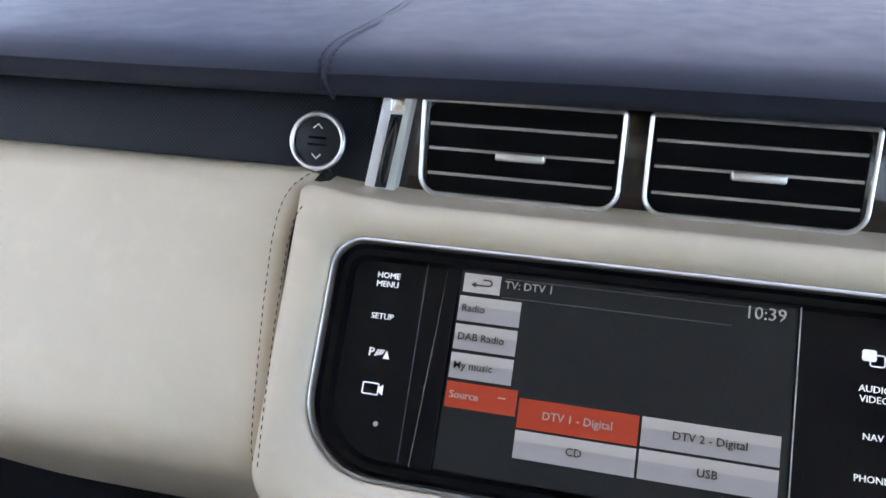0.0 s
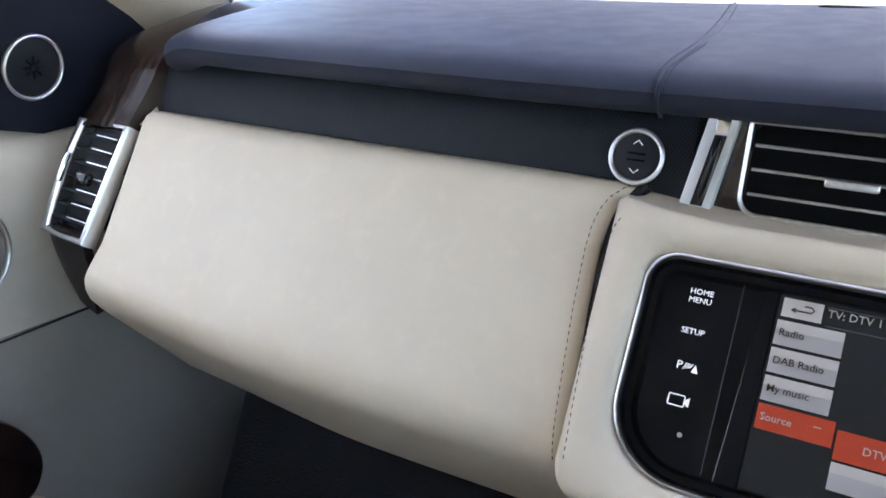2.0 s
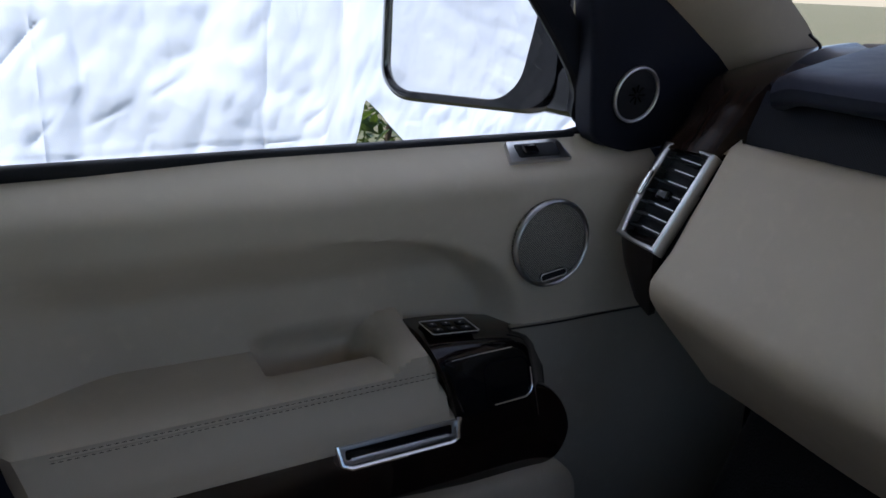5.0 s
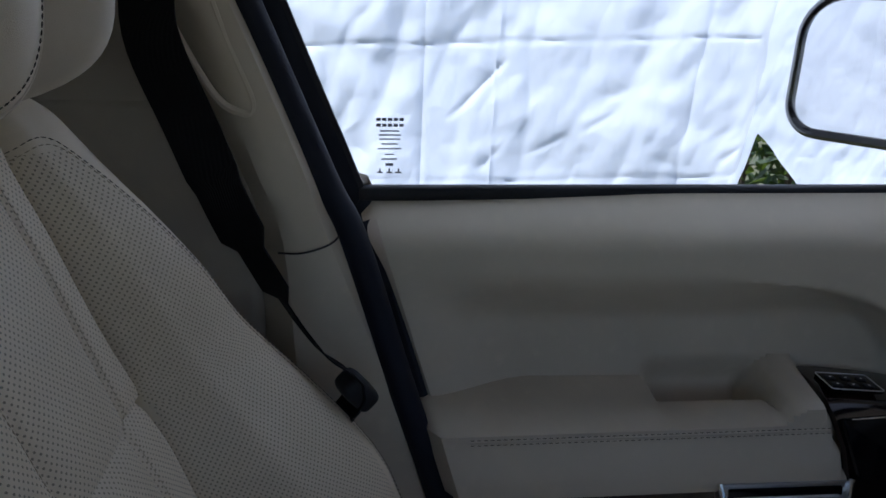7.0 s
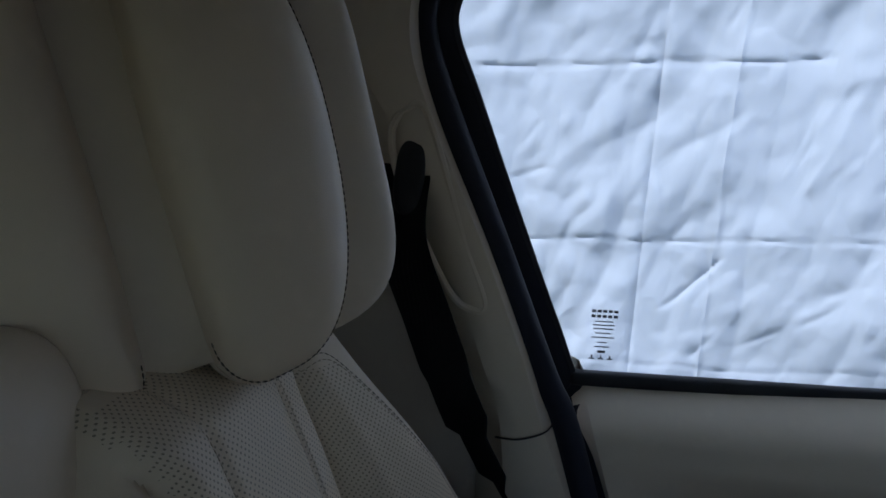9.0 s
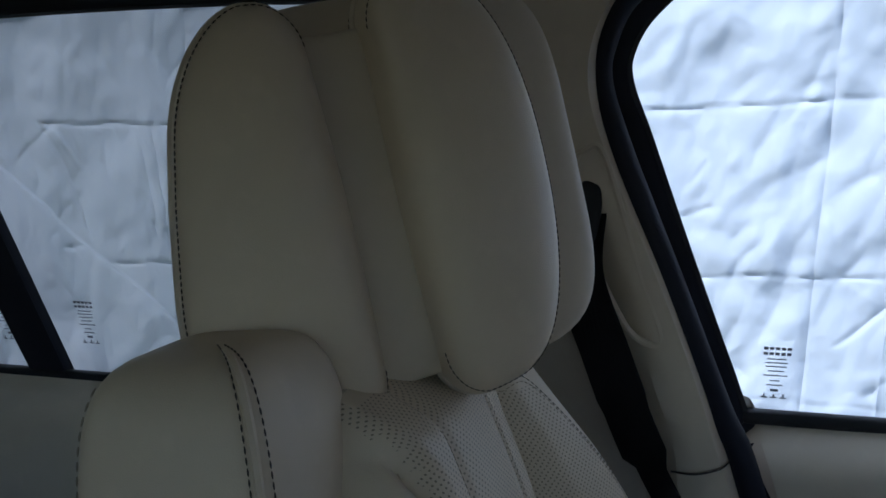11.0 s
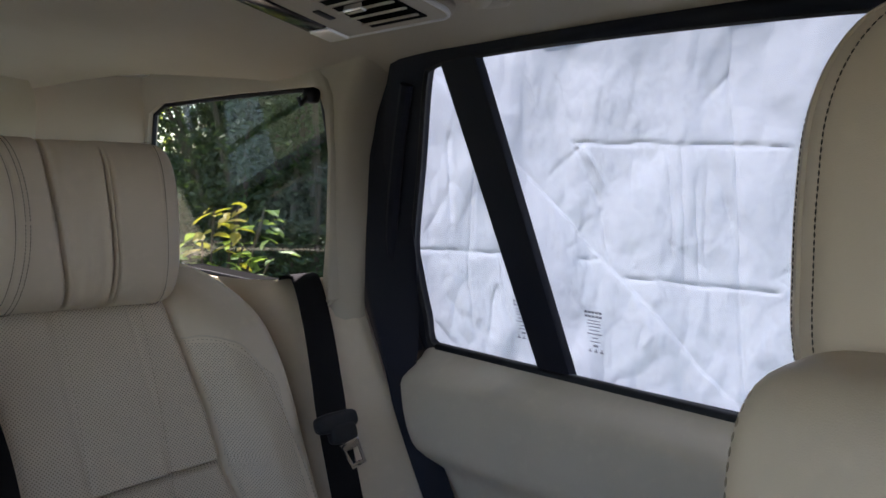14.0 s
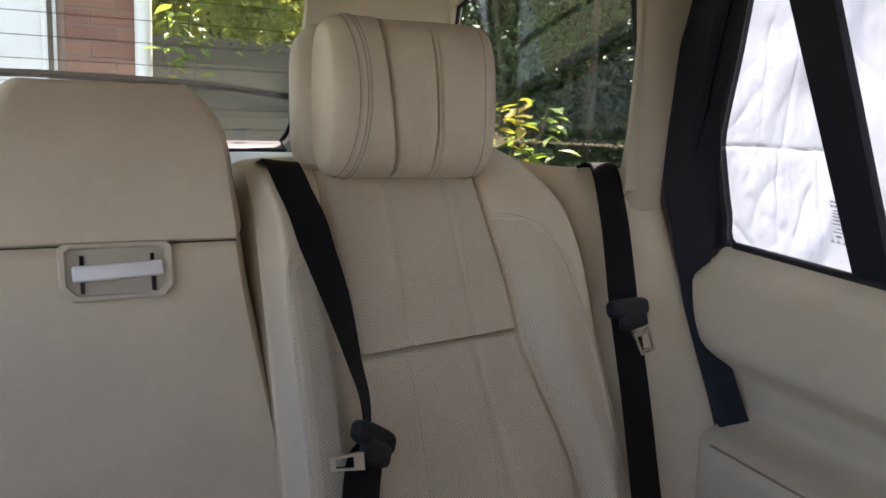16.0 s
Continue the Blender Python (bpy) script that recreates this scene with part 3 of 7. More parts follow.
part("rear_pillar", grid([[Vector((lerp(-0.688, -0.44, s), lerp(-1.748, -1.93, s) + 0.02 * math.sin(s * 3.1), z)) for z in (0.70, 0.85, 1.0, 1.09, 1.16)] for s in [k / 8 for k in range(9)]], 0.02), headlining, quarter, "pale rear pillar trim")
pillar_rows = []
for z, y0, y1, x in ((0.42, -1.13, -1.24, -0.70), (0.60, -1.14, -1.23, -0.695), (0.74, -1.155, -1.22, -0.69), (0.815, -1.160, -1.20, -0.688), (0.90, -1.158, -1.19, -0.686), (1.02, -1.153, -1.19, -0.686), (1.08, -1.140, -1.20, -0.686), (1.125, -1.118, -1.22, -0.684), (1.15, -1.09, -1.23, -0.675), (1.18, -1.04, -1.24, -0.64)):
    pillar_rows.append([Vector((x - 0.052, y0 + 0.002, z)), Vector((x - 0.040, y0 + 0.001, z)), Vector((x - 0.018, y0 - 0.004, z)), Vector((x - 0.006, y0 - 0.010, z)), Vector((x, y0 - 0.020, z)), Vector((x - 0.002, y1 + 0.004, z)), Vector((x - 0.03, y1, z))])
part("centre_pillar", grid(pillar_rows, 0.012), headlining, quarter, "pale cloth pillar trim")
part("lower_side", grid([[Vector((-0.70 + 0.012 * math.sin(k), y, z)) for y in (-1.21, -1.3, -1.5, -1.9)] for k, z in enumerate((0.2, 0.5, 0.72, 0.798))], 0.02), cream_soft, quarter, "cream lower side trim")
part("parcel_ledge", rbox((-0.655, -1.455, 0.765), (0.09, 0.33, 0.025), 0.010), headlining, quarter, "pale ledge below the luggage window")


# ---- front door ----
def door_x(y, z):
    """Inner surface of the front door trim."""
    x = -0.752 - 0.012 * sstep(0.25, -0.06, y)
    x -= 0.050 * sstep(0.705, 0.766, z) ** 1.6                      # roll to the sill
    # scooped recess behind the armrest
    edge = 0.675 - 0.0 * y
    front = 0.31 + 0.20 * math.sqrt(max(0.0, 1 - ((z - 0.555) / 0.125) ** 2)) if 0.43 < z < 0.68 else 0.30
    inside = sstep(edge + 0.018, edge - 0.050, z) * sstep(front + 0.012, front - 0.030, y) * sstep(0.0, 0.12, y + 0.060 - (0.73 - z) * 0.305)
    x -= 0.045 * inside
    # armrest swelling
    zo = z - 0.018 * sstep(0.330, 0.362, y)
    ye = 0.382 + 0.36 * (0.566 - z)
    arm = sstep(0.572, 0.564, zo) * sstep(ye + 0.006, ye - 0.002, y)
    top = min(1.0, max(0.0, (0.566 - zo) / 0.016))
    x = lerp(x, -0.716, arm * top ** 0.7) if arm > 0 else x
    if y < ye + 0.004:
        x += 0.010 * sstep(0.548, 0.50, z) * arm
    # lower part falls away
    x -= 0.03 * sstep(0.488, 0.470, z) * sstep(0.60, 0.5, y)
    return x


def door_trim():
    zs = [lerp(0.20, 0.766, j / 170) for j in range(171)]
    rows = []
    for i in range(111):
        row = []
        for z in zs:
            y0 = -0.060 + (0.73 - z) * 0.305
            y = lerp(y0, 0.70, i / 110)
            p = Vector((door_x(y, z) - 0.020 * sstep(y0 + 0.016, y0, y) ** 1.5, y, min(z, 0.7600)))
            # finger pocket sunk into the armrest top
            deep = min(1.0, 3.0 * max(0.0, 1 - ((y - 0.283) / 0.058) ** 4))
            if deep and 0.550 < z < 0.588:
                k = int((z - 0.550) / (0.566 / 170))
                px, pz = ((-0.745, 0.5555), (-0.757, 0.556), (-0.760, 0.548), (-0.764, 0.530), (-0.785, 0.522), (-0.808, 0.528), (-0.814, 0.545), (-0.812, 0.560), (p.x - 0.006, 0.572), (p.x - 0.003, 0.578), (p.x, p.z), (p.x, p.z))[min(k, 11)]
                p = p.lerp(Vector((px, y, pz)), deep)
            row.append(p)
        rows.append(row)
    return grid(rows, 0.012)


door_f = thing("door_1", (-0.78, 0.25, 0.2), "closed front passenger door trimmed in cream leather", "car door", kind="structure")
part("trim_panel", door_trim(), cream_soft, door_f, "soft cream leather door card")
part("sill_strip", rbox((-0.806, 0.27, 0.757), (0.016, 0.67, 0.014), 0.005), black_plastic, door_f, "black window wiping strip")
# dark thread stands in for the shadow along the tan stitching
part("armrest_stitching", join(stitches([(door_x(y, 0.5465) + 0.0015, y, 0.5465) for y in [lerp(0.035, 0.386, i / 60) for i in range(61)]]),
                               stitches([(door_x(y, 0.5415) + 0.0015, y, 0.5415) for y in [lerp(0.035, 0.386, i / 60) for i in range(61)]])), thread, door_f, "double row of stitching, dark for its shadow line")
part("armrest_edge", tube([(door_x(y, 0.544) - 0.001, y, 0.544) for y in [lerp(0.035, 0.386, i / 40) for i in range(41)]], 0.0022, 6), cream_soft, door_f)

# walnut pod with switches and ashtray
rows = []
for k in range(13):
    s = k / 12
    y = lerp(0.384, 0.545, s)
    inner = lerp(-0.716, -0.722, s) - 0.03 * sstep(0.7, 1.0, s)
    zt = lerp(0.573, 0.548, s ** 1.6)
    slant = 0.36 * (1 - s)
    rows.append([Vector((-0.79, y, zt + 0.002)), Vector((lerp(-0.79, inner, 0.5), y, zt + 0.001)), Vector((inner - 0.014, y + slant * 0.006, zt - 0.006)), Vector((inner - 0.004, y + slant * 0.016, zt - 0.016)),
                 Vector((inner + 0.006, y + slant * 0.045, zt - 0.045)), Vector((inner + 0.016, y + slant * 0.09, lerp(0.478, 0.470, s) - 0.02 * (1 - s)))])
part("switch_pod", grid(rows, 0.008), wood, door_f, "glossy dark walnut pod")
sw_m = frame_matrix((-0.752, 0.421, 0.5752), (0, 1, -0.09), (-1, 0, 0.02))
part("seat_switch_plate", plate(rounded(0.056, 0.034, 0.003), 0.003, sw_m, 0.0008), gloss_black, door_f, "black seat memory switch plate")
part("switch_plate_rim", tube([sw_m @ Vector((a, b, 0.0005)) for a, b in rounded(0.056, 0.034, 0.003)], 0.0005, 6, closed=True), satin, door_f, "thin silver rim")
for k in range(3):
    for j in range(2):
        part("memory_key", plate(rounded(0.010, 0.008, 0.002), 0.002, sw_m @ Matrix.Translation((-0.017 + 0.017 * k, -0.007 + 0.014 * j, 0.0012)), 0.0005), black_plastic, door_f)
        part("key_mark", plate(rounded(0.0025, 0.0010, 0.0003), 0.0003, sw_m @ Matrix.Translation((-0.017 + 0.017 * k, -0.007 + 0.014 * j, 0.0016)), 0), white_glow_print, door_f)
ash_m = frame_matrix((-0.7030, 0.449, 0.529), (0, 1, 0.03), (-0.30, 0, 1))
ash_out = [(a - 0.28 * b * (0.5 - a / 0.092), b) for a, b in rounded(0.092, 0.060, [0.003, 0.018, 0.022, 0.003], 6)]
ash = part("release_cup", plate(ash_out, 0.010, ash_m, 0.0015), gloss_black, door_f, "gloss black release cup")
cup_out = [(a + 0.017, b - 0.003) for a, b in rounded(0.056, 0.044, [0.010, 0.012, 0.014, 0.010], 6)]
part("cup_well", grid([[ash_m @ Vector((0.017 + (a - 0.017) * k, -0.003 + (b + 0.003) * k, d)) for a, b in cup_out] for k, d in ((1.0, 0.0012), (0.95, 0.0006), (0.86, -0.006), (0.6, -0.0085), (0.05, -0.009))], wrap_v=True, cap=False), vent_dark, ash, "dark hollow of the cup")
part("cup_rim", tube([ash_m @ Vector((a, b, 0.0012)) for a, b in cup_out[5:15]], 0.0011, 6), chrome, ash, "bright chrome rim")
part("upper_rim", tube([ash_m @ Vector((a, b, 0.0006)) for a, b in ((-0.046, 0.0305), (-0.01, 0.0308), (0.026, 0.0300))], 0.0007, 6), chrome, ash, "thin chrome line")
# pull handle
PB = frame_matrix((-0.700, 0.3415, 0.4855), (0, 1, -0.01), (-0.22, 0, 1))
pb = part("pull_bar", plate(rounded(0.132, 0.020, 0.003), 0.012, PB, 0.0015), chrome_dark, door_f, "chrome grab bar")
part("bar_slot", plate(rounded(0.116, 0.010, 0.002), 0.003, PB @ Matrix.Translation((-0.001, 0.0015, 0.0012)), 0.0004), gloss_black, pb, "dark finger slot")
part("bar_lip", tube([PB @ Vector((a, b, c)) for a, b, c in ((-0.067, 0.012, 0.0), (-0.064, -0.006, 0.004), (-0.055, -0.0105, 0.005), (0.055, -0.0105, 0.005), (0.063, -0.008, 0.004), (0.067, 0.012, 0.0))], 0.0028, 8), chrome, pb, "bright chrome lip")
# thin metal rod in the slot, added as the bar's glint
part("bar_glint", tube([PB @ Vector((-0.054, -0.003, 0.0025)), PB @ Vector((0.052, -0.003, 0.0025))], 0.0016, 8), satin, pb, "bright rib standing in for a glint")
# wooden lower insert
ins = smooth_line([(0.052, 0.482, 0), (0.22, 0.487, 0), (0.41, 0.488, 0), (0.49, 0.500, 0), (0.532, 0.494, 0), (0.562, 0.465, 0), (0.576, 0.428, 0), (0.566, 0.397, 0), (0.540, 0.386, 0), (0.46, 0.388, 0), (0.30, 0.404, 0), (0.12, 0.425, 0), (0.055, 0.432, 0), (0.045, 0.456, 0)], 4, True)
INS = frame_matrix((-0.724, 0, 0), (0, 1, 0), (0.04, 0, 1))
part("wood_insert", plate([(q.x, q.y) for q in ins], 0.03, INS @ Matrix.Translation((0, 0, -0.018)), 0.006, 3), wood, door_f, "glossy dark walnut door insert")
part("door_pocket", pillow((-0.742, 0.40, 0.268), (0.075, 0.38, 0.25), 0.32), cream_soft, door_f, "cream lower door pocket")
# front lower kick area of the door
# taupe instead of cream: footwell shade carried by the colour
part("lower_front", grid([[Vector((lerp(-0.7485, -0.738, t), lerp(0.50, 0.907, s), lerp(lerp(0.561, 0.548, s), 0.20, t))) for t in [i / 6 for i in range(7)]] for s in [k / 12 for k in range(13)]], 0.008), taupe, door_f, "lower door skin, toned taupe for the footwell shade")
part("kick_seam", tube(smooth_line([(-0.744, 0.495, 0.562), (-0.746, 0.56, 0.558), (-0.748, 0.64, 0.556), (-0.75, 0.73, 0.553)], 6), 0.0012, 6), brown_trim, door_f, "dark seam")


def speaker(parent, c, r, m, ring_mat, mesh_mat, ring_w=0.006):
    g = part("speaker_grille", plate([(r * math.cos(2 * math.pi * k / 48), r * math.sin(2 * math.pi * k / 48)) for k in range(48)], 0.008, m, 0.002), mesh_mat, parent, "round perforated speaker grille")
    part("speaker_ring", tube([m @ Vector((r * math.cos(2 * math.pi * k / 64), r * math.sin(2 * math.pi * k / 64), 0.0005)) for k in range(64)], ring_w, 10, closed=True, flat=0.7), ring_mat, g, "satin trim ring")
    return g


SPK = frame_matrix((-0.744, 0.541, 0.6545), (0, 1, 0), (0.0, 0, 1))
spk = speaker(door_f, SPK.translation, 0.0470, SPK, chrome_dark, mesh_grey, 0.0038)
part("speaker_badge", plate(rounded(0.034, 0.008, 0.0035), 0.003, SPK @ Matrix.Translation((0.004, -0.0355, 0.003)) @ pose(0, 0, 0, 0, 0, 8), 0.001), black_plastic, spk, "small dark badge")
part("badge_rim", tube([SPK @ Matrix.Translation((0.004, -0.0355, 0.003)) @ pose(0, 0, 0, 0, 0, 8) @ Vector((a, b, 0)) for a, b in rounded(0.034, 0.008, 0.0035)], 0.0007, 6, closed=True), satin, spk)
WS = frame_matrix((-0.7815, 0.538, 0.7480), (0, 1, 0), (-0.80, 0, 0.60))
ws = part("window_switch", plate([(-0.040, -0.014), (0.040, -0.014), (0.034, 0.014), (-0.034, 0.014)], 0.006, WS @ Matrix.Translation((0, 0, 0.0030)), 0.0012), chrome_dark, door_f, "satin window switch plate")
part("switch_well", plate(rounded(0.054, 0.019, 0.003), 0.003, WS @ Matrix.Translation((0, 0, 0.0034)), 0.0004), black_plastic, ws, "black switch well")
part("switch_rocker", rbox((0, 0, 0), (0.020, 0.013, 0.006), 0.002), gloss_black, ws).data.transform(WS @ pose(-0.010, 0, 0.0045, 0, 8, 0))

# ---- sail panel with tweeter, windscreen pillar ----
sail = thing("trim_sail", (-0.77, 0.66, 0.77), "dark navy mirror sail panel with tweeter", "trim panel", kind="structure")
SAILM = frame_matrix((-0.782, 0, 0.765), (0, 1, 0), (0.055, 0, 0.37))
sail_out = [(0.600, 0.004), (0.612, -0.010), (0.66, -0.022), (0.72, -0.018), (0.80, -0.005), (0.90, 0.06), (0.76, 0.20), (0.55, 0.32), (0.520, 0.285), (0.570, 0.135)]
part("panel", plate(sail_out, 0.03, SAILM @ Matrix.Translation((0, 0, 0.016)), 0.006, 3), navy_trim, sail, "dark navy plastic sail")
TW = SAILM @ Matrix.Translation((0.650, 0.047, 0.018))
tw = speaker(sail, TW.translation, 0.0300, TW, satin, black_plastic, 0.0028)
for k in range(8):
    a = k * math.pi / 4
    part("phase_fin", tube([TW @ Vector((0.003 * math.cos(a), 0.003 * math.sin(a), 0.001)), TW @ Vector((0.011 * math.cos(a), 0.011 * math.sin(a), 0.001))], 0.0009, 5), gloss_black, tw)
pil = thing("trim_pillar", (-0.74, 0.75, 0.82), "cream windscreen pillar trim", "pillar", kind="structure")
rows = []
for k in range(15):
    s = k / 14
    c = Vector((lerp(-0.735, -0.655, s), lerp(0.86, 0.22, s), lerp(0.835, 1.165, s ** 0.85)))
    rows.append([c + Vector((-0.045, -0.035, -0.012)), c + Vector((-0.025, -0.05, -0.02)), c + Vector((0.0, -0.042, -0.008)), c + Vector((0.022, -0.01, 0.008)), c + Vector((0.025, 0.03, 0.02))])
part("cover", grid(rows, 0.01), cream_soft, pil, "cream moulded pillar cover")
part("pillar_foot", tube(smooth_line([(-0.700, 0.80, 0.838), (-0.672, 0.83, 0.862), (-0.665, 0.80, 0.880)], 6), 0.0018, 6), black_plastic, pil, "dark joint line")

# ---- centre pillar, front belt ----
bp = thing("pillar_trim", (-0.72, -0.15, 0.3), "cream moulded door pillar trim", "pillar", kind="structure")
rows = []
for z, yf, yb, x in ((0.25, 0.065, -0.10, -0.745), (0.45, 0.008, -0.12, -0.742), (0.60, -0.036, -0.130, -0.738), (0.735, -0.084, -0.138, -0.727), (0.80, -0.105, -0.158, -0.722), (0.90, -0.143, -0.190, -0.715), (1.0, -0.186, -0.238, -0.708), (1.06, -0.205, -0.28, -0.70), (1.11, -0.20, -0.335, -0.695), (1.15, -0.17, -0.38, -0.685), (1.18, -0.10, -0.44, -0.65)):
    rows.append([Vector((x - 0.045, yf + 0.012, z)), Vector((x - 0.016, yf + 0.006, z)), Vector((x, yf - 0.006, z)), Vector((x + 0.004, lerp(yf, yb, 0.5), z)), Vector((x, yb + 0.01, z)), Vector((x - 0.03, yb - 0.01, z)), Vector((x - 0.06, yb - 0.05, z))])
rows = [smooth_line(c, 4) for c in zip(*rows)]
part("cover", grid(rows, 0.01), cream_soft, bp, "cream moulded pillar cover")
part("joint", tube(smooth_line([(-0.745, -0.078, 0.740), (-0.7255, -0.088, 0.7335), (-0.7205, -0.111, 0.727), (-0.7245, -0.132, 0.726)], 6), 0.0009, 6), brown_trim, bp, "dark joint between upper and lower cover")
slot = smooth_line([(-0.7085, -0.196, 1.005), (-0.706, -0.212, 1.012), (-0.7065, -0.226, 0.99), (-0.711, -0.215, 0.94), (-0.716, -0.178, 0.862), (-0.7175, -0.155, 0.8435), (-0.7175, -0.146, 0.852), (-0.7145, -0.165, 0.905)], 6, closed=True)
part("belt_slot_rim", tube(slot, 0.0034, 8, closed=True), cream_soft, bp, "raised rim of the belt height adjuster")
# filler boxes; the taupe tone darkens the space behind the pillar
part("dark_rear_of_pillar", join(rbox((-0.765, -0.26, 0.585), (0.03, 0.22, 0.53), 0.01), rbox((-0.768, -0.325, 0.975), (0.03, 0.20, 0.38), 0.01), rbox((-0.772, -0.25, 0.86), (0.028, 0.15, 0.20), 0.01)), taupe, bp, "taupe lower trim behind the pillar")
part("door_seal", tube(smooth_line([(-0.738, 0.085, 0.22), (-0.738, 0.06, 0.30), (-0.740, 0.008, 0.48), (-0.743, -0.030, 0.60), (-0.744, -0.069, 0.73), (-0.742, -0.092, 0.78), (-0.733, -0.14, 0.90), (-0.725, -0.185, 1.01), (-0.72, -0.204, 1.07), (-0.714, -0.200, 1.105), (-0.706, -0.183, 1.138), (-0.698, -0.150, 1.158), (-0.69, -0.10, 1.168), (-0.685, 0.0, 1.172)], 10), 0.013, 10), navy_trim, bp, "dark rubber door seal")
# added filler, dark in place of shade where the gap caught light
part("shut_face", tube(smooth_line([(-0.785, 0.100, 0.22), (-0.785, 0.076, 0.30), (-0.785, 0.022, 0.48), (-0.785, -0.014, 0.60), (-0.790, -0.040, 0.69), (-0.805, -0.050, 0.73)], 6), 0.018, 8), navy_trim, bp, "dark filler strip for the shade behind the door seal")


def strap(pts, width, material, parent, name="strap", across=(0, 1, 0), thick=0.0014, label=""):
    pts = [Vector(p) for p in pts]
    rows = []
    for i, p in enumerate(pts):
        d = (pts[min(i + 1, len(pts) - 1)] - pts[max(i - 1, 0)]).normalized()
        a = Vector(across[i] if isinstance(across, list) else across)
        a = (a - d * a.dot(d)).normalized()
        rows.append([p + a * width * s for s in (-0.5, -0.25, 0, 0.25, 0.5)])
    return part(name, grid(rows, thick), material, parent, label)


fb = thing("seat_belt", (-0.69, -0.06, 0.6), "black front seat belt hanging down the door pillar", "seat belt")
strap(smooth_line([(-0.716, -0.214, 0.965), (-0.704, -0.216, 0.905), (-0.700, -0.192, 0.838), (-0.695, -0.162, 0.763), (-0.690, -0.127, 0.697), (-0.684, -0.098, 0.655), (-0.678, -0.068, 0.624), (-0.688, -0.105, 0.56), (-0.690, -0.15, 0.45)], 6), 0.044, webbing, fb, across=[(0.25, 1, 0.3)] * 16 + [(0.4, 0.8, 0.4)] * 4 + [(0.7, 0.5, 0.3)] * 4 + [(1, 0.3, 0.2)] * 40)
part("upper_guide", pillow((-0.7085, -0.211, 0.955), (0.012, 0.025, 0.062), 0.7, (-6, 0, 0)), black_plastic, fb, "black belt guide slot")
part("tongue", pillow((-0.674, -0.068, 0.624), (0.030, 0.022, 0.034), 0.5, (40, 0, 20)), black_plastic, fb, "black buckle tongue")


# ---- rear door ----
def rdoor_x(y, z):
    x = -0.752 - 0.05 * sstep(0.695, 0.742, z) ** 1.5
    x += 0.012 * math.sin(max(0, min(1, (z - 0.52) / 0.2)) * math.pi)
    x -= 0.030 * sstep(0.615, 0.575, z) * sstep(0.50, 0.535, z)
    x += 0.055 * sstep(0.525, 0.490, z)
    return x


door_r = thing("door_2", (-0.78, -0.7, 0.2), "closed rear passenger door trimmed in cream leather", "car door", kind="structure")
rows = []
for i in range(61):
    row = []
    for j in range(61):
        z0 = lerp(0.20, 0.7425, j / 60)
        ye = float(np.interp(z0, (0.20, 0.50, 0.53, 0.58, 0.637, 0.70), (-0.99, -1.0, -1.006, -1.042, -1.080, -1.105)))
        y = lerp(-0.33, ye, i / 60)
        top = 0.7425 - 0.016 * sstep(-1.065, -1.112, y)
        row.append(Vector((rdoor_x(y, z0) - 0.018 * sstep(ye + 0.022, ye, y) ** 1.5, y, lerp(0.20, top, j / 60))))
    rows.append(row)
part("trim_panel", grid(rows, 0.012), cream_soft, door_r, "soft cream leather door card")
part("sill_strip", rbox((-0.808, -0.70, 0.741), (0.016, 0.74, 0.014), 0.005), black_plastic, door_r, "black window wiping strip")
OUTER = [(1.163, -1.00, 0.03), (1.158, -1.05, 0.04), (1.147, -1.10, 0.05), (1.125, -1.125, 0.055), (1.10, -1.138, 0.06), (1.06, -1.149, 0.066), (1.02, -1.153, 0.07), (0.95, -1.154, 0.07), (0.876, -1.153, 0.068), (0.835, -1.152, 0.062), (0.80, -1.144, 0.05), (0.76, -1.126, 0.036), (0.69, -1.097, 0.026),
         (0.655, -1.083, 0.034), (0.60, -1.052, 0.034), (0.545, -1.018, 0.034), (0.50, -0.985, 0.034), (0.42, -0.92, 0.034), (0.32, -0.84, 0.034)]
rows = []
for z, y, w in OUTER:
    xs = lerp(-0.768, -0.802 + (z - SILL) * 0.243, sstep(0.70, 0.80, z))
    rows.append([Vector((-0.745, y - 0.004, z)), Vector((-0.737, y + 0.001, z)), Vector((-0.738, y + 0.006, z)), Vector((lerp(-0.740, xs, 0.35), y + 0.006 + 0.3 * w, z)), Vector((lerp(-0.740, xs, 0.8), y + 0.8 * w, z)), Vector((xs, y + w, z))])
rows = [smooth_line(c, 3) for c in zip(*rows)]
part("door_seal", grid(rows, 0.006), navy_trim, door_r, "dark rubber door seal and frame return")
part("armrest_seam", tube([(rdoor_x(y, 0.497) + 0.001, y, 0.497) for y in [lerp(-0.4, -0.97, k / 30) for k in range(31)]], 0.0016, 6), thread_pale, door_r, "tan seam along the armrest")

# ---- dashboard ----
dash = thing("dashboard", (0, 0.8, 0.5), "navy and cream leather dashboard with dark walnut trim", "dashboard")
PAD = [(0.715, 0.818), (0.690, 0.8205), (0.671, 0.8245), (0.661, 0.831), (0.6575, 0.839), (0.661, 0.847), (0.672, 0.8525), (0.70, 0.856), (0.76, 0.860), (0.85, 0.865), (0.95, 0.869), (1.05, 0.871), (1.14, 0.868)]
rows = []
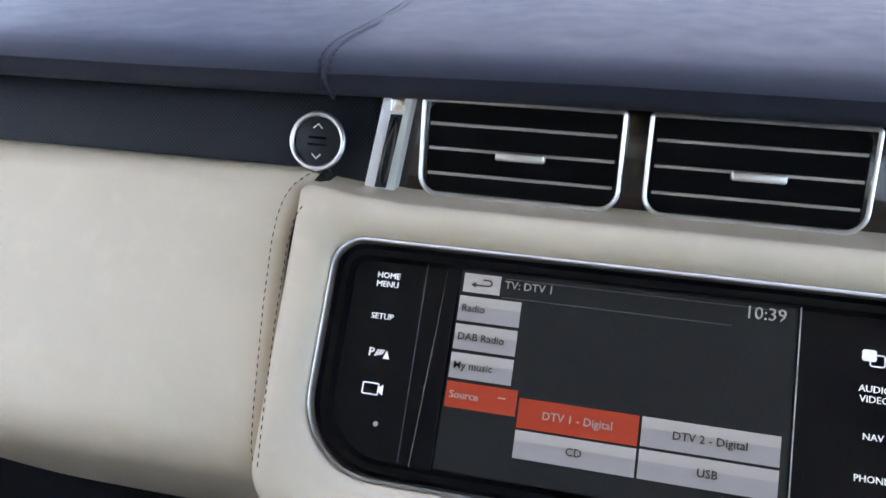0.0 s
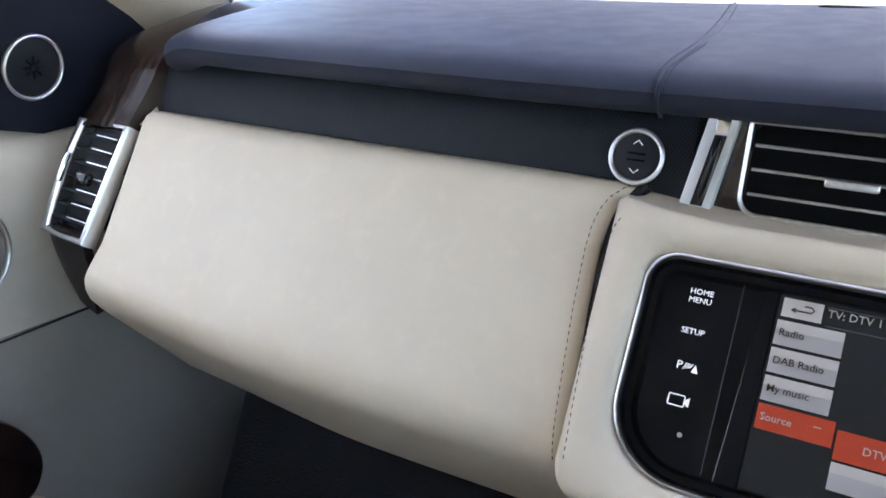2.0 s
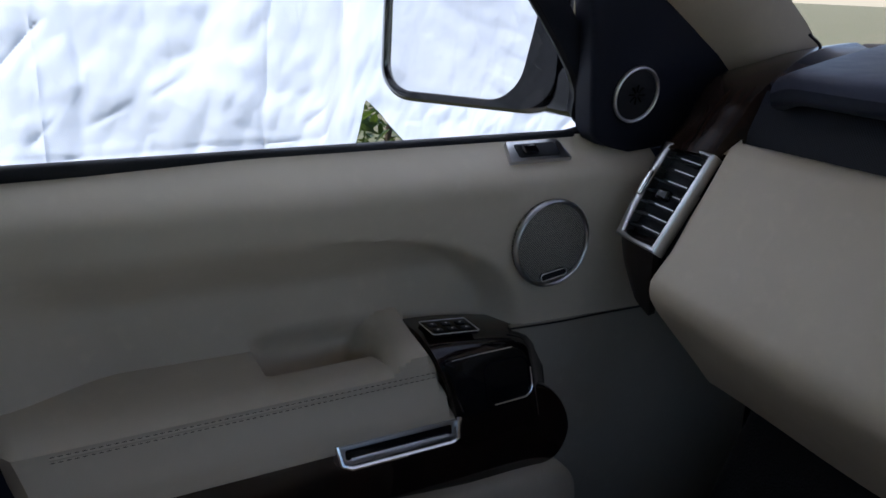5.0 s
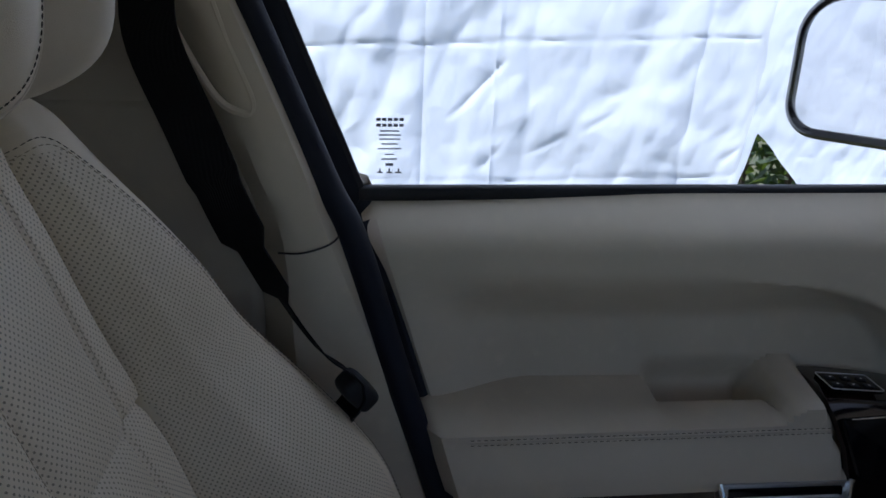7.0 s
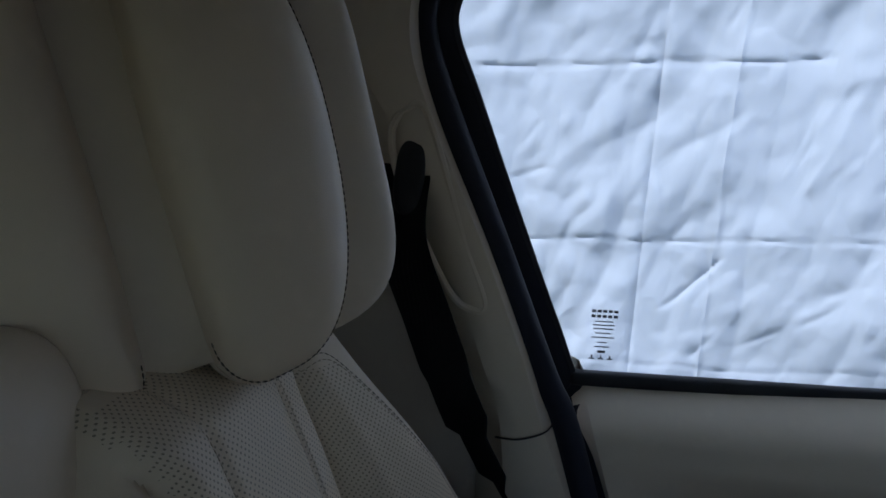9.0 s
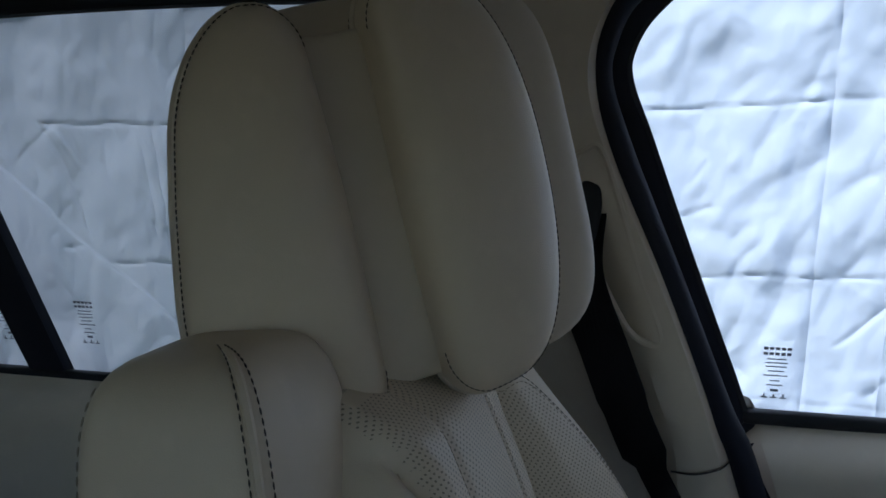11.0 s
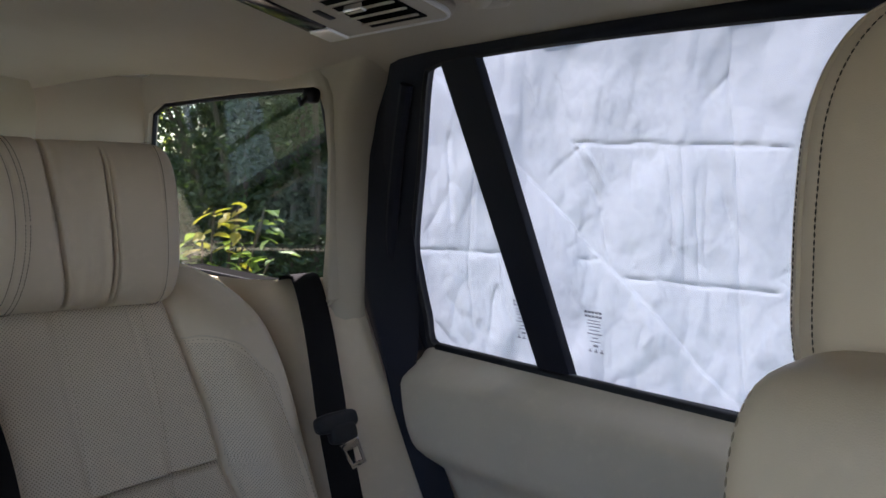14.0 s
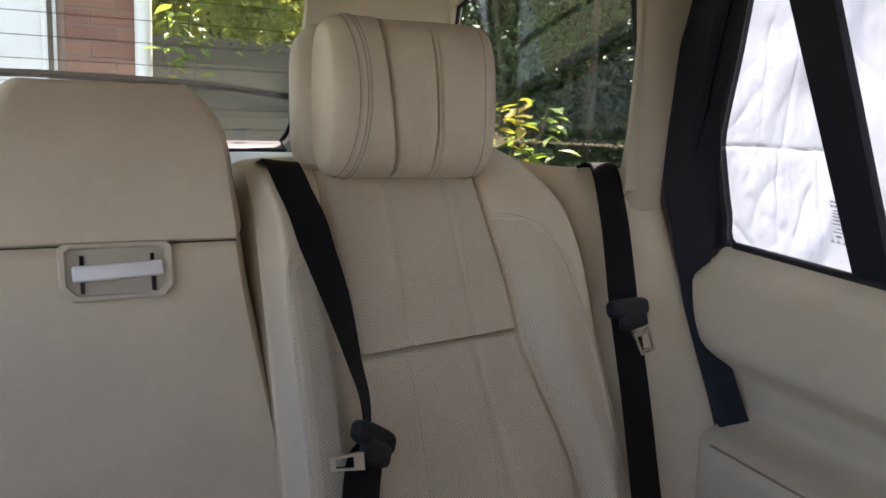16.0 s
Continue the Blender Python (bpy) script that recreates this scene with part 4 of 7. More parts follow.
for i in range(81):
    s = i / 80
    row = []
    for y, z in PAD:
        xl = -0.596 - 0.36 * (y - 0.66)
        x = lerp(xl, 0.66, s)
        bow = 0.010 * sstep(-0.5, -0.66, x)
        lift = 0.0045 * sstep(-0.30, 0.05, x)
        row.append(Vector((x, y + bow, z + lift - 0.008 * sstep(xl + 0.03, xl, x) ** 2 + 0.006 * math.exp(-((x - 0.0) / 0.35) ** 2) * sstep(0.66, 0.8, y))))
    rows.append(row)
part("upper_pad", grid(rows, 0.012), navy, dash, "navy leather dash top")
for d in (-0.0035, 0.0035):
    line = smooth_line([(-0.166 + d, 0.672, 0.8255), (-0.166 + d, 0.658, 0.8405), (-0.165 + d, 0.675, 0.8550), (-0.163 + d, 0.76, 0.8650), (-0.175 + d, 0.88, 0.8725), (-0.20 + d, 1.05, 0.8780)], 8)
    part("pad_stitching", stitches(line, 0.004, 0.0025, 0.0007), navy_trim, dash)
part("pad_seam", tube(smooth_line([(-0.166, 0.672, 0.8240), (-0.166, 0.6572, 0.839), (-0.165, 0.675, 0.8535), (-0.163, 0.76, 0.8640), (-0.175, 0.88, 0.8715), (-0.20, 1.05, 0.8770)], 8), 0.0016, 6), navy, dash, "raised seam in the dash top")
part("defrost_slot", plate(rounded(0.30, 0.035, 0.008), 0.004, frame_matrix((0.03, 1.035, 0.8795), (1, 0, 0), (0, 1, 0.0)), 0.001), vent_dark, dash, "dark demister slot")
# recessed speaker band
rows = []
for i in range(41):
    x = lerp(-0.648, -0.148, i / 40)
    rows.append([Vector((x, y + 0.008 * sstep(-0.52, -0.64, x), z)) for y, z in ((0.712, 0.826), (0.703, 0.815), (0.696, 0.80), (0.690, 0.785), (0.688, 0.765))])
part("grille_band", grid(rows, 0.006), mesh_navy, dash, "perforated dark navy band")

GLOVE = [(0.705, 0.766), (0.690, 0.7745), (0.681, 0.7755), (0.6735, 0.7725), (0.668, 0.765), (0.652, 0.736), (0.632, 0.700), (0.612, 0.664), (0.600, 0.6425), (0.5935, 0.630), (0.5905, 0.621), (0.5905, 0.611), (0.594, 0.601), (0.604, 0.588), (0.628, 0.562), (0.668, 0.520), (0.70, 0.485)]


def gap_x(z):
    """The curved gap between glovebox lid and centre pad, at a height."""
    return float(np.interp(z, (0.60, 0.62, 0.65, 0.70, 0.735, 0.750, 0.760, 0.768, 0.774, 0.778), (-0.1785, -0.1800, -0.1832, -0.1872, -0.1885, -0.1876, -0.1848, -0.1800, -0.1735, -0.168)))


def glove_pad(xl_top, xl_bot, r, nx=80):
    """A padded dash face between two slanted ends with rolled edges."""
    rows = []
    for i in range(nx + 1):
        s = i / nx
        s = 0.5 - 0.5 * math.cos(math.pi * s)
        row = []
        for k, (y, z) in enumerate(GLOVE):
            q = max(0.0, min(1.0, (z - 0.60) / 0.17))
            a, b = lerp(xl_bot, xl_top, q), gap_x(0.775 if k < 3 else z) - 0.0012
            x = lerp(a, b, s)
            e = min(x - a, b - x)
            back = r * (1 - math.sqrt(max(0.0, 1 - (1 - min(e / r, 1)) ** 2)))
            bulge = 0.004 * math.sin(math.pi * s)
            rise = 0.016 * sstep(-0.40, -0.65, x) * min(1.0, max(0.0, (0.665 - z) / 0.045))
            z += rise
            if k < 3:
                row.append(Vector((x, y + back * 0.3, z - back * 0.9)))
            else:
                row.append(Vector((x, y + back * 1.5 - bulge, z + (-back * 0.5 if z > 0.7 else 0.1 * back))))
        rows.append(row)
    return grid(rows, 0.012)


glove = part("glovebox_pad", glove_pad(-0.645, -0.651, 0.012), cream, dash, "padded cream leather glovebox lid")


def face_y(z):
    for (y0, z0), (y1, z1) in zip(GLOVE[3:], GLOVE[4:]):
        if z0 >= z >= z1:
            return lerp(y0, y1, (z0 - z) / (z0 - z1))
    return GLOVE[3][0]


def seam_line(off_top, off_bot, z_top, z_bot, out):
    return [(gap_x(z) - lerp(off_bot, off_top, (z - 0.60) / 0.17), face_y(z) - out, z + 0.3 * out) for z in [lerp(z_top, z_bot, k / 40) for k in range(41)]]


part("lid_stitching", stitches([(-0.1795, 0.690, 0.7745), (-0.1835, 0.678, 0.7755)] + seam_line(0.0118, 0.0092, 0.768, 0.612, 0.0034), 0.0035, 0.0028, 0.0006), thread, glove, "dark stitching along the lid edge")
# dark strips set into the lid gap in place of its shade
part("gap_seal", tube([(gap_x(z), face_y(z) + 0.008, z) for z in [lerp(0.776, 0.602, k / 30) for k in range(31)]], 0.0040, 6), carpet, dash, "dark strip for the shade in the gap beside the lid")
part("lid_gap", grid([[Vector((gap_x(z) + dx, face_y(z) + 0.018, z)) for dx in (-0.010, 0.010)] for z in [lerp(0.772, 0.60, k / 20) for k in range(21)]], 0.003), black_plastic, dash)

# centre pad with its screen opening
STACK = frame_matrix((0.0145, 0.604, 0.679), (1, 0, 0), (0, 0.530, 0.848))
BEZ_W, BEZ_H, BEZ_V = 0.337, 0.136, 0.0105
bez = [(a, b + BEZ_V) for a, b in rounded(BEZ_W, BEZ_H, [0.045, 0.045, 0.018, 0.018], 8)]
pad_out = [(a * (1.0 + 0.015 * max(0.0, (0.10 - b) / 0.2)) - 0.0015, b + 0.011) for a, b in rounded(0.374, 0.188, [0.020, 0.024, 0.012, 0.004], 8)]
pad_out = [(gap_x(0.679 + 0.848 * b) - 0.0006 - 0.0030 * sstep(0.02, 0.07, b) - 0.0145 + (a + 0.1885) * 0.8, b) if a < -0.14 else (a, b) for a, b in pad_out]


def split_top(line):
    """More points along the top edge, between the two upper corners."""
    a, b = line[26], line[27]
    return line[:27] + [(lerp(a[0], b[0], k), lerp(a[1], b[1], k)) for k in (0.3, 0.6, 0.75, 0.84, 0.92)] + line[27:]


pad_out, bez_in = split_top(pad_out), split_top(bez)
pad_out = [(a, b + 0.007 * sstep(-0.155, -0.178, a) * sstep(0.06, 0.10, b)) for a, b in pad_out]
rows = [[STACK @ Vector((a, b, -0.010)) + Vector((0, 0.060, 0.004)) for a, b in pad_out], [STACK @ Vector((a, b, -0.010)) + Vector((0, 0.012, 0.003)) for a, b in pad_out]]
for s, h in ((1.0, -0.009), (0.975, -0.004), (0.93, 0.0005), (0.86, 0.0040), (0.75, 0.0064), (0.58, 0.0076), (0.40, 0.0072), (0.25, 0.0056), (0.12, 0.0030), (0.03, -0.001), (0.0, -0.006), (0.0, -0.02)):
    rows.append([STACK @ Vector((lerp(b[0], a[0], s), lerp(b[1], a[1], s), h)) for a, b in zip(pad_out, bez_in)])
stack = part("centre_pad", grid(rows, wrap_v=True), cream, dash, "padded cream leather centre stack surround")
part("stack_stitching", stitches([STACK @ Vector((gap_x(0.679 + 0.848 * b) - 0.0145 + 0.0072, b, 0.0100 - 0.005 * sstep(0.085, 0.098, b))) for b in [lerp(0.098, -0.062, k / 40) for k in range(41)]], 0.0035, 0.0028, 0.0006), thread, dash, "dark stitching on the centre pad")
part("screen_bezel_trim", tube([STACK @ Vector((a, b, 0.001)) for a, b in bez], 0.0012, 8, closed=True), chrome_dark, dash, "bright chrome screen trim")
part("bezel_wall", ring_plate(offset_outline(bez, -0.002), offset_outline(bez, -0.010), 0.01, STACK @ Matrix.Translation((0, 0, -0.002)), -0.004), gloss_black, dash)
panel = part("control_panel", plate(offset_outline(bez, -0.004), 0.004, STACK @ Matrix.Translation((0, 0, -0.008)), 0), gloss_black, dash, "gloss black touch panel with icons")
SCR = STACK @ Matrix.Translation((0, 0, -0.0065))
dark_screen = lit_mat("dark_screen", (0.030, 0.034, 0.040), 0.025, 0.10)
screen = part("display", plate([(-0.0915, -0.046), (0.093, -0.046), (0.093, 0.0685), (-0.0915, 0.0685)], 0.002, SCR, 0), dark_screen, panel, "lit media display with menu buttons")
key_grey = lit_mat("lit_grey_key", (0.40, 0.41, 0.43), 0.045)
key_pale = lit_mat("lit_pale_key", (0.50, 0.50, 0.50), 0.05)
key_red = lit_mat("lit_orange_key", (0.46, 0.060, 0.028), 0.05)
key_ink = lit_mat("dark_key_ink", (0.004, 0.004, 0.005), 0.0)
white_ink = lit_mat("white_key_ink", (0.70, 0.70, 0.68), 0.02)
rule_ink = lit_mat("thin_rule_ink", (0.07, 0.075, 0.08), 0.06)


def scr(x, y, lift=0.0):
    return SCR @ Matrix.Translation((x, y, lift))


def key(x0, y0, x1, y1, mat, text="", size=0.006, ink=None, align="LEFT"):
    k = part("menu_key", plate([(x0, y0), (x1, y0), (x1, y1), (x0, y1)], 0.0006, SCR @ Matrix.Translation((0, 0, 0.0008)), 0), mat, panel, smooth=False)
    part("key_shine", plate([(x0, lerp(y0, y1, 0.62)), (x1, lerp(y0, y1, 0.62)), (x1, y1), (x0, y1)], 0.0002, SCR @ Matrix.Translation((0, 0, 0.0011)), 0), key_pale if mat is key_grey else mat, k, smooth=False)
    if text:
        tx = x0 + 0.002 if align == "LEFT" else (x0 + x1) / 2
        writing(text, scr(tx, (y0 + y1) / 2, 0.0017), size, ink or key_ink, k, "key_text", align)
    return k


K = 0.0165
left_x0, left_x1 = -0.0905, -0.0545
for n, (word, mat, ink) in enumerate((("Radio", key_grey, key_ink), ("DAB Radio", key_grey, key_ink), ("My music", key_grey, key_ink), ("Source", key_red, white_ink))):
    y1 = 0.0530 - n * K
    key(left_x0, y1 - 0.0145, left_x1 + (0.0045 if word == "Source" else 0.0), y1, mat, word, 0.0060, ink)
key(-0.0895, 0.0555, -0.068, 0.0665, key_pale)
arrow = tube([scr(*p, 0.0014).translation for p in ((-0.084, 0.0600), (-0.074, 0.0600), (-0.0725, 0.0615), (-0.0740, 0.0632), (-0.078, 0.0632))], 0.0005, 5)
part("back_arrow", join(arrow, tube([scr(*p, 0.0014).translation for p in ((-0.082, 0.0612), (-0.0845, 0.0600), (-0.082, 0.0588))], 0.0005, 5)), key_ink, panel, "dark back arrow")
writing("TV: DTV 1", scr(-0.0655, 0.0620, 0.0008), 0.0064, white_ink, panel, "heading", "LEFT")
writing("10:39", scr(0.0878, 0.0628, 0.0008), 0.0098, white_ink, panel, "clock_text", "RIGHT")
part("heading_rule", plate([(-0.066, 0.0545), (0.06, 0.0545), (0.06, 0.0550), (-0.066, 0.0550)], 0.0003, scr(0, 0, 0.0006), 0), rule_ink, panel, smooth=False)
part("heading_rule", plate([(-0.066, 0.0655), (0.088, 0.0655), (0.088, 0.0659), (-0.066, 0.0659)], 0.0003, scr(0, 0, 0.0006), 0), rule_ink, panel, smooth=False)
part("source_dash", plate([(-0.0605, -0.0025), (-0.0565, -0.0025), (-0.0565, -0.0017), (-0.0605, -0.0017)], 0.0003, scr(0, 0, 0.0014), 0), white_ink, panel, smooth=False)
key(-0.0485, -0.0165, 0.0170, -0.0002, key_red, "DTV 1 - Digital", 0.0062, white_ink, "CENTER")
key(0.0185, -0.0160, 0.0890, -0.0002, key_grey, "DTV 2 - Digital", 0.0062, key_ink, "CENTER")
key(-0.0485, -0.0330, 0.0170, -0.0178, key_grey, "CD", 0.0062, key_ink, "CENTER")
key(0.0185, -0.0330, 0.0890, -0.0175, key_grey, "USB", 0.0062, key_ink, "CENTER")
PNL = STACK @ Matrix.Translation((0, 0, -0.0074))
panel_line = Mat("faint_grey_line", (0.10, 0.105, 0.115), 0.4).m


def pnl(x, y):
    return PNL @ Matrix.Translation((x, y, 0))


writing("HOME", pnl(-0.1355, 0.0595), 0.0050, white_glow_print, panel)
writing("MENU", pnl(-0.1355, 0.0542), 0.0050, white_glow_print, panel)
writing("SETUP", pnl(-0.1355, 0.0348), 0.0050, white_glow_print, panel)
writing("P", pnl(-0.1385, 0.0135), 0.0070, white_glow_print, panel)
part("park_icon", join(*[tube([pnl(-0.1362 + 0.0013 * k, 0.0115 + 0.0004 * k).translation, pnl(-0.1345 + 0.0013 * k, 0.0155).translation], 0.00035, 5) for k in range(4)],
     plate([(-0.1312, 0.0105), (-0.1272, 0.0105), (-0.1292, 0.0155)], 0.0003, PNL, 0)), white_glow_print, panel, "white parking sensor icon", smooth=False)
part("camera_icon", join(tube([pnl(a - 0.1355, b - 0.0075).translation for a, b in rounded(0.0095, 0.0065, 0.0004, 1)], 0.0004, 5, closed=True),
     plate([(-0.1307, -0.0085), (-0.1280, -0.0106), (-0.1280, -0.0044), (-0.1307, -0.0065)], 0.0003, PNL, 0)), white_glow_print, panel, "white camera icon", smooth=False)
part("sensor_dot", plate([(-0.1290 + 0.0016 * math.cos(k * math.pi / 5), -0.0270 + 0.0016 * math.sin(k * math.pi / 5)) for k in range(10)], 0.0003, PNL, 0), key_grey, panel, smooth=False)
part("panel_divider", plate([(-0.1128, -0.046), (-0.1124, -0.046), (-0.1124, 0.070), (-0.1128, 0.070)], 0.0004, PNL @ Matrix.Translation((0, 0, 0.0004)), 0), panel_line, panel, smooth=False)
part("panel_divider", plate([(0.0945, -0.046), (0.0952, -0.046), (0.0952, 0.070), (0.0945, 0.070)], 0.0004, PNL @ Matrix.Translation((0, 0, 0.0004)), 0), satin, panel, smooth=False)
part("screen_step", plate([(-0.106, -0.05), (-0.0925, -0.05), (-0.0925, 0.0715), (-0.100, 0.0715)], 0.002, PNL @ Matrix.Translation((0, 0, 0.002)), 0.0008), gloss_black, panel, smooth=False)
for word, yy in (("AUDIO", 0.0305), ("VIDEO", 0.0252), ("NAV", 0.0060), ("PHONE", -0.0150)):
    writing(word, pnl(0.1330, yy), 0.0050, white_glow_print, panel)
part("dual_icon", join(plate(rounded(0.007, 0.006, 0.0012), 0.0003, pnl(0.1295, 0.0480), 0), tube([pnl(0.1335 + a, 0.0455 + b).translation for a, b in rounded(0.007, 0.006, 0.001, 2)], 0.0004, 5, closed=True)), white_glow_print, panel, "white dual view icon", smooth=False)

# power button
RB = frame_matrix((-0.1820, 0.6865, 0.7930), (1, 0, 0), (0, 0.28, 1))
rb = part("round_button", plate([(0.016 * math.cos(2 * math.pi * k / 40), 0.016 * math.sin(2 * math.pi * k / 40)) for k in range(40)], 0.012, RB @ Matrix.Translation((0, 0, 0.003)), 0.002), black_plastic, dash, "black rocker button in a silver ring")
part("button_ring", tube([RB @ Vector((0.0172 * math.cos(2 * math.pi * k / 56), 0.0172 * math.sin(2 * math.pi * k / 56), 0.003)) for k in range(56)], 0.0017, 10, closed=True), satin, rb, "satin silver ring")
for s in (1, -1):
    part("arrow_mark", tube([RB @ Vector((x, s * 0.0095 + y, 0.0036)) for x, y in ((-0.003, -s * 0.0014), (0, s * 0.0014), (0.003, -s * 0.0014))], 0.0004, 5), white_glow_print, rb)
    part("button_ridge", tube([RB @ Vector((-0.006, s * 0.0022, 0.0034)), RB @ Vector((0.006, s * 0.0022, 0.0034))], 0.0007, 5), gloss_black, rb)

# walnut fascia round the centre vents
VM = frame_matrix((0.0145, 0.690, 0.793), (1, 0, 0), (0, 0.16, 1))
part("vent_fascia", plate(rounded(0.315, 0.072, 0.004), 0.01, VM @ Matrix.Translation((0, -0.003, -0.006)), 0.001), wood, dash, "dark walnut vent fascia")
tw_m = VM @ Matrix.Translation((-0.1525, -0.002, 0.0))
strip = [(0.0030 + 0.0135, 0.0325), (0.0030 - 0.0055, 0.0325), (-0.0075 - 0.0075, -0.036), (-0.0075 + 0.0130, -0.036)]
wl = part("wheel_surround", plate(strip, 0.012, tw_m @ Matrix.Translation((0, 0, 0.004)), 0.0015), silver_paint, dash, "brushed aluminium thumbwheel surround")
part("wheel_slot", plate([(0.0105, 0.022), (0.0030, 0.022), (-0.0055, -0.024), (0.0020, -0.024)], 0.002, tw_m @ Matrix.Translation((0, 0, 0.0046)), 0), black_plastic, wl, smooth=False)
part("thumbwheel", pillow((0, 0, 0), (0.0050, 0.044, 0.018), 0.8), gloss_black, wl, "ribbed black thumbwheel").data.transform(tw_m @ pose(0.0035, -0.001, 0.004, 0, 0, -9))
for zz, c in ((0.0275, 0.0075), (-0.0295, -0.0020)):
    part("end_cap", plate(rounded(0.009, 0.009, 0.001), 0.002, tw_m @ Matrix.Translation((c, zz, 0.0055)), 0.0006), chrome, wl, "bright end cap")


def centre_vent(x0, x1):
    w, h = x1 - x0, 0.0580
    m = VM @ Matrix.Translation(((x0 + x1) / 2 - 0.0145, 0.0018, 0.001))
    v = part("air_vent", plate(rounded(w - 0.004, h - 0.004, 0.006), 0.003, m @ Matrix.Translation((0, 0, -0.005)), 0), vent_dark, dash, "black air vent with chrome frame and blades")
    out = rounded(w, h, [0.012, 0.012, 0.002, 0.002], 6)
    part("vent_frame", tube([m @ Vector((a, b, 0.001)) for a, b in out], 0.0015, 8, closed=True), satin, v, "satin chrome vent frame")
    for k, yy in enumerate((0.0145, -0.0005, -0.0160)):
        part("blade", tube([m @ Vector((-w / 2 + 0.004, yy, -0.002)), m @ Vector((w / 2 - 0.004, yy, -0.002))], 0.0011, 8), satin, v, "chrome edged blade")
        part("blade_body", plate([(-w / 2 + 0.003, yy - 0.001), (w / 2 - 0.003, yy - 0.001), (w / 2 - 0.003, yy + 0.0005), (-w / 2 + 0.003, yy + 0.0005)], 0.006, m @ Matrix.Translation((0, 0, -0.002)), 0), black_plastic, v, smooth=False)
    part("vent_tab", rbox((0, 0, 0), (0.030, 0.0055, 0.008), 0.0015), satin, v, "satin slider tab").data.transform(m @ Matrix.Translation((0.001, -0.0022, 0.001)))
    return v


centre_vent(-0.1145, 0.0065)
centre_vent(0.0215, 0.1425)

# lower console front below the stack
con = thing("centre_console", (0.02, 0.45, 0.3), "silver-edged console below the screen with walnut face", "console")
part("console_face", rbox((0.02, 0.640, 0.50), (0.24, 0.06, 0.20), 0.012, rot=(-28, 0, 0)), wood, con, "dark walnut console face")
part("console_edge", rbox((-0.133, 0.592, 0.560), (0.022, 0.050, 0.120), 0.006, rot=(-20, 0, 0)), satin, con, "satin aluminium console edge")
# unseen block, raised to keep light from the right off the footwell
part("tunnel", rbox((0.02, 0.06, 0.295), (0.26, 0.96, 0.51), 0.03), black_plastic, con, "black tunnel side, out of view, raised to shade the footwell")
part("knee_panel", rbox((-0.40, 0.78, 0.38), (0.50, 0.05, 0.28), 0.02, rot=(-25, 0, 0)), carpet, dash, "black panel under the dashboard")

# side vent at the passenger end
SV = frame_matrix((-0.681, 0.634, 0.716), (1, 0.02, 0), (-0.02, 0.53, 0.90))
sv = part("side_vent", plate([(-0.034, -0.056), (0.0245, -0.060), (0.037, 0.054), (-0.036, 0.054)], 0.004, SV @ Matrix.Translation((0, 0, -0.012)), 0), black_plastic, dash, "black side air vent in a chrome frame")
sv_out = [(-0.036, -0.056), (-0.004, -0.060), (0.026, -0.062), (0.036, 0.054), (0.0, 0.056), (-0.034, 0.056), (-0.037, 0.02), (-0.038, -0.02)]
sv_in = [(-0.025, -0.050), (-0.004, -0.054), (0.019, -0.056), (0.029, 0.050), (0.0, 0.052), (-0.023, 0.052), (-0.0255, 0.02), (-0.0265, -0.02)]
part("vent_frame", ring_plate(sv_out, sv_in, 0.014, SV, 0.002), chrome_dark, sv, "satin chrome frame")
for k in range(7):
    v = -0.040 + k * 0.0135
    part("blade", rbox((0, 0, 0), (0.047, 0.0026, 0.014), 0.001), black_plastic, sv).data.transform(SV @ pose(-0.002 + 0.0006 * k, v, -0.005, 22, 0, -4))
    part("blade_edge", tube([SV @ Vector((-0.006 + 0.0007 * k, v + 0.0006, 0.0006)), SV @ Vector((0.020 + 0.0009 * k, v - 0.001, 0.0006))], 0.0007, 6), satin, sv)
part("vent_tab", rbox((0, 0, 0), (0.016, 0.012, 0.01), 0.003), gloss_black, sv).data.transform(SV @ Matrix.Translation((0.004, -0.002, 0.004)))
part("vent_wheel", rbox((0, 0, 0), (0.006, 0.030, 0.006), 0.002), chrome, sv, "chrome thumbwheel").data.transform(SV @ pose(-0.030, 0.006, 0.002, 0, 0, -2))
# dark cheek above and below the vent
cheek_in = smooth_line([(-0.652, 0.662, 0.760), (-0.6455, 0.688, 0.796), (-0.6445, 0.712, 0.825), (-0.653, 0.79, 0.862), (-0.690, 0.92, 0.870)], 6)
cheek_out = smooth_line([(-0.722, 0.660, 0.756), (-0.712, 0.682, 0.784), (-0.718, 0.722, 0.829), (-0.735, 0.82, 0.846), (-0.765, 0.94, 0.852)], 6)
rows = [[b + Vector((-0.02, 0.02, -0.015))] + [b.lerp(a, u) + Vector((0, -0.006, 0.003)) * math.sin(math.pi * u) for u in [j / 8 for j in range(9)]] + [a + Vector((0.012, 0.03, -0.012))] for a, b in zip(cheek_in, cheek_out)]
part("end_cheek", grid(rows, 0.006), brown_gloss, dash, "dark walnut end cheek")
part("vent_foot", grid([[Vector((lerp(lerp(-0.720, -0.695, s ** 2.5), -0.660, u), lerp(0.600, 0.606, s) + 0.016 * (1 - u) ** 4 + 0.006 * u, lerp(0.672, 0.590, s) + 0.02 * s * (1 - u))) for u in [j / 8 for j in range(9)]] for s in [i / 10 for i in range(11)]], 0.01), brown_trim, dash, "dark walnut foot under the side vent")
part("end_block", rbox((-0.69, 0.76, 0.70), (0.10, 0.14, 0.17), 0.02), navy_trim, dash)
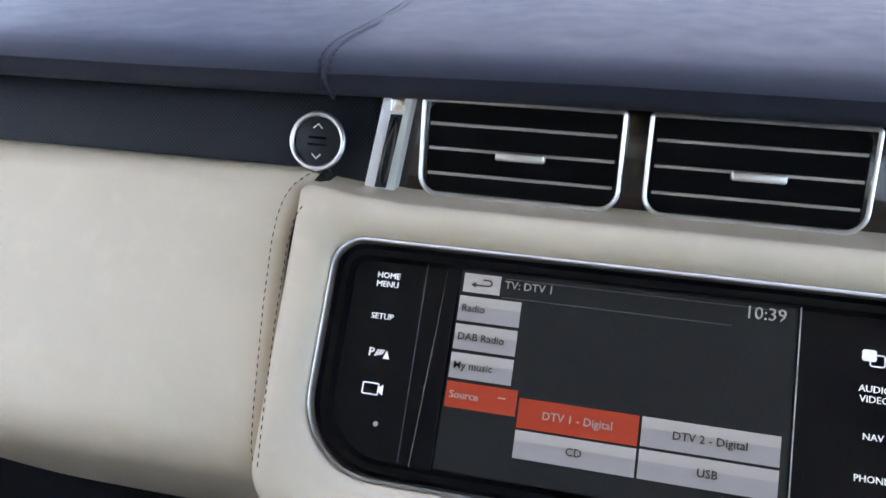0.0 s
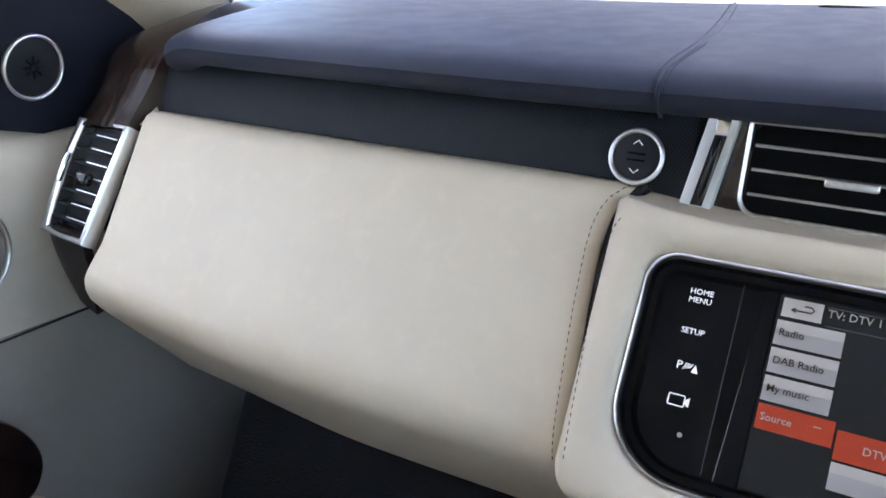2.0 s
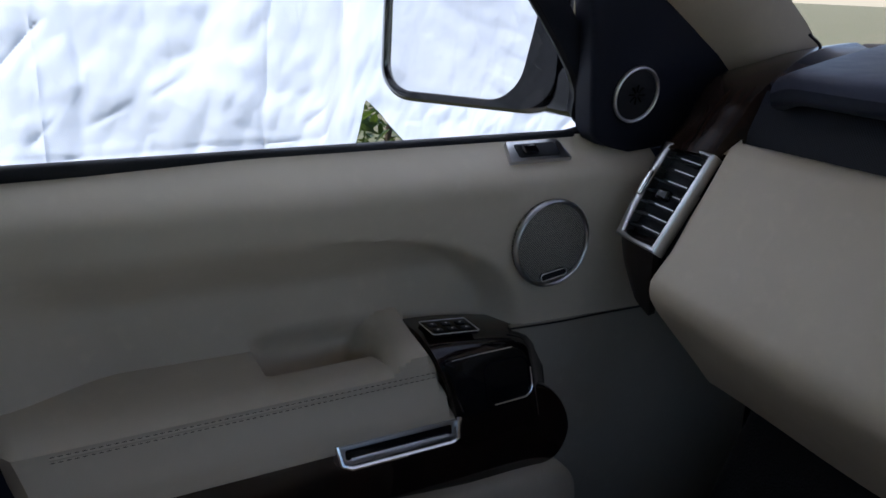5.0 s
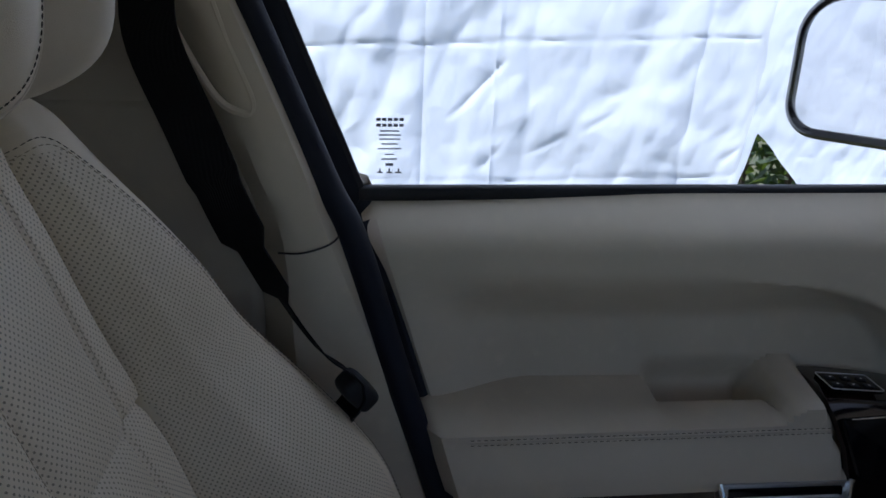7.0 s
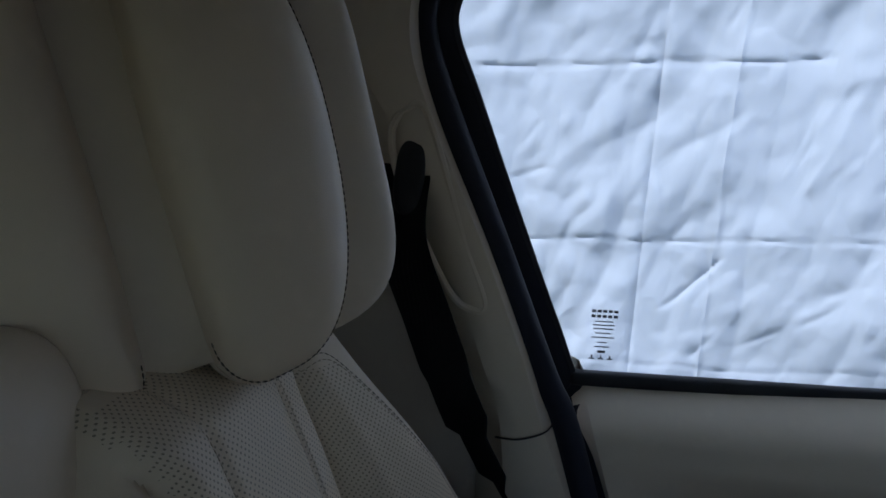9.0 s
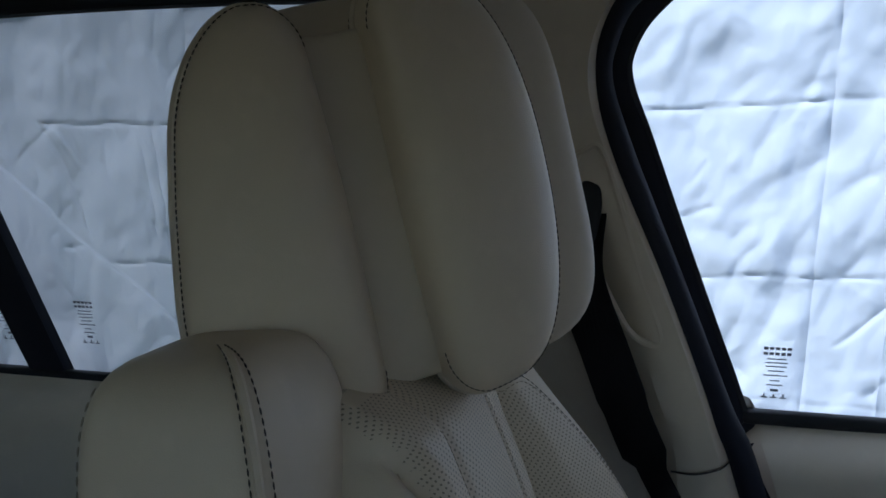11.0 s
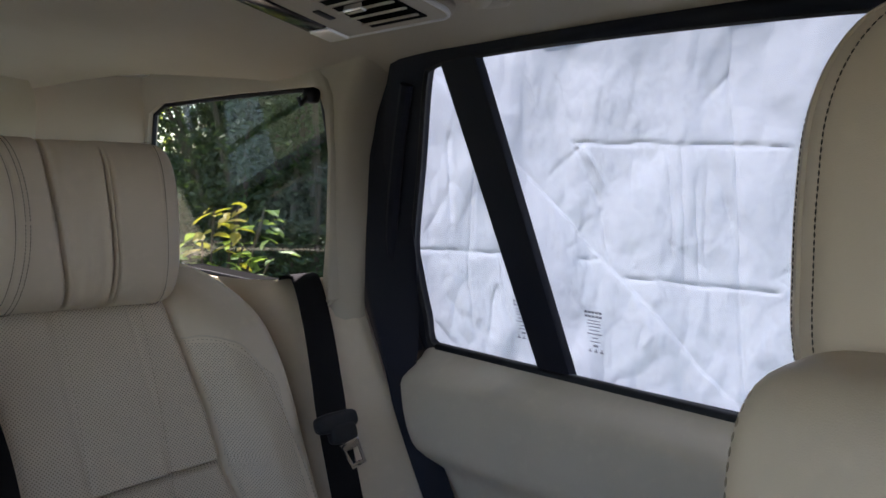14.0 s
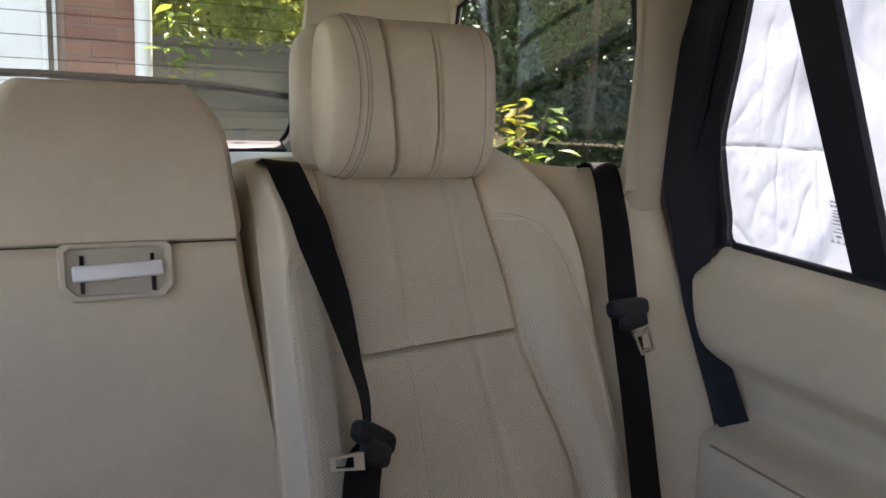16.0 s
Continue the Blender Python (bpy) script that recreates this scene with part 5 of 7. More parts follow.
# unseen filler that keeps windscreen light off the lower door
part("end_filler", rbox((-0.740, 1.015, 0.54), (0.17, 0.20, 0.54), 0.01), navy_trim, dash, "dark filler between dashboard end and body side")


# ---- front passenger seat ----
seat = thing("passenger_seat", (-0.44, -0.1, 0.06), "cream leather front passenger seat with perforated centre", "car seat")
SX = -0.44
PX = -0.458          # middle of the stitched centre panel
PW = 0.080           # its half width


def back_y(z):
    """Front plane of the backrest at a height."""
    return -0.205 - (z - 0.69) * 0.36 - 0.10 * max(0, z - 0.8) ** 1.2


def back_section(z, s):
    """Half width of the backrest at a height."""
    return 0.245 - 0.090 * sstep(0.64, 0.84, z)


def panel_half(z):
    """Half width of the centre panel; it flares towards the headrest and the lap."""
    return PW + 0.014 * sstep(0.835, 0.885, z) + 0.012 * sstep(0.76, 0.66, z)


def across_back(u, z):
    """Distance from the panel's middle, and the share of the bolster's width crossed."""
    hw = back_section(z, 0)
    x = SX - u * hw
    o = abs(x - PX)
    edge = hw + (SX - PX if x > PX else PX - SX)
    return o, (o - panel_half(z)) / (edge - panel_half(z))


def bolster_u(sgn, b, z):
    """Where a share of the bolster's width lies, as u."""
    hw = back_section(z, 0)
    edge = hw + (PX - SX if sgn > 0 else SX - PX)
    return (SX - PX + sgn * lerp(panel_half(z), edge, b)) / hw


def panel_u(off, z):
    return (SX - PX + off) / back_section(z, 0)


def seat_front(u, z):
    """Forward swell of the backrest; u runs from -1 at the tunnel to 1 at the door."""
    o, b = across_back(u, z)
    swell = (0.056 + 0.058 * sstep(0.72, 0.55, z)) * (0.45 * sstep(0.0, 0.29, b) + 0.55 * sstep(0.0, 0.82, b)) * (sstep(0.96, 0.74, z) if u > 0 else 0.45 * sstep(0.87, 0.70, z))
    roll = 0.050 * sstep(0.82, 1.0, b) ** 2
    ribs = -0.0034 * math.exp(-((o - 0.046) / 0.0035) ** 2) - 0.012 * math.exp(-((o - panel_half(z) - 0.002) / 0.0045) ** 2) + 0.009 * sstep(panel_half(z) + 0.001, panel_half(z) - 0.012, o)
    if b < 0:
        ribs -= 0.006 * math.exp(-((z - 0.694) / 0.004) ** 2) + 0.003 * sstep(0.65, 0.69, z) * sstep(0.699, 0.692, z)
        ribs += 0.003 * sstep(0.046, 0.023, o)
    return swell - roll + ribs


rows = []
for i in range(121):
    z = lerp(0.36, 0.888, i / 120)
    hw = back_section(z, 0)
    top = 0.05 * sstep(0.85, 0.90, z) ** 2
    front = [Vector((SX - u * hw, back_y(z) + seat_front(u, z) - top, z - 0.085 * sstep(0.42, 0.70, -u) * sstep(0.76, 0.888, z))) for u in [lerp(-1, 1, j / 130) for j in range(131)]]
    back = [Vector((SX - u * hw * 0.97, back_y(z) - 0.115 + top * 0.8 + 0.02 * abs(u) ** 3, z)) for u in [lerp(1, -1, j / 20) for j in range(21)]]
    rows.append(front + back)
bm = unroll(grid(rows, wrap_v=True, cap=True), rows, PX)
# perforated panels on the centre and the bolsters
for f in bm.faces:
    c = f.calc_center_median()
    o, b = across_back((SX - c.x) / back_section(c.z, 0), c.z)
    if c.y > back_y(c.z) - 0.05 and ((b < -0.03 and c.z < 0.885) or (0.05 < b < 0.76 and c.z < (0.842 - 0.22 * max(0, b - 0.55) if c.x < SX else 0.66))):
        f.material_index = 1
part("backrest", bm, [cream, cream_perf], seat, "cream backrest with perforated panels")


def on_back(u, z, out=0.001):
    return Vector((SX - u * back_section(z, 0), back_y(z) + seat_front(u, z) + out - 0.05 * sstep(0.85, 0.90, z) ** 2, z))


for sgn in (-1, 1):
    for off in (0.0, 1.0):
        edge = [(0.06, 0.838 + 0.004 * off), (0.25, 0.848 + 0.004 * off), (0.50, 0.843 + 0.004 * off), (0.66 + 0.02 * off, 0.815 + 0.003 * off), (0.74 + 0.035 * off, 0.77), (0.78 + 0.035 * off, 0.70), (0.80 + 0.035 * off, 0.60), (0.80 + 0.035 * off, 0.42)]
        line = smooth_line([(a, b, 0) for a, b in (edge if sgn > 0 else edge[4:])], 8)
        part("bolster_stitching", stitches([on_back(bolster_u(sgn, q.x, q.y), q.y, 0.0014) for q in line], 0.0038, 0.0018, 0.0006), thread if off else thread_pale, seat)
    part("rib_stitching", stitches([on_back(panel_u(sgn * 0.0495, z), z, 0.0006) for z in [lerp(0.40, 0.885, k / 40) for k in range(41)]], 0.0034, 0.0016, 0.0004), thread_pale, seat)
# shoulders beside the headrest, double-stitched
for s in (-1, 1):
    SH = ((-0.545, -0.348, 0.832), (0.135, 0.110, 0.186), 0.55, (14, 4, 0)) if s < 0 else ((-0.340, -0.343, 0.755), (0.118, 0.102, 0.336), 0.40, (5, 0, 0))
    sh = part("shoulder", pillow(*SH), cream, seat, "rounded cream shoulder of the backrest")
    if s > 0:
        part("shoulder_stitching", stitches(pillow_line(*SH, -46, -60, 60), 0.005, 0.003, 0.0008), thread_pale, sh)
    if s > 0:
        part("shoulder_piping", tube(pillow_line(*SH, 46, -50, 84, grow=1.002), 0.0022, 6), cream, sh)
    for turn in (60, 38):
        part("shoulder_stitching", stitches(pillow_line(*SH, turn if s > 0 else 180 - turn, -40, 89), 0.0038, 0.0016, 0.0007), thread, sh)
cush = pillow((SX, 0.14, 0.335), (0.50, 0.52, 0.16), 0.35, (6, 0, 0))
part("cushion", cush, cream, seat, "cream leather seat cushion")
for s in (-1, 1):
    part("cushion_bolster", pillow((SX + s * 0.205, 0.13, 0.350), (0.11, 0.50, 0.12), 0.5, (6, 0, 0)), cream, seat)
part("seat_base", rbox((SX, 0.08, 0.16), (0.46, 0.50, 0.22), 0.03), black_plastic, seat, "black seat base")

# headrest: two stitched wings beside a sunken middle, with a shell behind
HR = pose(-0.430, -0.309, 0.980, 5, 12.5, -58) @ Matrix.Diagonal((1, 1, 1.035, 1))     # local y faces into the cabin
def hr(x, y, z):
    return HR @ Vector((x, y, z))


def wing_outline(sgn, n=28):
    """D-shaped outline of one wing: straight along the middle, curved outside."""
    pts = []
    for k in range(7):
        a = math.pi + k / 6 * math.pi / 2
        pts.append((sgn * (0.042 + 0.026 * math.cos(a)), -0.087 + 0.030 * math.sin(a)))
    for k in range(1, n):
        a = lerp(-math.pi / 2, math.pi / 2, k / n)
        ex = (1.28 if sgn > 0 else 0.86) if a > 0 else 0.60
        pts.append((sgn * (0.042 + (0.058 + 0.024 * sstep(0.35, -0.75, math.sin(a)) if sgn > 0 else 0.069) * abs(math.cos(a)) ** ex), 0.117 * math.copysign(abs(math.sin(a)) ** 0.90, math.sin(a)) + (0.008 * math.cos(a))))
    for k in range(7):
        a = math.pi / 2 + k / 6 * math.pi / 2
        pts.append((sgn * (0.042 + 0.026 * math.cos(a)), 0.087 + 0.030 * math.sin(a)))
    pts += [(sgn * (0.016 - 0.002 * math.sin(math.pi * k / 12)), lerp(0.087, -0.087, k / 12)) for k in range(1, 12)]
    return [(a, b * 1.035 if sgn < 0 and b > 0 else b) for a, b in pts]


def wing(sgn):
    out = wing_outline(sgn)
    cx = sgn * 0.055
    rows = []
    for s, d in ((0.96, -0.045), (1.0, -0.030), (1.015, -0.012), (1.0, 0.002), (0.965, 0.011), (0.90, 0.019), (0.80, 0.025), (0.62, 0.030), (0.35, 0.034), (0.04, 0.0355)):
        rows.append([hr(cx + (a - cx) * s, d + 0.006 - 0.018 * abs(cx + (a - cx) * s) / 0.1, b * s) for a, b in out])
    return grid(rows, wrap_v=True, cap=True), out


headrest = part("headrest", pillow((0, 0, 0), (0.225, 0.075, 0.236), 0.45, nu=48, nv=28), cream_soft, seat, "cream winged headrest with dark stitching")
headrest.data.transform(HR @ pose(-0.036, -0.058, 0.003))
part("headrest_middle", pillow((0, 0, 0), (0.085, 0.050, 0.196), 0.35), cream_soft, headrest, "sunken middle pad").data.transform(HR @ pose(0, -0.020, -0.002))
for sgn in (-1, 1):
    bmw, out = wing(sgn)
    w = part("headrest_wing", bmw, cream, headrest, "smooth cream leather wing")
    cx = sgn * 0.055
    edge = [hr(cx + (a - cx) * 0.968, 0.0105 + 0.0072 - 0.018 * abs(cx + (a - cx) * 0.968) / 0.1, b * 0.968) for a, b in out[:41]]
    rim = [hr(cx + (a - cx) * 1.008, -0.027 + 0.006 - 0.018 * abs(a) / 0.1, b * 1.008) for a, b in out[:41]]
    part("rim_stitching", stitches(smooth_line(rim, 3), 0.0034, 0.0012, 0.0007), thread, w, "dark rim stitching")
    part("wing_stitching", stitches(smooth_line(edge, 3), 0.0034, 0.0012, 0.0007), thread, w, "dark edge stitching")
    part("wing_piping", tube(smooth_line([hr(a * 1.0, -0.006 - 0.016 * abs(a) / 0.1, b * 1.0) for a, b in out[:41]], 2), 0.0032, 6), cream_soft, w, "cream piped edge")
for s in (-0.03, 0.03):
    part("headrest_rod", tube([hr(s, -0.05, -0.07), hr(s, -0.055, -0.14)], 0.006, 8), chrome, headrest, "chrome headrest rod")


# ---- rear bench ----
bench = thing("rear_seat", (-0.38, -1.0, 0.06), "cream leather rear seat with perforated panels", "car seat")


def rb_y(z):
    return -1.115 - (z - 0.63) * 0.46


RX0, RX1 = -0.148, -0.606


def rear_edge(z):
    """Inner and outer edges of the backrest at a height."""
    inner = 1 - math.sqrt(max(0.0, 1 - min(1.0, max(0.0, (z - 0.790) / 0.047)) ** 10))
    outer = 1 - math.sqrt(max(0.0, 1 - min(1.0, max(0.0, (z - 0.700) / 0.160)) ** 2))
    return RX0 - 0.10 * inner, RX1 + 0.10 * outer


def rear_seam(sgn, z):
    """Where the centre panel meets the bolster; the panel narrows towards the headrest."""
    if sgn > 0:
        return lerp(-0.252, -0.230, sstep(0.60, 0.80, z))
    return -0.482 + 0.030 * sstep(0.64, 0.84, z) - 0.058 * sstep(0.66, 0.42, z)


def rear_top(z):
    """How far the rounded top edge turns back at a height."""
    return 0.062 * (1 - math.sqrt(max(0.0, 1 - min(1.0, max(0.0, (z - 0.785) / 0.081)) ** 2)))


def rear_share(x, z):
    """0 at the panel's middle, 0.5 at its seams, 1 at the outer edges."""
    sgn = 1 if x > -0.367 else -1
    seam, edge = rear_seam(sgn, z), rear_edge(z)[0 if sgn > 0 else 1]
    o, so, eo = abs(x + 0.367), abs(seam + 0.367), abs(edge + 0.367)
    return 0.5 * o / so if o < so else 0.5 + 0.5 * (o - so) / (eo - so)


def rear_front(x, z):
    b = rear_share(x, z)
    swell = 0.034 * sstep(0.50, 0.74, b) * sstep(0.86, 0.78, z)
    roll = 0.05 * sstep(0.86, 1.0, b) ** 2
    cross = 0.626 - 0.05 * (x + 0.367)
    sunk = -0.011 * math.exp(-((z - cross) / 0.0028) ** 2) - 0.006 * sstep(cross - 0.09, cross, z) * sstep(cross + 0.003, cross - 0.001, z) if b < 0.5 else 0.0
    sunk *= sstep(0.5, 0.47, b)
    return swell - roll + sunk - 0.013 * math.exp(-((b - 0.50) / 0.022) ** 2) - 0.0025 * math.exp(-((b - 0.2) / 0.02) ** 2)


rows = []
for i in range(321):
    z = lerp(0.34, 0.865, i / 320)
    top = rear_top(z)
    xa, xb = rear_edge(z)
    rows.append([Vector((lerp(xa, xb, j / 240), rb_y(z) + rear_front(lerp(xa, xb, j / 240), z) - top, z)) for j in range(241)] +
                [Vector((lerp(xb, xa, j / 12), rb_y(z) - 0.13 + top, z)) for j in range(13)])
bm = unroll(grid(rows, wrap_v=True, cap=True), rows, -0.367)
for f in bm.faces:
    c = f.calc_center_median()
    b = rear_share(c.x, c.z)
    if c.y > rb_y(c.z) - 0.05 and c.z < 0.838 and (b < 0.48 or (0.52 < b < 0.84 and c.z < 0.772 - 0.25 * max(0, b - 0.66))):
        f.material_index = 1
part("backrest", bm, [cream, rear_perf], bench, "cream backrest with perforated panels")


def on_rear(x, z, out=0.001):
    return Vector((x, rb_y(z) + rear_front(x, z) + out - rear_top(z), z))


for x in (-0.320, -0.415):
    part("rib_stitching", stitches([on_rear(x, z, 0.001) for z in [lerp(0.36, 0.82, k / 30) for k in range(31)]], 0.004, 0.0035, 0.0006), thread_pale, bench)
for arch in (((-0.463, 0.777), (-0.485, 0.780), (-0.506, 0.776), (-0.528, 0.764), (-0.551, 0.725), (-0.570, 0.653), (-0.583, 0.562), (-0.588, 0.40)), ((-0.236, 0.758), (-0.210, 0.768), (-0.186, 0.759), (-0.168, 0.737), (-0.165, 0.68), (-0.167, 0.601), (-0.168, 0.40))):
    line = smooth_line([(a, b, 0) for a, b in arch], 8)
    part("bolster_welt", tube([on_rear(q.x, q.y, -0.0003) for q in line], 0.0013, 6), cream_soft, bench, "raised welt round the perforated panel")
    part("bolster_stitching", stitches([on_rear(q.x * 0.99 - 0.0036, q.y - 0.004, 0.001) for q in line], 0.004, 0.003, 0.0007), thread_pale, bench)
part("cushion", pillow((-0.38, -0.86, 0.33), (0.54, 0.52, 0.17), 0.35, (4, 0, 0)), cream, bench, "cream leather seat cushion")
# outer side pad beside the pillar
rows = []
for i in range(25):
    z = lerp(0.36, 0.835, i / 24)
    top = 0.03 * sstep(0.79, 0.835, z) ** 2
    rows.append([Vector((x, min(y0 - (z - 0.63) * k - top, cap + (0.84 - z) * 0.62), z)) for x, y0, k, cap in ((-0.585, -1.20, 0.40, 0), (-0.597, -1.150, 0.40, 0), (-0.615, -1.130, 0.40, 0), (-0.65, -1.112, 0.43, 0), (-0.69, -1.095, 0.48, 0), (-0.722, -1.080, 0.52, -1.164), (-0.742, -1.072, 0.55, -1.160), (-0.756, -1.085, 0.55, -1.165))])
part("side_pad", grid(rows, 0.012), cream, bench, "cream side pad")

# rear headrest: a pleated roll with stitched end caps
RH = pose(-0.330, -1.212, 0.922, 8, 0, -4)
n = 64
prof = []
for k in range(n):
    a = 2 * math.pi * k / n
    c, s_ = math.cos(a), math.sin(a)
    prof.append((0.066 * math.copysign(abs(c) ** 0.75, c) * (1.0 if c > 0 else 0.62), 0.098 * math.copysign(abs(s_) ** 0.72, s_)))


def cap_seam(z):
    """Share of the roll's length at which the inner end cap is sewn on."""
    return 0.170 - 0.075 * (z / 0.098) ** 2


def roll_skin(s, f, z, out=0.0):
    """A point of the headrest roll: s along it, (f, z) on its profile."""
    up = z / 0.098
    e = min(s / 0.15, (1 - s) / 0.09)
    shrink = 1 - (0.17 if s < 0.5 else 0.12) * (1 - math.sqrt(max(0, 1 - (1 - min(e, 1)) ** 2)))
    shrink -= 0.016 * math.exp(-((s - cap_seam(z)) / 0.010) ** 2) + 0.010 * math.exp(-((s - 0.905) / 0.007) ** 2)
    fold = 0.0
    if f > 0:
        first = 0.315 + 0.055 * sstep(0.75, -0.5, up) + 0.03 * sstep(-0.3, -0.9, up)
        second = 0.610 + 0.02 * sstep(0.6, -0.6, up)
        fold = 0.15 * math.exp(-((s - first) / 0.012) ** 2) + 0.05 * math.exp(-((s - first - 0.035) / 0.030) ** 2)
        fold += (0.11 * math.exp(-((s - second) / 0.008) ** 2) + 0.06 * math.exp(-((s - second - 0.028) / 0.007) ** 2)) * sstep(1.0, 0.5, up)
        middle = sstep(first, first + 0.06, s) * sstep(second, second - 0.05, s)
        fold += middle * (0.035 + 0.085 * noise.noise(Vector((s * 17, z * 16, 3.1))) * sstep(0.9, -0.6, up))
    k = shrink + out / 0.07
    return RH @ Vector((lerp(0.100, -0.111, s), f * k * (1 - fold), z * k * (1 - 0.2 * fold)))


rhead = part("headrest", grid([[roll_skin(i / 200, f, z) for f, z in prof] for i in range(201)], wrap_v=True, cap=True), cream, bench, "pleated cream leather headrest roll")
for off in (-0.022, 0.024, 0.046):
    part("headrest_stitching", stitches([roll_skin(cap_seam(z) + off, f, z, 0.0012) for f, z in prof + prof[:1]], 0.0036, 0.0014, 0.0007), thread, rhead, "dark stitching round the end cap")
part("headrest_stitching", stitches([roll_skin(0.915, f, z, 0.0012) for f, z in prof + prof[:1]], 0.0036, 0.0014, 0.0006), thread, rhead, "dark stitching round the end cap")
part("headrest_shell", pillow((0, 0, 0), (0.246, 0.06, 0.205), 0.4), cream_soft, rhead, "cream rear shell").data.transform(RH @ pose(-0.004, -0.062, 0.0))
for s in (-0.05, 0.05):
    part("headrest_rod", tube([RH @ Vector((s, -0.03, -0.09)), RH @ Vector((s, -0.035, -0.15))], 0.006, 8), chrome, rhead, "chrome headrest rod")

# centre backrest with fold-down armrest
mid = thing("folding_centre_seat", (0.0, -1.0, 0.3), "cream leather centre seat back with recessed pull handle", "car seat")


def mid_y(z):
    return -1.165 - (z - 0.735) * 0.34


rows = []
for i in range(141):
    z = lerp(0.34, 0.925, i / 140)
    top = 0.060 * (1 - math.sqrt(max(0.0, 1 - sstep(0.82, 0.93, z) ** 2)))
    groove = -0.009 * math.exp(-((z - 0.757) / 0.0032) ** 2) + 0.004 * sstep(0.757, 0.775, z)
    hw = lerp(0.178, 0.138, sstep(0.44, 0.77, z)) - 0.006 * sstep(0.765, 0.84, z) - 0.050 * (1 - math.sqrt(max(0.0, 1 - min(1.0, max(0.0, (z - 0.835) / 0.092)) ** 2)))
    xs = [lerp(1, -1, j / 40) for j in range(41)]
    rows.append([Vector((0.004 + u * hw, mid_y(z) + groove - 0.035 * sstep(0.86, 1, abs(u)) ** 2 - top, z)) for u in xs] + [Vector((0.004 - u * hw, mid_y(z) - 0.13 + top, z)) for u in [lerp(1, -1, j / 8) for j in range(9)]])
part("pad", grid(rows, wrap_v=True, cap=True), cream, mid, "smooth cream leather pad")
# dark line laid in the groove to stand for its shade
part("pad_seam", tube([(lerp(0.126, -0.122, k / 20), mid_y(0.757) - 0.0075, 0.757) for k in range(21)], 0.0012, 6), thread, mid)
HM = frame_matrix((0.0075, mid_y(0.733) + 0.005, 0.733), (-1, 0, 0), (0, -0.32, 0.947))
h_out = [(-0.058, -0.016), (-0.045, -0.030), (0.045, -0.030), (0.056, -0.018), (0.056, 0.026), (0.050, 0.031), (-0.052, 0.031), (-0.058, 0.026)]
h_in = [(a * 0.86, b * 0.80) for a, b in h_out]
hb = part("handle_bezel", ring_plate(h_out, h_in, 0.006, HM @ Matrix.Translation((0, 0, 0.002)), 0.003), cream_soft, mid, "cream plastic handle bezel")
part("handle_cup", plate(h_in, 0.003, HM @ Matrix.Translation((0, 0, -0.001)), 0), headlining, hb, "grey recess")
part("pull_handle", rbox((0, 0, 0), (0.090, 0.017, 0.009), 0.003), silver_paint, hb, "satin metal pull handle").data.transform(HM @ pose(0, 0.0, 0.005, 0, 0, 2))
for s in (-1, 1):
    part("handle_pivot", rbox((0, 0, 0), (0.004, 0.040, 0.006), 0.001), black_plastic, hb).data.transform(HM @ pose(s * 0.035, -0.002, -0.001))


# rear belts
def belt_tongue(parent, c, rot, latch=None):
    m = pose(*c, *rot)
    body = join(pillow((0, 0, 0.004), (0.070, 0.020, 0.026), 0.55), pillow((-0.004, 0.003, -0.012), (0.044, 0.018, 0.026), 0.5))
    t = part("tongue", body, black_plastic, parent, "black plastic belt tongue")
    t.data.transform(m)
    outl = [(-0.013, 0.017), (-0.010, -0.019), (0.010, -0.019), (0.013, 0.017)]
    inn = [(-0.008, 0.006), (-0.0065, -0.013), (0.0065, -0.013), (0.008, 0.006)]
    p = part("latch_plate", ring_plate(outl, inn, 0.0025, Matrix.Identity(4), 0.0006), chrome, t, "bright steel latch plate")
    p.data.transform(latch or m @ pose(-0.006, 0.013, -0.030, 78, 0, 14))
    return t


b2 = thing("seat_belt", (-0.62, -1.0, 0.5), "black rear seat belt beside the pillar", "seat belt", "rear seat belts")
strap(smooth_line([(-0.664, -1.265, 0.800), (-0.663, -1.232, 0.836), (-0.660, -1.196, 0.840), (-0.652, -1.154, 0.780), (-0.634, -1.105, 0.705), (-0.622, -1.076, 0.661), (-0.614, -1.028, 0.560), (-0.604, -0.975, 0.440), (-0.60, -0.94, 0.36)], 8), 0.050, webbing, b2, across=(1, 0.05, 0))
belt_tongue(b2, (-0.616, -1.062, 0.664), (20, 0, 4), latch=frame_matrix((-0.620, -1.030, 0.634), (-0.84, 0.36, 0.40), (0.38, -0.26, 0.88)))
b1 = thing("seat_belt", (-0.22, -1.0, 0.5), "black rear centre belt lying across the seat", "seat belt", "rear seat belts")
path = smooth_line([(-0.191, -1.272, 0.834), (-0.188, -1.245, 0.839), (-0.185, -1.203, 0.838), (-0.203, -1.140, 0.762), (-0.214, -1.090, 0.701), (-0.224, -1.058, 0.642), (-0.232, -1.040, 0.600), (-0.230, -1.028, 0.556), (-0.214, -1.00, 0.50), (-0.21, -0.97, 0.42), (-0.21, -0.95, 0.36)], 8)
for q in path:
    if 0.58 < q.z < 0.815:
        q.y = max(q.y, max(on_rear(min(q.x + d, -0.158), q.z).y for d in (-0.022, 0.0, 0.022)) + 0.003)
turn = [sstep(20, 46, i) * sstep(60, 54, i) for i in range(len(path))]
strap(path, 0.045, webbing, b1, across=[(1 - 0.45 * k, 0.1 + 0.75 * k, 0.1) for k in turn])
belt_tongue(b1, (-0.231, -1.014, 0.564), (20, -34, 20), latch=frame_matrix((-0.197, -1.000, 0.553), (0.194, 0.247, 0.935), (-0.844, 0.374, 0.35)))

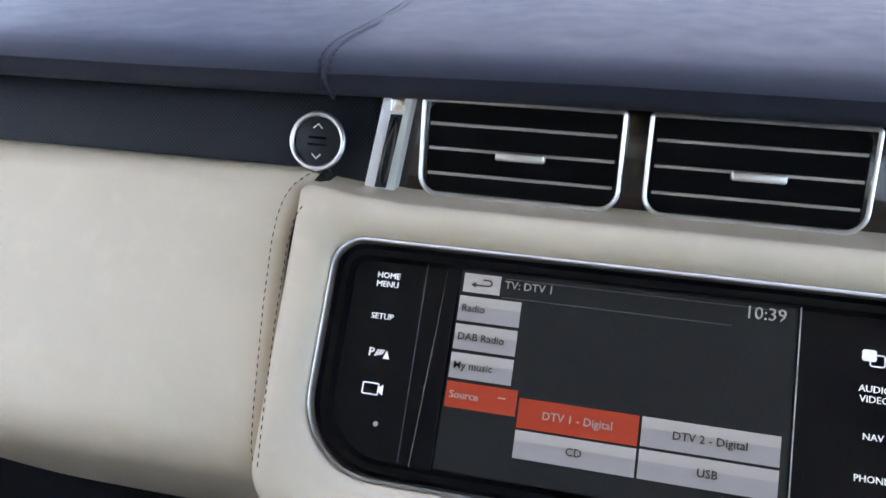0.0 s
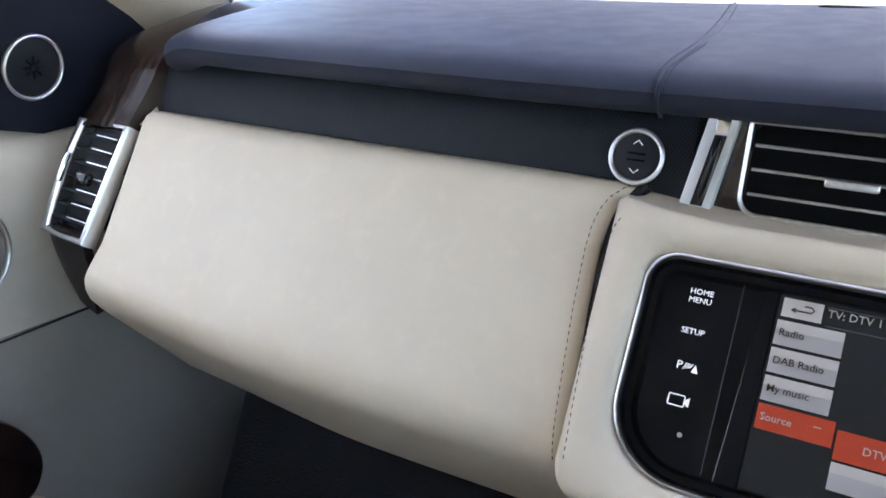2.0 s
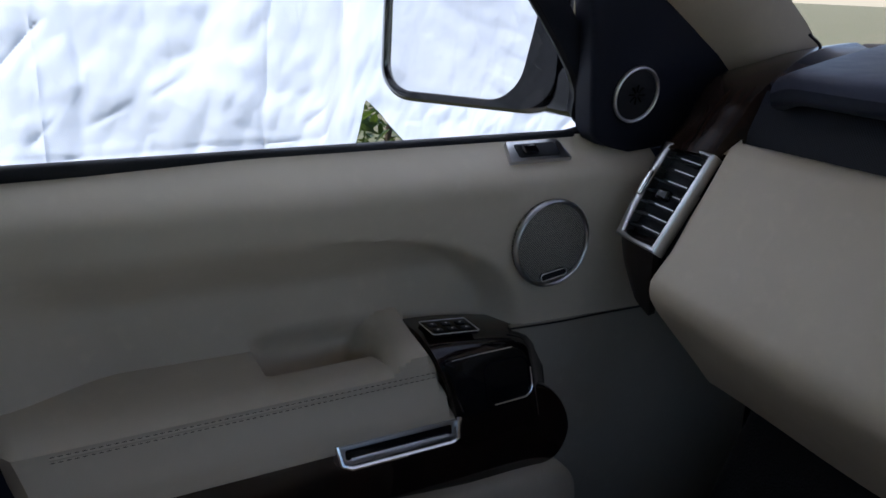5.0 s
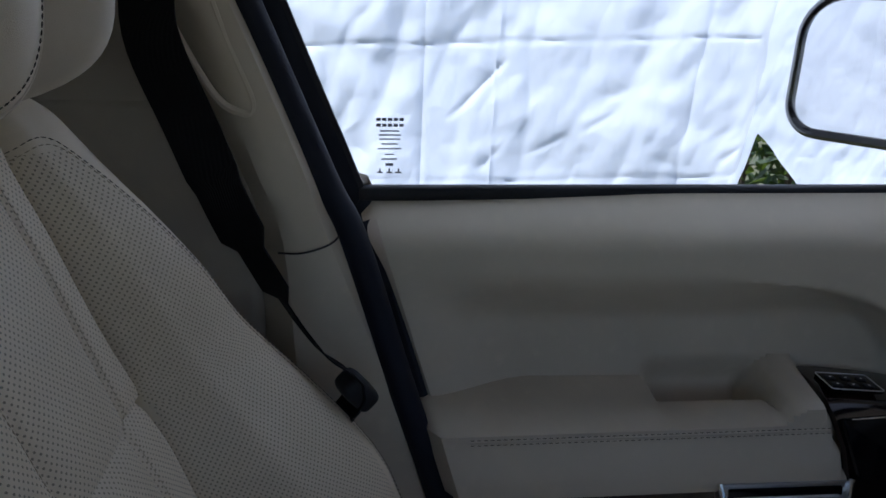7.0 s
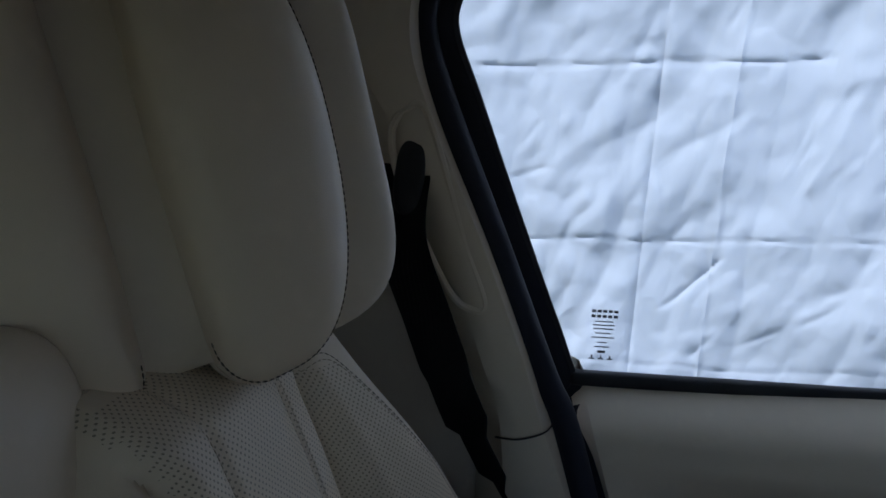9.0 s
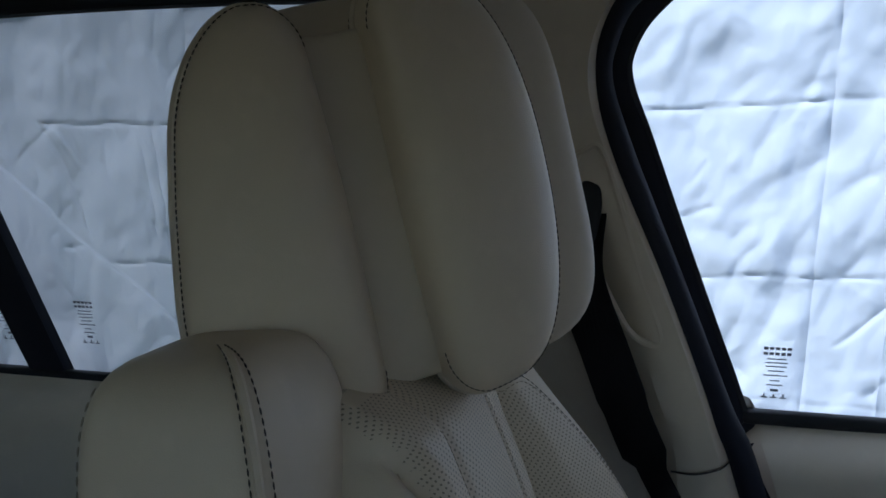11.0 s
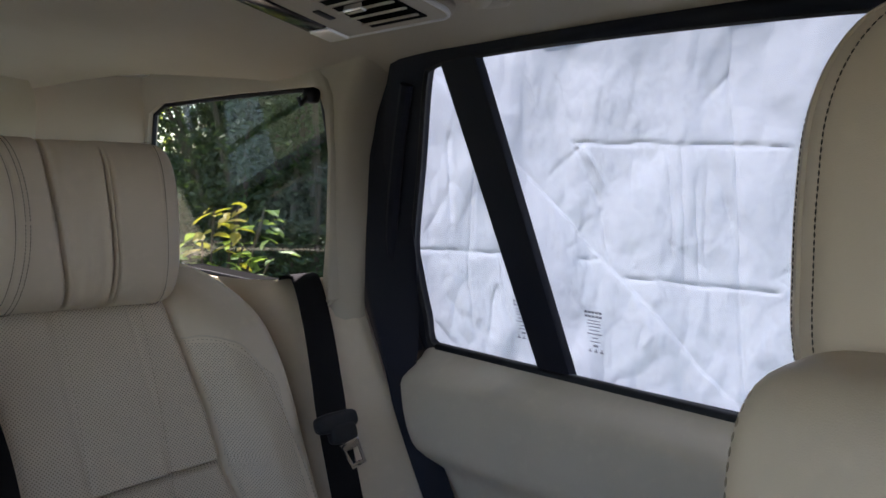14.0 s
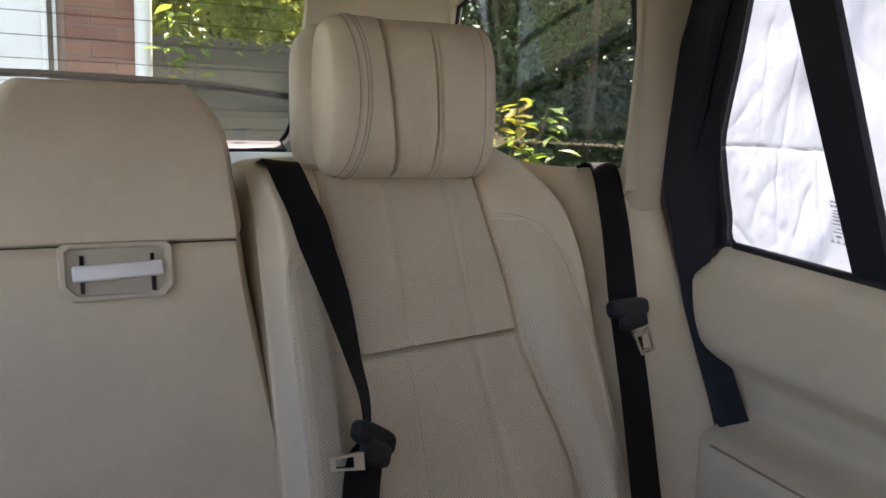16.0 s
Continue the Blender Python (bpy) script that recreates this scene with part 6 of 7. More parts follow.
# ---- roof fittings ----
lampu = thing("roof_lamp_unit", (-0.55, -0.95, 1.17), "beige roof unit with reading lamp and air vent", "ceiling lamp")
LM = frame_matrix((-0.528, -0.965, 1.184), (0, 1, 0.03), (1, 0, 0.20))
lu = part("housing", rbox((0, 0, 0), (0.215, 0.155, 0.020), 0.009), headlining, lampu, "beige moulded housing")
lu.data.transform(LM)
lens = part("lamp_lens", rbox((0, 0, 0), (0.036, 0.034, 0.006), 0.002), satin, lampu, "clear lamp lens")
lens.data.transform(LM @ pose(-0.085, -0.055, 0.0105))
part("lamp_strip", rbox((0, 0, 0), (0.036, 0.110, 0.006), 0.002), gloss_black, lampu, "smoked dark lamp strip").data.transform(LM @ pose(-0.085, 0.018, 0.0095))
part("pale_rim", tube([LM @ Vector((a, b, 0.007)) for a, b in rounded(0.212, 0.152, 0.02)], 0.003, 6, closed=True), white_vinyl, lampu, "pale rim")
part("push_slot", rbox((0, 0, 0), (0.012, 0.026, 0.004), 0.0015), black_plastic, lampu).data.transform(LM @ pose(-0.038, -0.01, 0.0095))
for k in range(6):
    part("vent_blade", rbox((0, 0, 0), (0.084, 0.0100, 0.003), 0.001), headlining, lampu).data.transform(LM @ pose(0.035, -0.045 + k * 0.018, 0.0135, 28, 0, 0))
part("vent_well", rbox((0, 0, 0), (0.090, 0.118, 0.004), 0.001), vent_dark, lampu).data.transform(LM @ pose(0.035, 0, 0.0095))
part("vent_slider", rbox((0, 0, 0), (0.030, 0.010, 0.008), 0.002), chrome, lampu, "satin slider").data.transform(LM @ pose(0.03, 0.0, 0.017))

grab = thing("grab_handle", (-0.60, -0.60, 1.16), "beige grab handle folded against the roof", "grab handle")
part("grip", tube(smooth_line([(-0.590, -0.815, 1.178), (-0.575, -0.80, 1.172), (-0.545, -0.76, 1.176), (-0.54, -0.70, 1.178), (-0.545, -0.66, 1.178), (-0.575, -0.63, 1.174), (-0.590, -0.62, 1.178)], 6), 0.011, 10), headlining, grab, "beige plastic grip")
for yy in (-0.812, -0.625):
    part("mount", rbox((-0.595, yy, 1.178), (0.045, 0.035, 0.018), 0.006), headlining, grab)

# ---- outside: mirror, sheet, hedge, house ----
mir = thing("wing_mirror", (-0.98, 0.62, 0.76), "dark exterior wing mirror with chrome-framed glass", "car mirror")
MM = frame_matrix((-0.985, 0.570, 0.858), (0.83, 0.56, 0), (0, 0.05, 1)) 
mo = rounded(0.255, 0.185, [0.045, 0.05, 0.04, 0.06], 8)
mo_in = [(a * 0.80 - 0.018 + (0.16 * b if a > 0 else 0.0), b * 0.86) for a, b in mo]
rows = [[MM @ Vector((a, b, -0.006)) for a, b in mo_in], [MM @ Vector((a * 1.01, b * 1.01, 0.001)) for a, b in mo_in]]
for s, d in ((0.95, 0.006), (1.0, 0.0), (1.03, -0.02), (0.98, -0.06), (0.80, -0.10), (0.45, -0.125), (0.05, -0.13)):
    rows.append([MM @ Vector((a * s, b * s, d)) for a, b in mo])
part("housing", grid(rows, wrap_v=True, cap=False), gloss_black, mir, "gloss dark mirror housing")
mirror_mat = Mat("mirror_glass", (0.92, 0.93, 0.95), 0.01, 1.0).m
part("mirror_glass", plate([(a * 1.01, b * 1.01) for a, b in mo_in], 0.004, MM @ Matrix.Translation((0, 0, -0.004)), 0), mirror_mat, mir, "silvered mirror glass", smooth=False)
part("mirror_foot", rbox((-0.875, 0.665, 0.80), (0.12, 0.06, 0.07), 0.02, rot=(0, 0, 10)), gloss_black, mir, "dark mirror foot")

sheet_k = Mat("white_cotton_sheet", (0.80, 0.81, 0.84), 0.9)
sheet_k.bump(sheet_k.noise(30, 5), 0.5, 0.006)
sheet_k.bump(sheet_k.math("ABSOLUTE", sheet_k.math("SUBTRACT", sheet_k.noise(11, 1.5), 0.5)), 0.28, 0.018)
sheet_k.bump(sheet_k.math("ABSOLUTE", sheet_k.math("SUBTRACT", sheet_k.noise(26, 1), 0.5)), 0.22, 0.008)
_p = sheet_k.node("ShaderNodeMapping")
_p.inputs["Scale"].default_value, _p.inputs["Rotation"].default_value = (1.0, 1.0, 0.5), (radians(17), 0, 0)
sheet_k.t.links.new(sheet_k.co, _p.inputs["Vector"])
for _s, _a, _d in ((13.0, 0.34, 0.022), (31.0, 0.30, 0.010)):
    _n = sheet_k.node("ShaderNodeTexNoise")
    _n.inputs["Scale"].default_value, _n.inputs["Detail"].default_value = _s * 0.7, 2.0
    sheet_k.t.links.new(_p.outputs[0], _n.inputs["Vector"])
    _m = sheet_k.node("ShaderNodeVectorMath", operation="MULTIPLY_ADD")
    _m.inputs[1].default_value = (0.9 / _s,) * 3
    sheet_k.t.links.new(_n.outputs["Color"], _m.inputs[0])
    sheet_k.t.links.new(_p.outputs[0], _m.inputs[2])
    _f = sheet_k.node("ShaderNodeTexVoronoi", feature="F1")
    _f.inputs["Scale"].default_value = _s
    sheet_k.t.links.new(_m.outputs[0], _f.inputs["Vector"])
    sheet_k.bump(_f.outputs["Distance"], _a, _d)
sheet_k.bump(sheet_k.noise(900, 2), 0.25, 0.0006)
sheet_m = sheet_k.m
_t = sheet_m.node_tree
_tr, _mx = _t.nodes.new("ShaderNodeBsdfTranslucent"), _t.nodes.new("ShaderNodeMixShader")
_tr.inputs[0].default_value = (0.71, 0.78, 0.92, 1)
_mx.inputs[0].default_value = 0.60
_t.links.new(sheet_k.b.outputs[0], _mx.inputs[1])
_t.links.new(sheet_k.b.inputs["Normal"].links[0].from_socket, _tr.inputs["Normal"])
_t.links.new(_tr.outputs[0], _mx.inputs[2])
_t.links.new(_mx.outputs[0], _t.nodes["Material Output"].inputs[0])
# copy that passes less light, to dim the rear window and windscreen
sheet_dim = sheet_m.copy()
sheet_dim.name = "heavy_cotton_sheet"
sheet_dim.node_tree.nodes[_mx.name].inputs[0].default_value = 0.17


# creases: (y, up the pane) from and to, width, depth
FOLDS = [(-0.004, -0.10, -0.004, 0.42, 0.0022, 0.0052), (0.066, -0.10, 0.062, 0.42, 0.0020, -0.0046), (0.257, -0.05, 0.268, 0.30, 0.0030, 0.0050), (0.43, -0.02, 0.41, 0.40, 0.003, -0.004),
         (-0.16, 0.132, 0.34, 0.150, 0.0016, 0.0030), (-0.17, 0.298, 0.14, 0.313, 0.0018, 0.0044), (-0.20, -0.004, 0.42, 0.006, 0.0018, 0.0026), (0.016, 0.062, 0.076, 0.125, 0.0030, 0.0062),
         (0.052, 0.010, 0.078, 0.040, 0.0026, 0.0042), (-0.135, 0.192, -0.096, 0.209, 0.0024, 0.0046), (-0.125, 0.224, -0.104, 0.254, 0.0026, 0.0050), (0.15, 0.05, 0.19, 0.075, 0.003, 0.004), (0.10, 0.03, 0.14, 0.05, 0.0026, 0.004),
         (0.20, 0.19, 0.25, 0.27, 0.003, 0.0045), (0.045, 0.33, 0.075, 0.41, 0.003, 0.005), (0.12, 0.20, 0.135, 0.25, 0.0025, 0.0035), (0.33, 0.10, 0.36, 0.17, 0.0026, -0.004), (0.30, 0.02, 0.37, 0.06, 0.003, 0.004),
         (-0.690, 0.118, -0.686, 0.295, 0.0018, 0.0036), (-0.624, -0.03, -0.622, 0.42, 0.0018, 0.0036), (-0.832, 0.292, -0.565, 0.286, 0.0018, 0.0044), (-0.775, 0.124, -0.575, 0.130, 0.0018, 0.0044),
         (-1.16, 0.126, -0.95, 0.137, 0.0018, 0.0046), (-0.845, 0.140, -0.800, 0.146, 0.0018, 0.0036), (-0.830, 0.296, -0.795, 0.215, 0.0030, 0.0040), (-0.815, 0.285, -0.785, 0.235, 0.0026, -0.0030), (-0.702, 0.285, -0.706, 0.150, 0.0026, 0.0030),
         (-0.655, 0.28, -0.665, 0.14, 0.0028, 0.0030), (-0.68, 0.155, -0.715, 0.18, 0.0022, 0.0026), (-0.765, 0.02, -0.755, 0.07, 0.0030, 0.0040), (-1.01, 0.0, -0.985, 0.09, 0.004, 0.005), (-1.03, 0.12, -1.0, 0.33, 0.005, 0.005),
         (-0.66, 0.33, -0.62, 0.36, 0.0022, 0.0030), (-0.53, 0.30, -0.50, 0.36, 0.0026, 0.003), (-0.46, 0.05, -0.43, 0.33, 0.003, 0.004), (-0.88, 0.33, -0.90, 0.38, 0.0030, 0.003), (-0.94, 0.03, -0.93, 0.11, 0.004, 0.004)]
FOLDS += [(-0.6703, 0.2525, -0.6709, 0.1282, 0.0020, 0.0032), (-0.7939, 0.2136, -0.791, 0.1407, 0.0022, 0.0030), (-0.8032, 0.296, -0.8722, 0.2468, 0.0022, 0.0030), (-0.6414, 0.25, -0.6295, 0.1947, 0.0022, 0.0030),
          (-1.0453, 0.3118, -1.0717, 0.1427, 0.0030, 0.0040), (-1.037, 0.137, -1.043, 0.0076, 0.0030, 0.0034), (-0.9728, 0.2439, -0.9598, 0.1588, 0.0030, 0.0036), (-1.127, 0.0147, -1.0779, -0.0243, 0.0030, 0.0036), (-0.9775, 0.1455, -0.9699, 0.0259, 0.0026, 0.0030)]
rng = random.Random(31)
for k in range(150):
    a = rng.choice((0.3, 0.8, 1.1, 1.4, 1.8, 2.4)) + rng.gauss(0, 0.2)
    cy, cv, ln = rng.uniform(-1.15, 0.75), rng.uniform(-0.06, 0.42), rng.uniform(0.008, 0.035)
    FOLDS.append((cy - ln * math.cos(a), cv - ln * math.sin(a), cy + ln * math.cos(a), cv + ln * math.sin(a), rng.uniform(0.0018, 0.0036), rng.choice((-1, 1)) * rng.uniform(0.0010, 0.0026)))
FOLDS = [(a, b, (c - a) / math.hypot(c - a, d - b), (d - b) / math.hypot(c - a, d - b), math.hypot(c - a, d - b), w * (1.0 if a > -0.4 else 1.3), h * (1.0 if a > -0.4 else 1.25)) for a, b, c, d, w, h in FOLDS]
FOLD_BINS = {}
for f in FOLDS:
    ys, vs = sorted((f[0], f[0] + f[2] * f[4])), sorted((f[1], f[1] + f[3] * f[4]))
    for p in range(math.floor((ys[0] - 0.03) / 0.05), math.floor((ys[1] + 0.03) / 0.05) + 1):
        for q in range(math.floor((vs[0] - 0.03) / 0.05), math.floor((vs[1] + 0.03) / 0.05) + 1):
            FOLD_BINS.setdefault((p, q), []).append(f)


def sheet_fold(y, z):
    """Relief of a crumpled cotton sheet: pressed lines, short creases, soft slanting drapes."""
    v = (z - SILL) / 0.972
    calm = 1.0 if y > -0.3 else 0.72
    d = 0.012 * noise.noise(Vector((y * 3.2 + z * 1.1, z * 1.3, 2)))
    p, q = 0.30 * y + 0.95 * z, 0.95 * y - 0.30 * z          # along and across the slanting drapes
    warp = 0.020 * noise.noise(Vector((y * 10, z * 10, 14)))
    few = max(0.0, noise.noise(Vector((y * 6, z * 6, 21))) + 0.25)
    d += calm * (0.017 * noise.noise(Vector((p * 5, q * 12, 3))) + 0.010 * (0.35 - abs(noise.noise(Vector((p * 8, (q + warp) * 17, 8))))))
    d += calm * (0.0045 * noise.noise(Vector((p * 15, (q + warp) * 24, 6))) + 0.0020 * (0.3 - abs(noise.noise(Vector(((p + warp) * 13, (q - warp) * 44, 28))))) + few * 0.0085 * (0.3 - abs(noise.noise(Vector(((p + warp) * 21, (q - warp) * 31, 18))))) + 0.0018 * noise.noise(Vector((p * 40, q * 70, 4))))
    for a, b, ux, uv, ln, w, h in FOLD_BINS.get((math.floor(y / 0.05), math.floor(v / 0.05)), ()):
        wob = 0.0022 * noise.noise(Vector((y * 22 + a * 9, v * 22, 1)))
        along, off = (y - a) * ux + (v - b) * uv, -(y - a) * uv + (v - b) * ux + wob
        if -0.004 < along < ln + 0.004:
            end = sstep(-0.004, 0.014, along) * sstep(ln + 0.004, ln - 0.014, along)
            d += h * end * math.exp(-abs(off) / w) * (0.75 + 0.5 * noise.noise(Vector((along * 30, a * 40, 2))))
    return d * sstep(1.185, 1.12, z)


def sheet_low(y):
    """Lower hem, with a slit beside the mirror."""
    v = 0.748 - 7.0 * (0.522 - y) if y < 0.522 else 0.748 - 0.95 * (y - 0.522)
    return max(0.36, v)


NYS, NZS = 560, 300
rows = []
for i in range(NYS + 1):
    y = lerp(-0.335, 1.0, i / NYS)
    lo = sheet_low(y)
    row = []
    for j in range(NZS + 1):
        s = j / NZS
        z = lerp(lo, 1.20, s)
        bulge = 0.34 * sstep(0.30, 0.50, y) * sstep(1.17, 0.95, z)
        x = -0.815 + (z - SILL) * 0.243 - 0.045 - bulge + min(0.030, sheet_fold(y, z))
        row.append(Vector((x - 0.06 * max(0, 0.62 - z), y, z)))
    for k in range(1, 13):
        row.append(Vector((row[NZS].x + 0.03 * k, y, 1.20 + 0.075 * math.sin(k / 12 * 1.57) + 0.003 * noise.noise(Vector((y * 8, k, 1))))))
    rows.append(row)
tagged(part("bed_sheet", grid(rows), sheet_m), "creased white bed sheet draped over the car's side windows", "bed sheet")
rows = []
for i in range(401):
    y = lerp(-1.195, -0.325, i / 400)
    row = []
    for j in range(301):
        z = lerp(0.45, 1.20, j / 300)
        over = (z - SILL) / 0.972 - (0.27 - 0.965 * (y + 0.932)) + 0.006 * noise.noise(Vector((y * 14, z * 9, 12)))
        step = 0.0050 * sstep(-0.004, 0.006, over) + 0.0030 * math.exp(-abs(over) / 0.006)
        row.append(Vector((-0.815 + (z - SILL) * 0.243 - 0.048 - 0.05 * max(0, 0.7 - z) + min(0.030, sheet_fold(y, z) + step), y, z)))
    for k in range(1, 13):
        row.append(Vector((row[300].x + 0.03 * k, y, 1.20 + 0.075 * math.sin(k / 12 * 1.57))))
    rows.append(row)
tagged(part("bed_sheet", grid(rows), sheet_dim), "creased white bed sheet, made dimmer, over the rear side window", "bed sheet")
rows = []
for i in range(121):
    x = lerp(-0.80, 0.80, i / 120)
    rows.append([Vector((x, lerp(1.28, 0.40, s), lerp(0.86, 1.20, s ** 0.9) + 0.05 * math.sin(s * 3.1) + 0.8 * sheet_fold(x * 0.7, 0.6 + 0.6 * s))) for s in [j / 90 for j in range(91)]])
tagged(part("bed_sheet", grid(rows), sheet_dim), "creased white bed sheet spread over the windscreen", "bed sheet")

grass_k = Mat("garden_ground", (0.075, 0.085, 0.040), 0.95)
grass_k.tint(grass_k.ramp(grass_k.noise(3, 5), 0.4, 0.7), (0.13, 0.11, 0.07), 0.8)
grass_k.bump(grass_k.noise(40, 4), 0.8, 0.03)
ground = part("ground", rbox((0, 0, -0.55), (400, 400, 0.1), 0), grass_k.m)
tagged(ground, "rough garden ground around the car", "ground", kind="structure")

# unseen pale slab, added as a reflector that throws daylight into the cabin
slab_k = Mat("pale_slab", (0.31, 0.295, 0.265), 0.9)
slab_k.tint(slab_k.ramp(slab_k.noise(2, 5), 0.4, 0.7), (0.24, 0.225, 0.20), 0.8)
slab_k.bump(slab_k.noise(60, 4), 0.5, 0.01)
slab = part("pavement", rbox((2.2, -0.3, -0.497), (7.2, 9.0, 0.03), 0.004), slab_k.m)
tagged(slab, "pale slab added round the car to bounce light into the cabin", "driveway", kind="structure")

# leaf tone set dark, with the hedge's shade in the colour
leaf_k = Mat("hedge_leaf", (0.030, 0.060, 0.016), 0.45)
info = leaf_k.node("ShaderNodeNewGeometry")
leaf_k.tint(leaf_k.ramp(info.outputs["Random Per Island"], 0.5, 1.0), (0.085, 0.125, 0.03), 0.9)
leaf_k.tint(leaf_k.ramp(info.outputs["Random Per Island"], 0.0, 0.25), (0.02, 0.045, 0.014), 0.9)


def see_through(k, color, amount=0.4):
    """Lets part of the light pass through thin leaves."""
    t = k.m.node_tree
    tr, mx = t.nodes.new("ShaderNodeBsdfTranslucent"), t.nodes.new("ShaderNodeMixShader")
    tr.inputs[0].default_value = (*color, 1)
    mx.inputs[0].default_value = amount
    t.links.new(k.b.outputs[0], mx.inputs[1])
    t.links.new(tr.outputs[0], mx.inputs[2])
    t.links.new(mx.outputs[0], t.nodes["Material Output"].inputs[0])


see_through(leaf_k, (0.10, 0.16, 0.02), 0.3)
bark = Mat("bark", (0.09, 0.065, 0.045), 0.9)
bark.bump(bark.noise(50, 5), 0.8, 0.01)
bark = bark.m


def leaves(count, place, size, rng):
    verts, faces = [], []
    for _ in range(count):
        c = place(rng)
        d = Vector((rng.gauss(0, 1), rng.gauss(0, 1), rng.gauss(0, 0.7))).normalized()
        s = d.orthogonal().normalized()
        s = Matrix.Rotation(rng.uniform(0, 6.28), 3, d) @ s
        w = size * rng.uniform(0.6, 1.4)
        i = len(verts)
        nrm = d.cross(s)
        verts += [c - d * w, c - d * w * 0.35 + s * w * 0.42 + nrm * w * 0.12, c + d * w * 0.30 + s * w * 0.36 + nrm * w * 0.10, c + d * w - nrm * w * 0.1, c + d * w * 0.30 - s * w * 0.36 + nrm * w * 0.10, c - d * w * 0.35 - s * w * 0.42 + nrm * w * 0.12]
        faces += [(i, i + 1, i + 2, i + 3), (i, i + 3, i + 4, i + 5)]
    return verts, faces


def shrub(name, centre, size, count, leaf, label, mat, seed, clumps=26, spread=0.16, root=(0, 0)):
    rng = random.Random(seed)
    t = thing(name, (centre[0], centre[1], -0.5), label, "shrub")
    hubs = [Vector((centre[0] + rng.uniform(-1, 1) * size[0], centre[1] + rng.uniform(-1, 1) * size[1], centre[2] + rng.uniform(-1, 1) * size[2])) for _ in range(clumps)]
    def place(r):
        h = r.choice(hubs)
        return h + Vector((r.gauss(0, spread), r.gauss(0, spread), r.gauss(0, 0.94 * spread)))
    v, f = leaves(count, place, leaf, rng)
    me = bpy.data.meshes.new("crown")
    me.from_pydata(v, [], f)
    me.materials.append(mat)
    cr = new("crown", me)
    cr.parent, cr.matrix_parent_inverse = t, base_matrix(t).inverted()
    base = Vector((centre[0] + root[0], centre[1] + root[1], -0.5 if root == (0, 0) else centre[2] + 0.9))
    limbs = [tube(smooth_line([base, base.lerp(h, 0.45) + Vector((rng.uniform(-0.1, 0.1), rng.uniform(-0.1, 0.1), 0.15)), h], 4), 0.012, 5) for h in hubs[:9]]
    part("branches", join(*limbs), bark, t, "thin brown branches")
    return t


# sunlight put into the colour: brighter, more see-through leaves
sunny_k = Mat("sunlit_leaf", (0.10, 0.15, 0.03), 0.5)
si = sunny_k.node("ShaderNodeNewGeometry")
sunny_k.tint(sunny_k.ramp(si.outputs["Random Per Island"], 0.4, 1.0), (0.20, 0.22, 0.05), 0.9)
see_through(sunny_k, (0.55, 0.58, 0.12), 0.6)
for k in range(6):
    shrub("hedge_shrub", (-2.9 - 0.3 * (k % 3) + 0.28 * k * 0.9, -2.2 - 0.62 * k * 0.55, 1.2 + 0.1 * (k % 2)), (0.55, 0.55, 1.35), 20000, 0.0155, "dense dark green hedge shrub behind the car", leaf_k.m, 20 + k, 46)
for k in range(5):
    shrub("hedge_shrub", (-3.75 + 0.30 * k, -2.75 - 0.36 * k, 1.15), (0.55, 0.55, 1.30), 8000, 0.036, "dense dark green hedge shrub behind the first row", leaf_k.m, 40 + k, 46)
gold_k = Mat("young_leaf", (0.42, 0.30, 0.04), 0.5)
gi = gold_k.node("ShaderNodeNewGeometry")
gold_k.tint(gold_k.ramp(gi.outputs["Random Per Island"], 0.55, 0.8), (0.30, 0.30, 0.04), 0.9)
see_through(gold_k, (0.45, 0.42, 0.04), 0.5)


def sprigs(name, label, category, tips, base, leaf, seed):
    """A small plant of thin stems, each with broad leaves near its tip; the upper stems carry yellow ones."""
    rng = random.Random(seed)
    t = thing(name, base, label, category)
    heaps = {"yellow": ([], []), "green": ([], [])}
    for tip, tone in tips:
        tip, start = Vector(tip), Vector(base)
        bend = start.lerp(tip, 0.6) + Vector((0.03, 0.02, 0.03))
        line = smooth_line([start, bend, tip], 8)
        part("stem", tube(line, 0.003, 5), bark, t, "thin brown stem")
        verts, faces = heaps[tone]
        for k in range(9):
            c = line[-1 - (k * 3) // 4] + Vector((rng.gauss(0, 0.012), rng.gauss(0, 0.02), rng.gauss(0, 0.008)))
            turn = rng.uniform(0, 6.28)
            d = Vector((math.cos(turn), math.sin(turn), rng.uniform(-0.55, 0.15))).normalized()
            s = d.cross(Vector((rng.gauss(0, 0.35), rng.gauss(0, 0.35), 1))).normalized()
            up, w, i = s.cross(d), leaf * rng.uniform(0.65, 1.25), len(verts)
            for a, b, h in ((0, 0, 0), (0.5, 0.38, 0.10), (1.0, 0.46, 0.13), (1.5, 0.28, 0.06), (2.0, 0, -0.2), (1.5, -0.28, 0.06), (1.0, -0.46, 0.13), (0.5, -0.38, 0.10), (1.0, 0, 0.0)):
                verts.append(c + d * w * a + s * w * b + up * w * h)
            faces += [(i, i + 1, i + 2, i + 8), (i + 8, i + 2, i + 3, i + 4), (i + 8, i + 4, i + 5, i + 6), (i, i + 8, i + 6, i + 7)]
    for tone, (verts, faces) in heaps.items():
        if faces:
            me = bpy.data.meshes.new("foliage")
            me.from_pydata(verts, [], faces)
            me.materials.append(gold_k.m if tone == "yellow" else lime_k.m)
            o = new("foliage", me)
            o.parent, o.matrix_parent_inverse = t, base_matrix(t).inverted()
    return t


lime_k = Mat("bright_green_leaf", (0.14, 0.23, 0.05), 0.45)
see_through(lime_k, (0.36, 0.46, 0.07), 0.5)
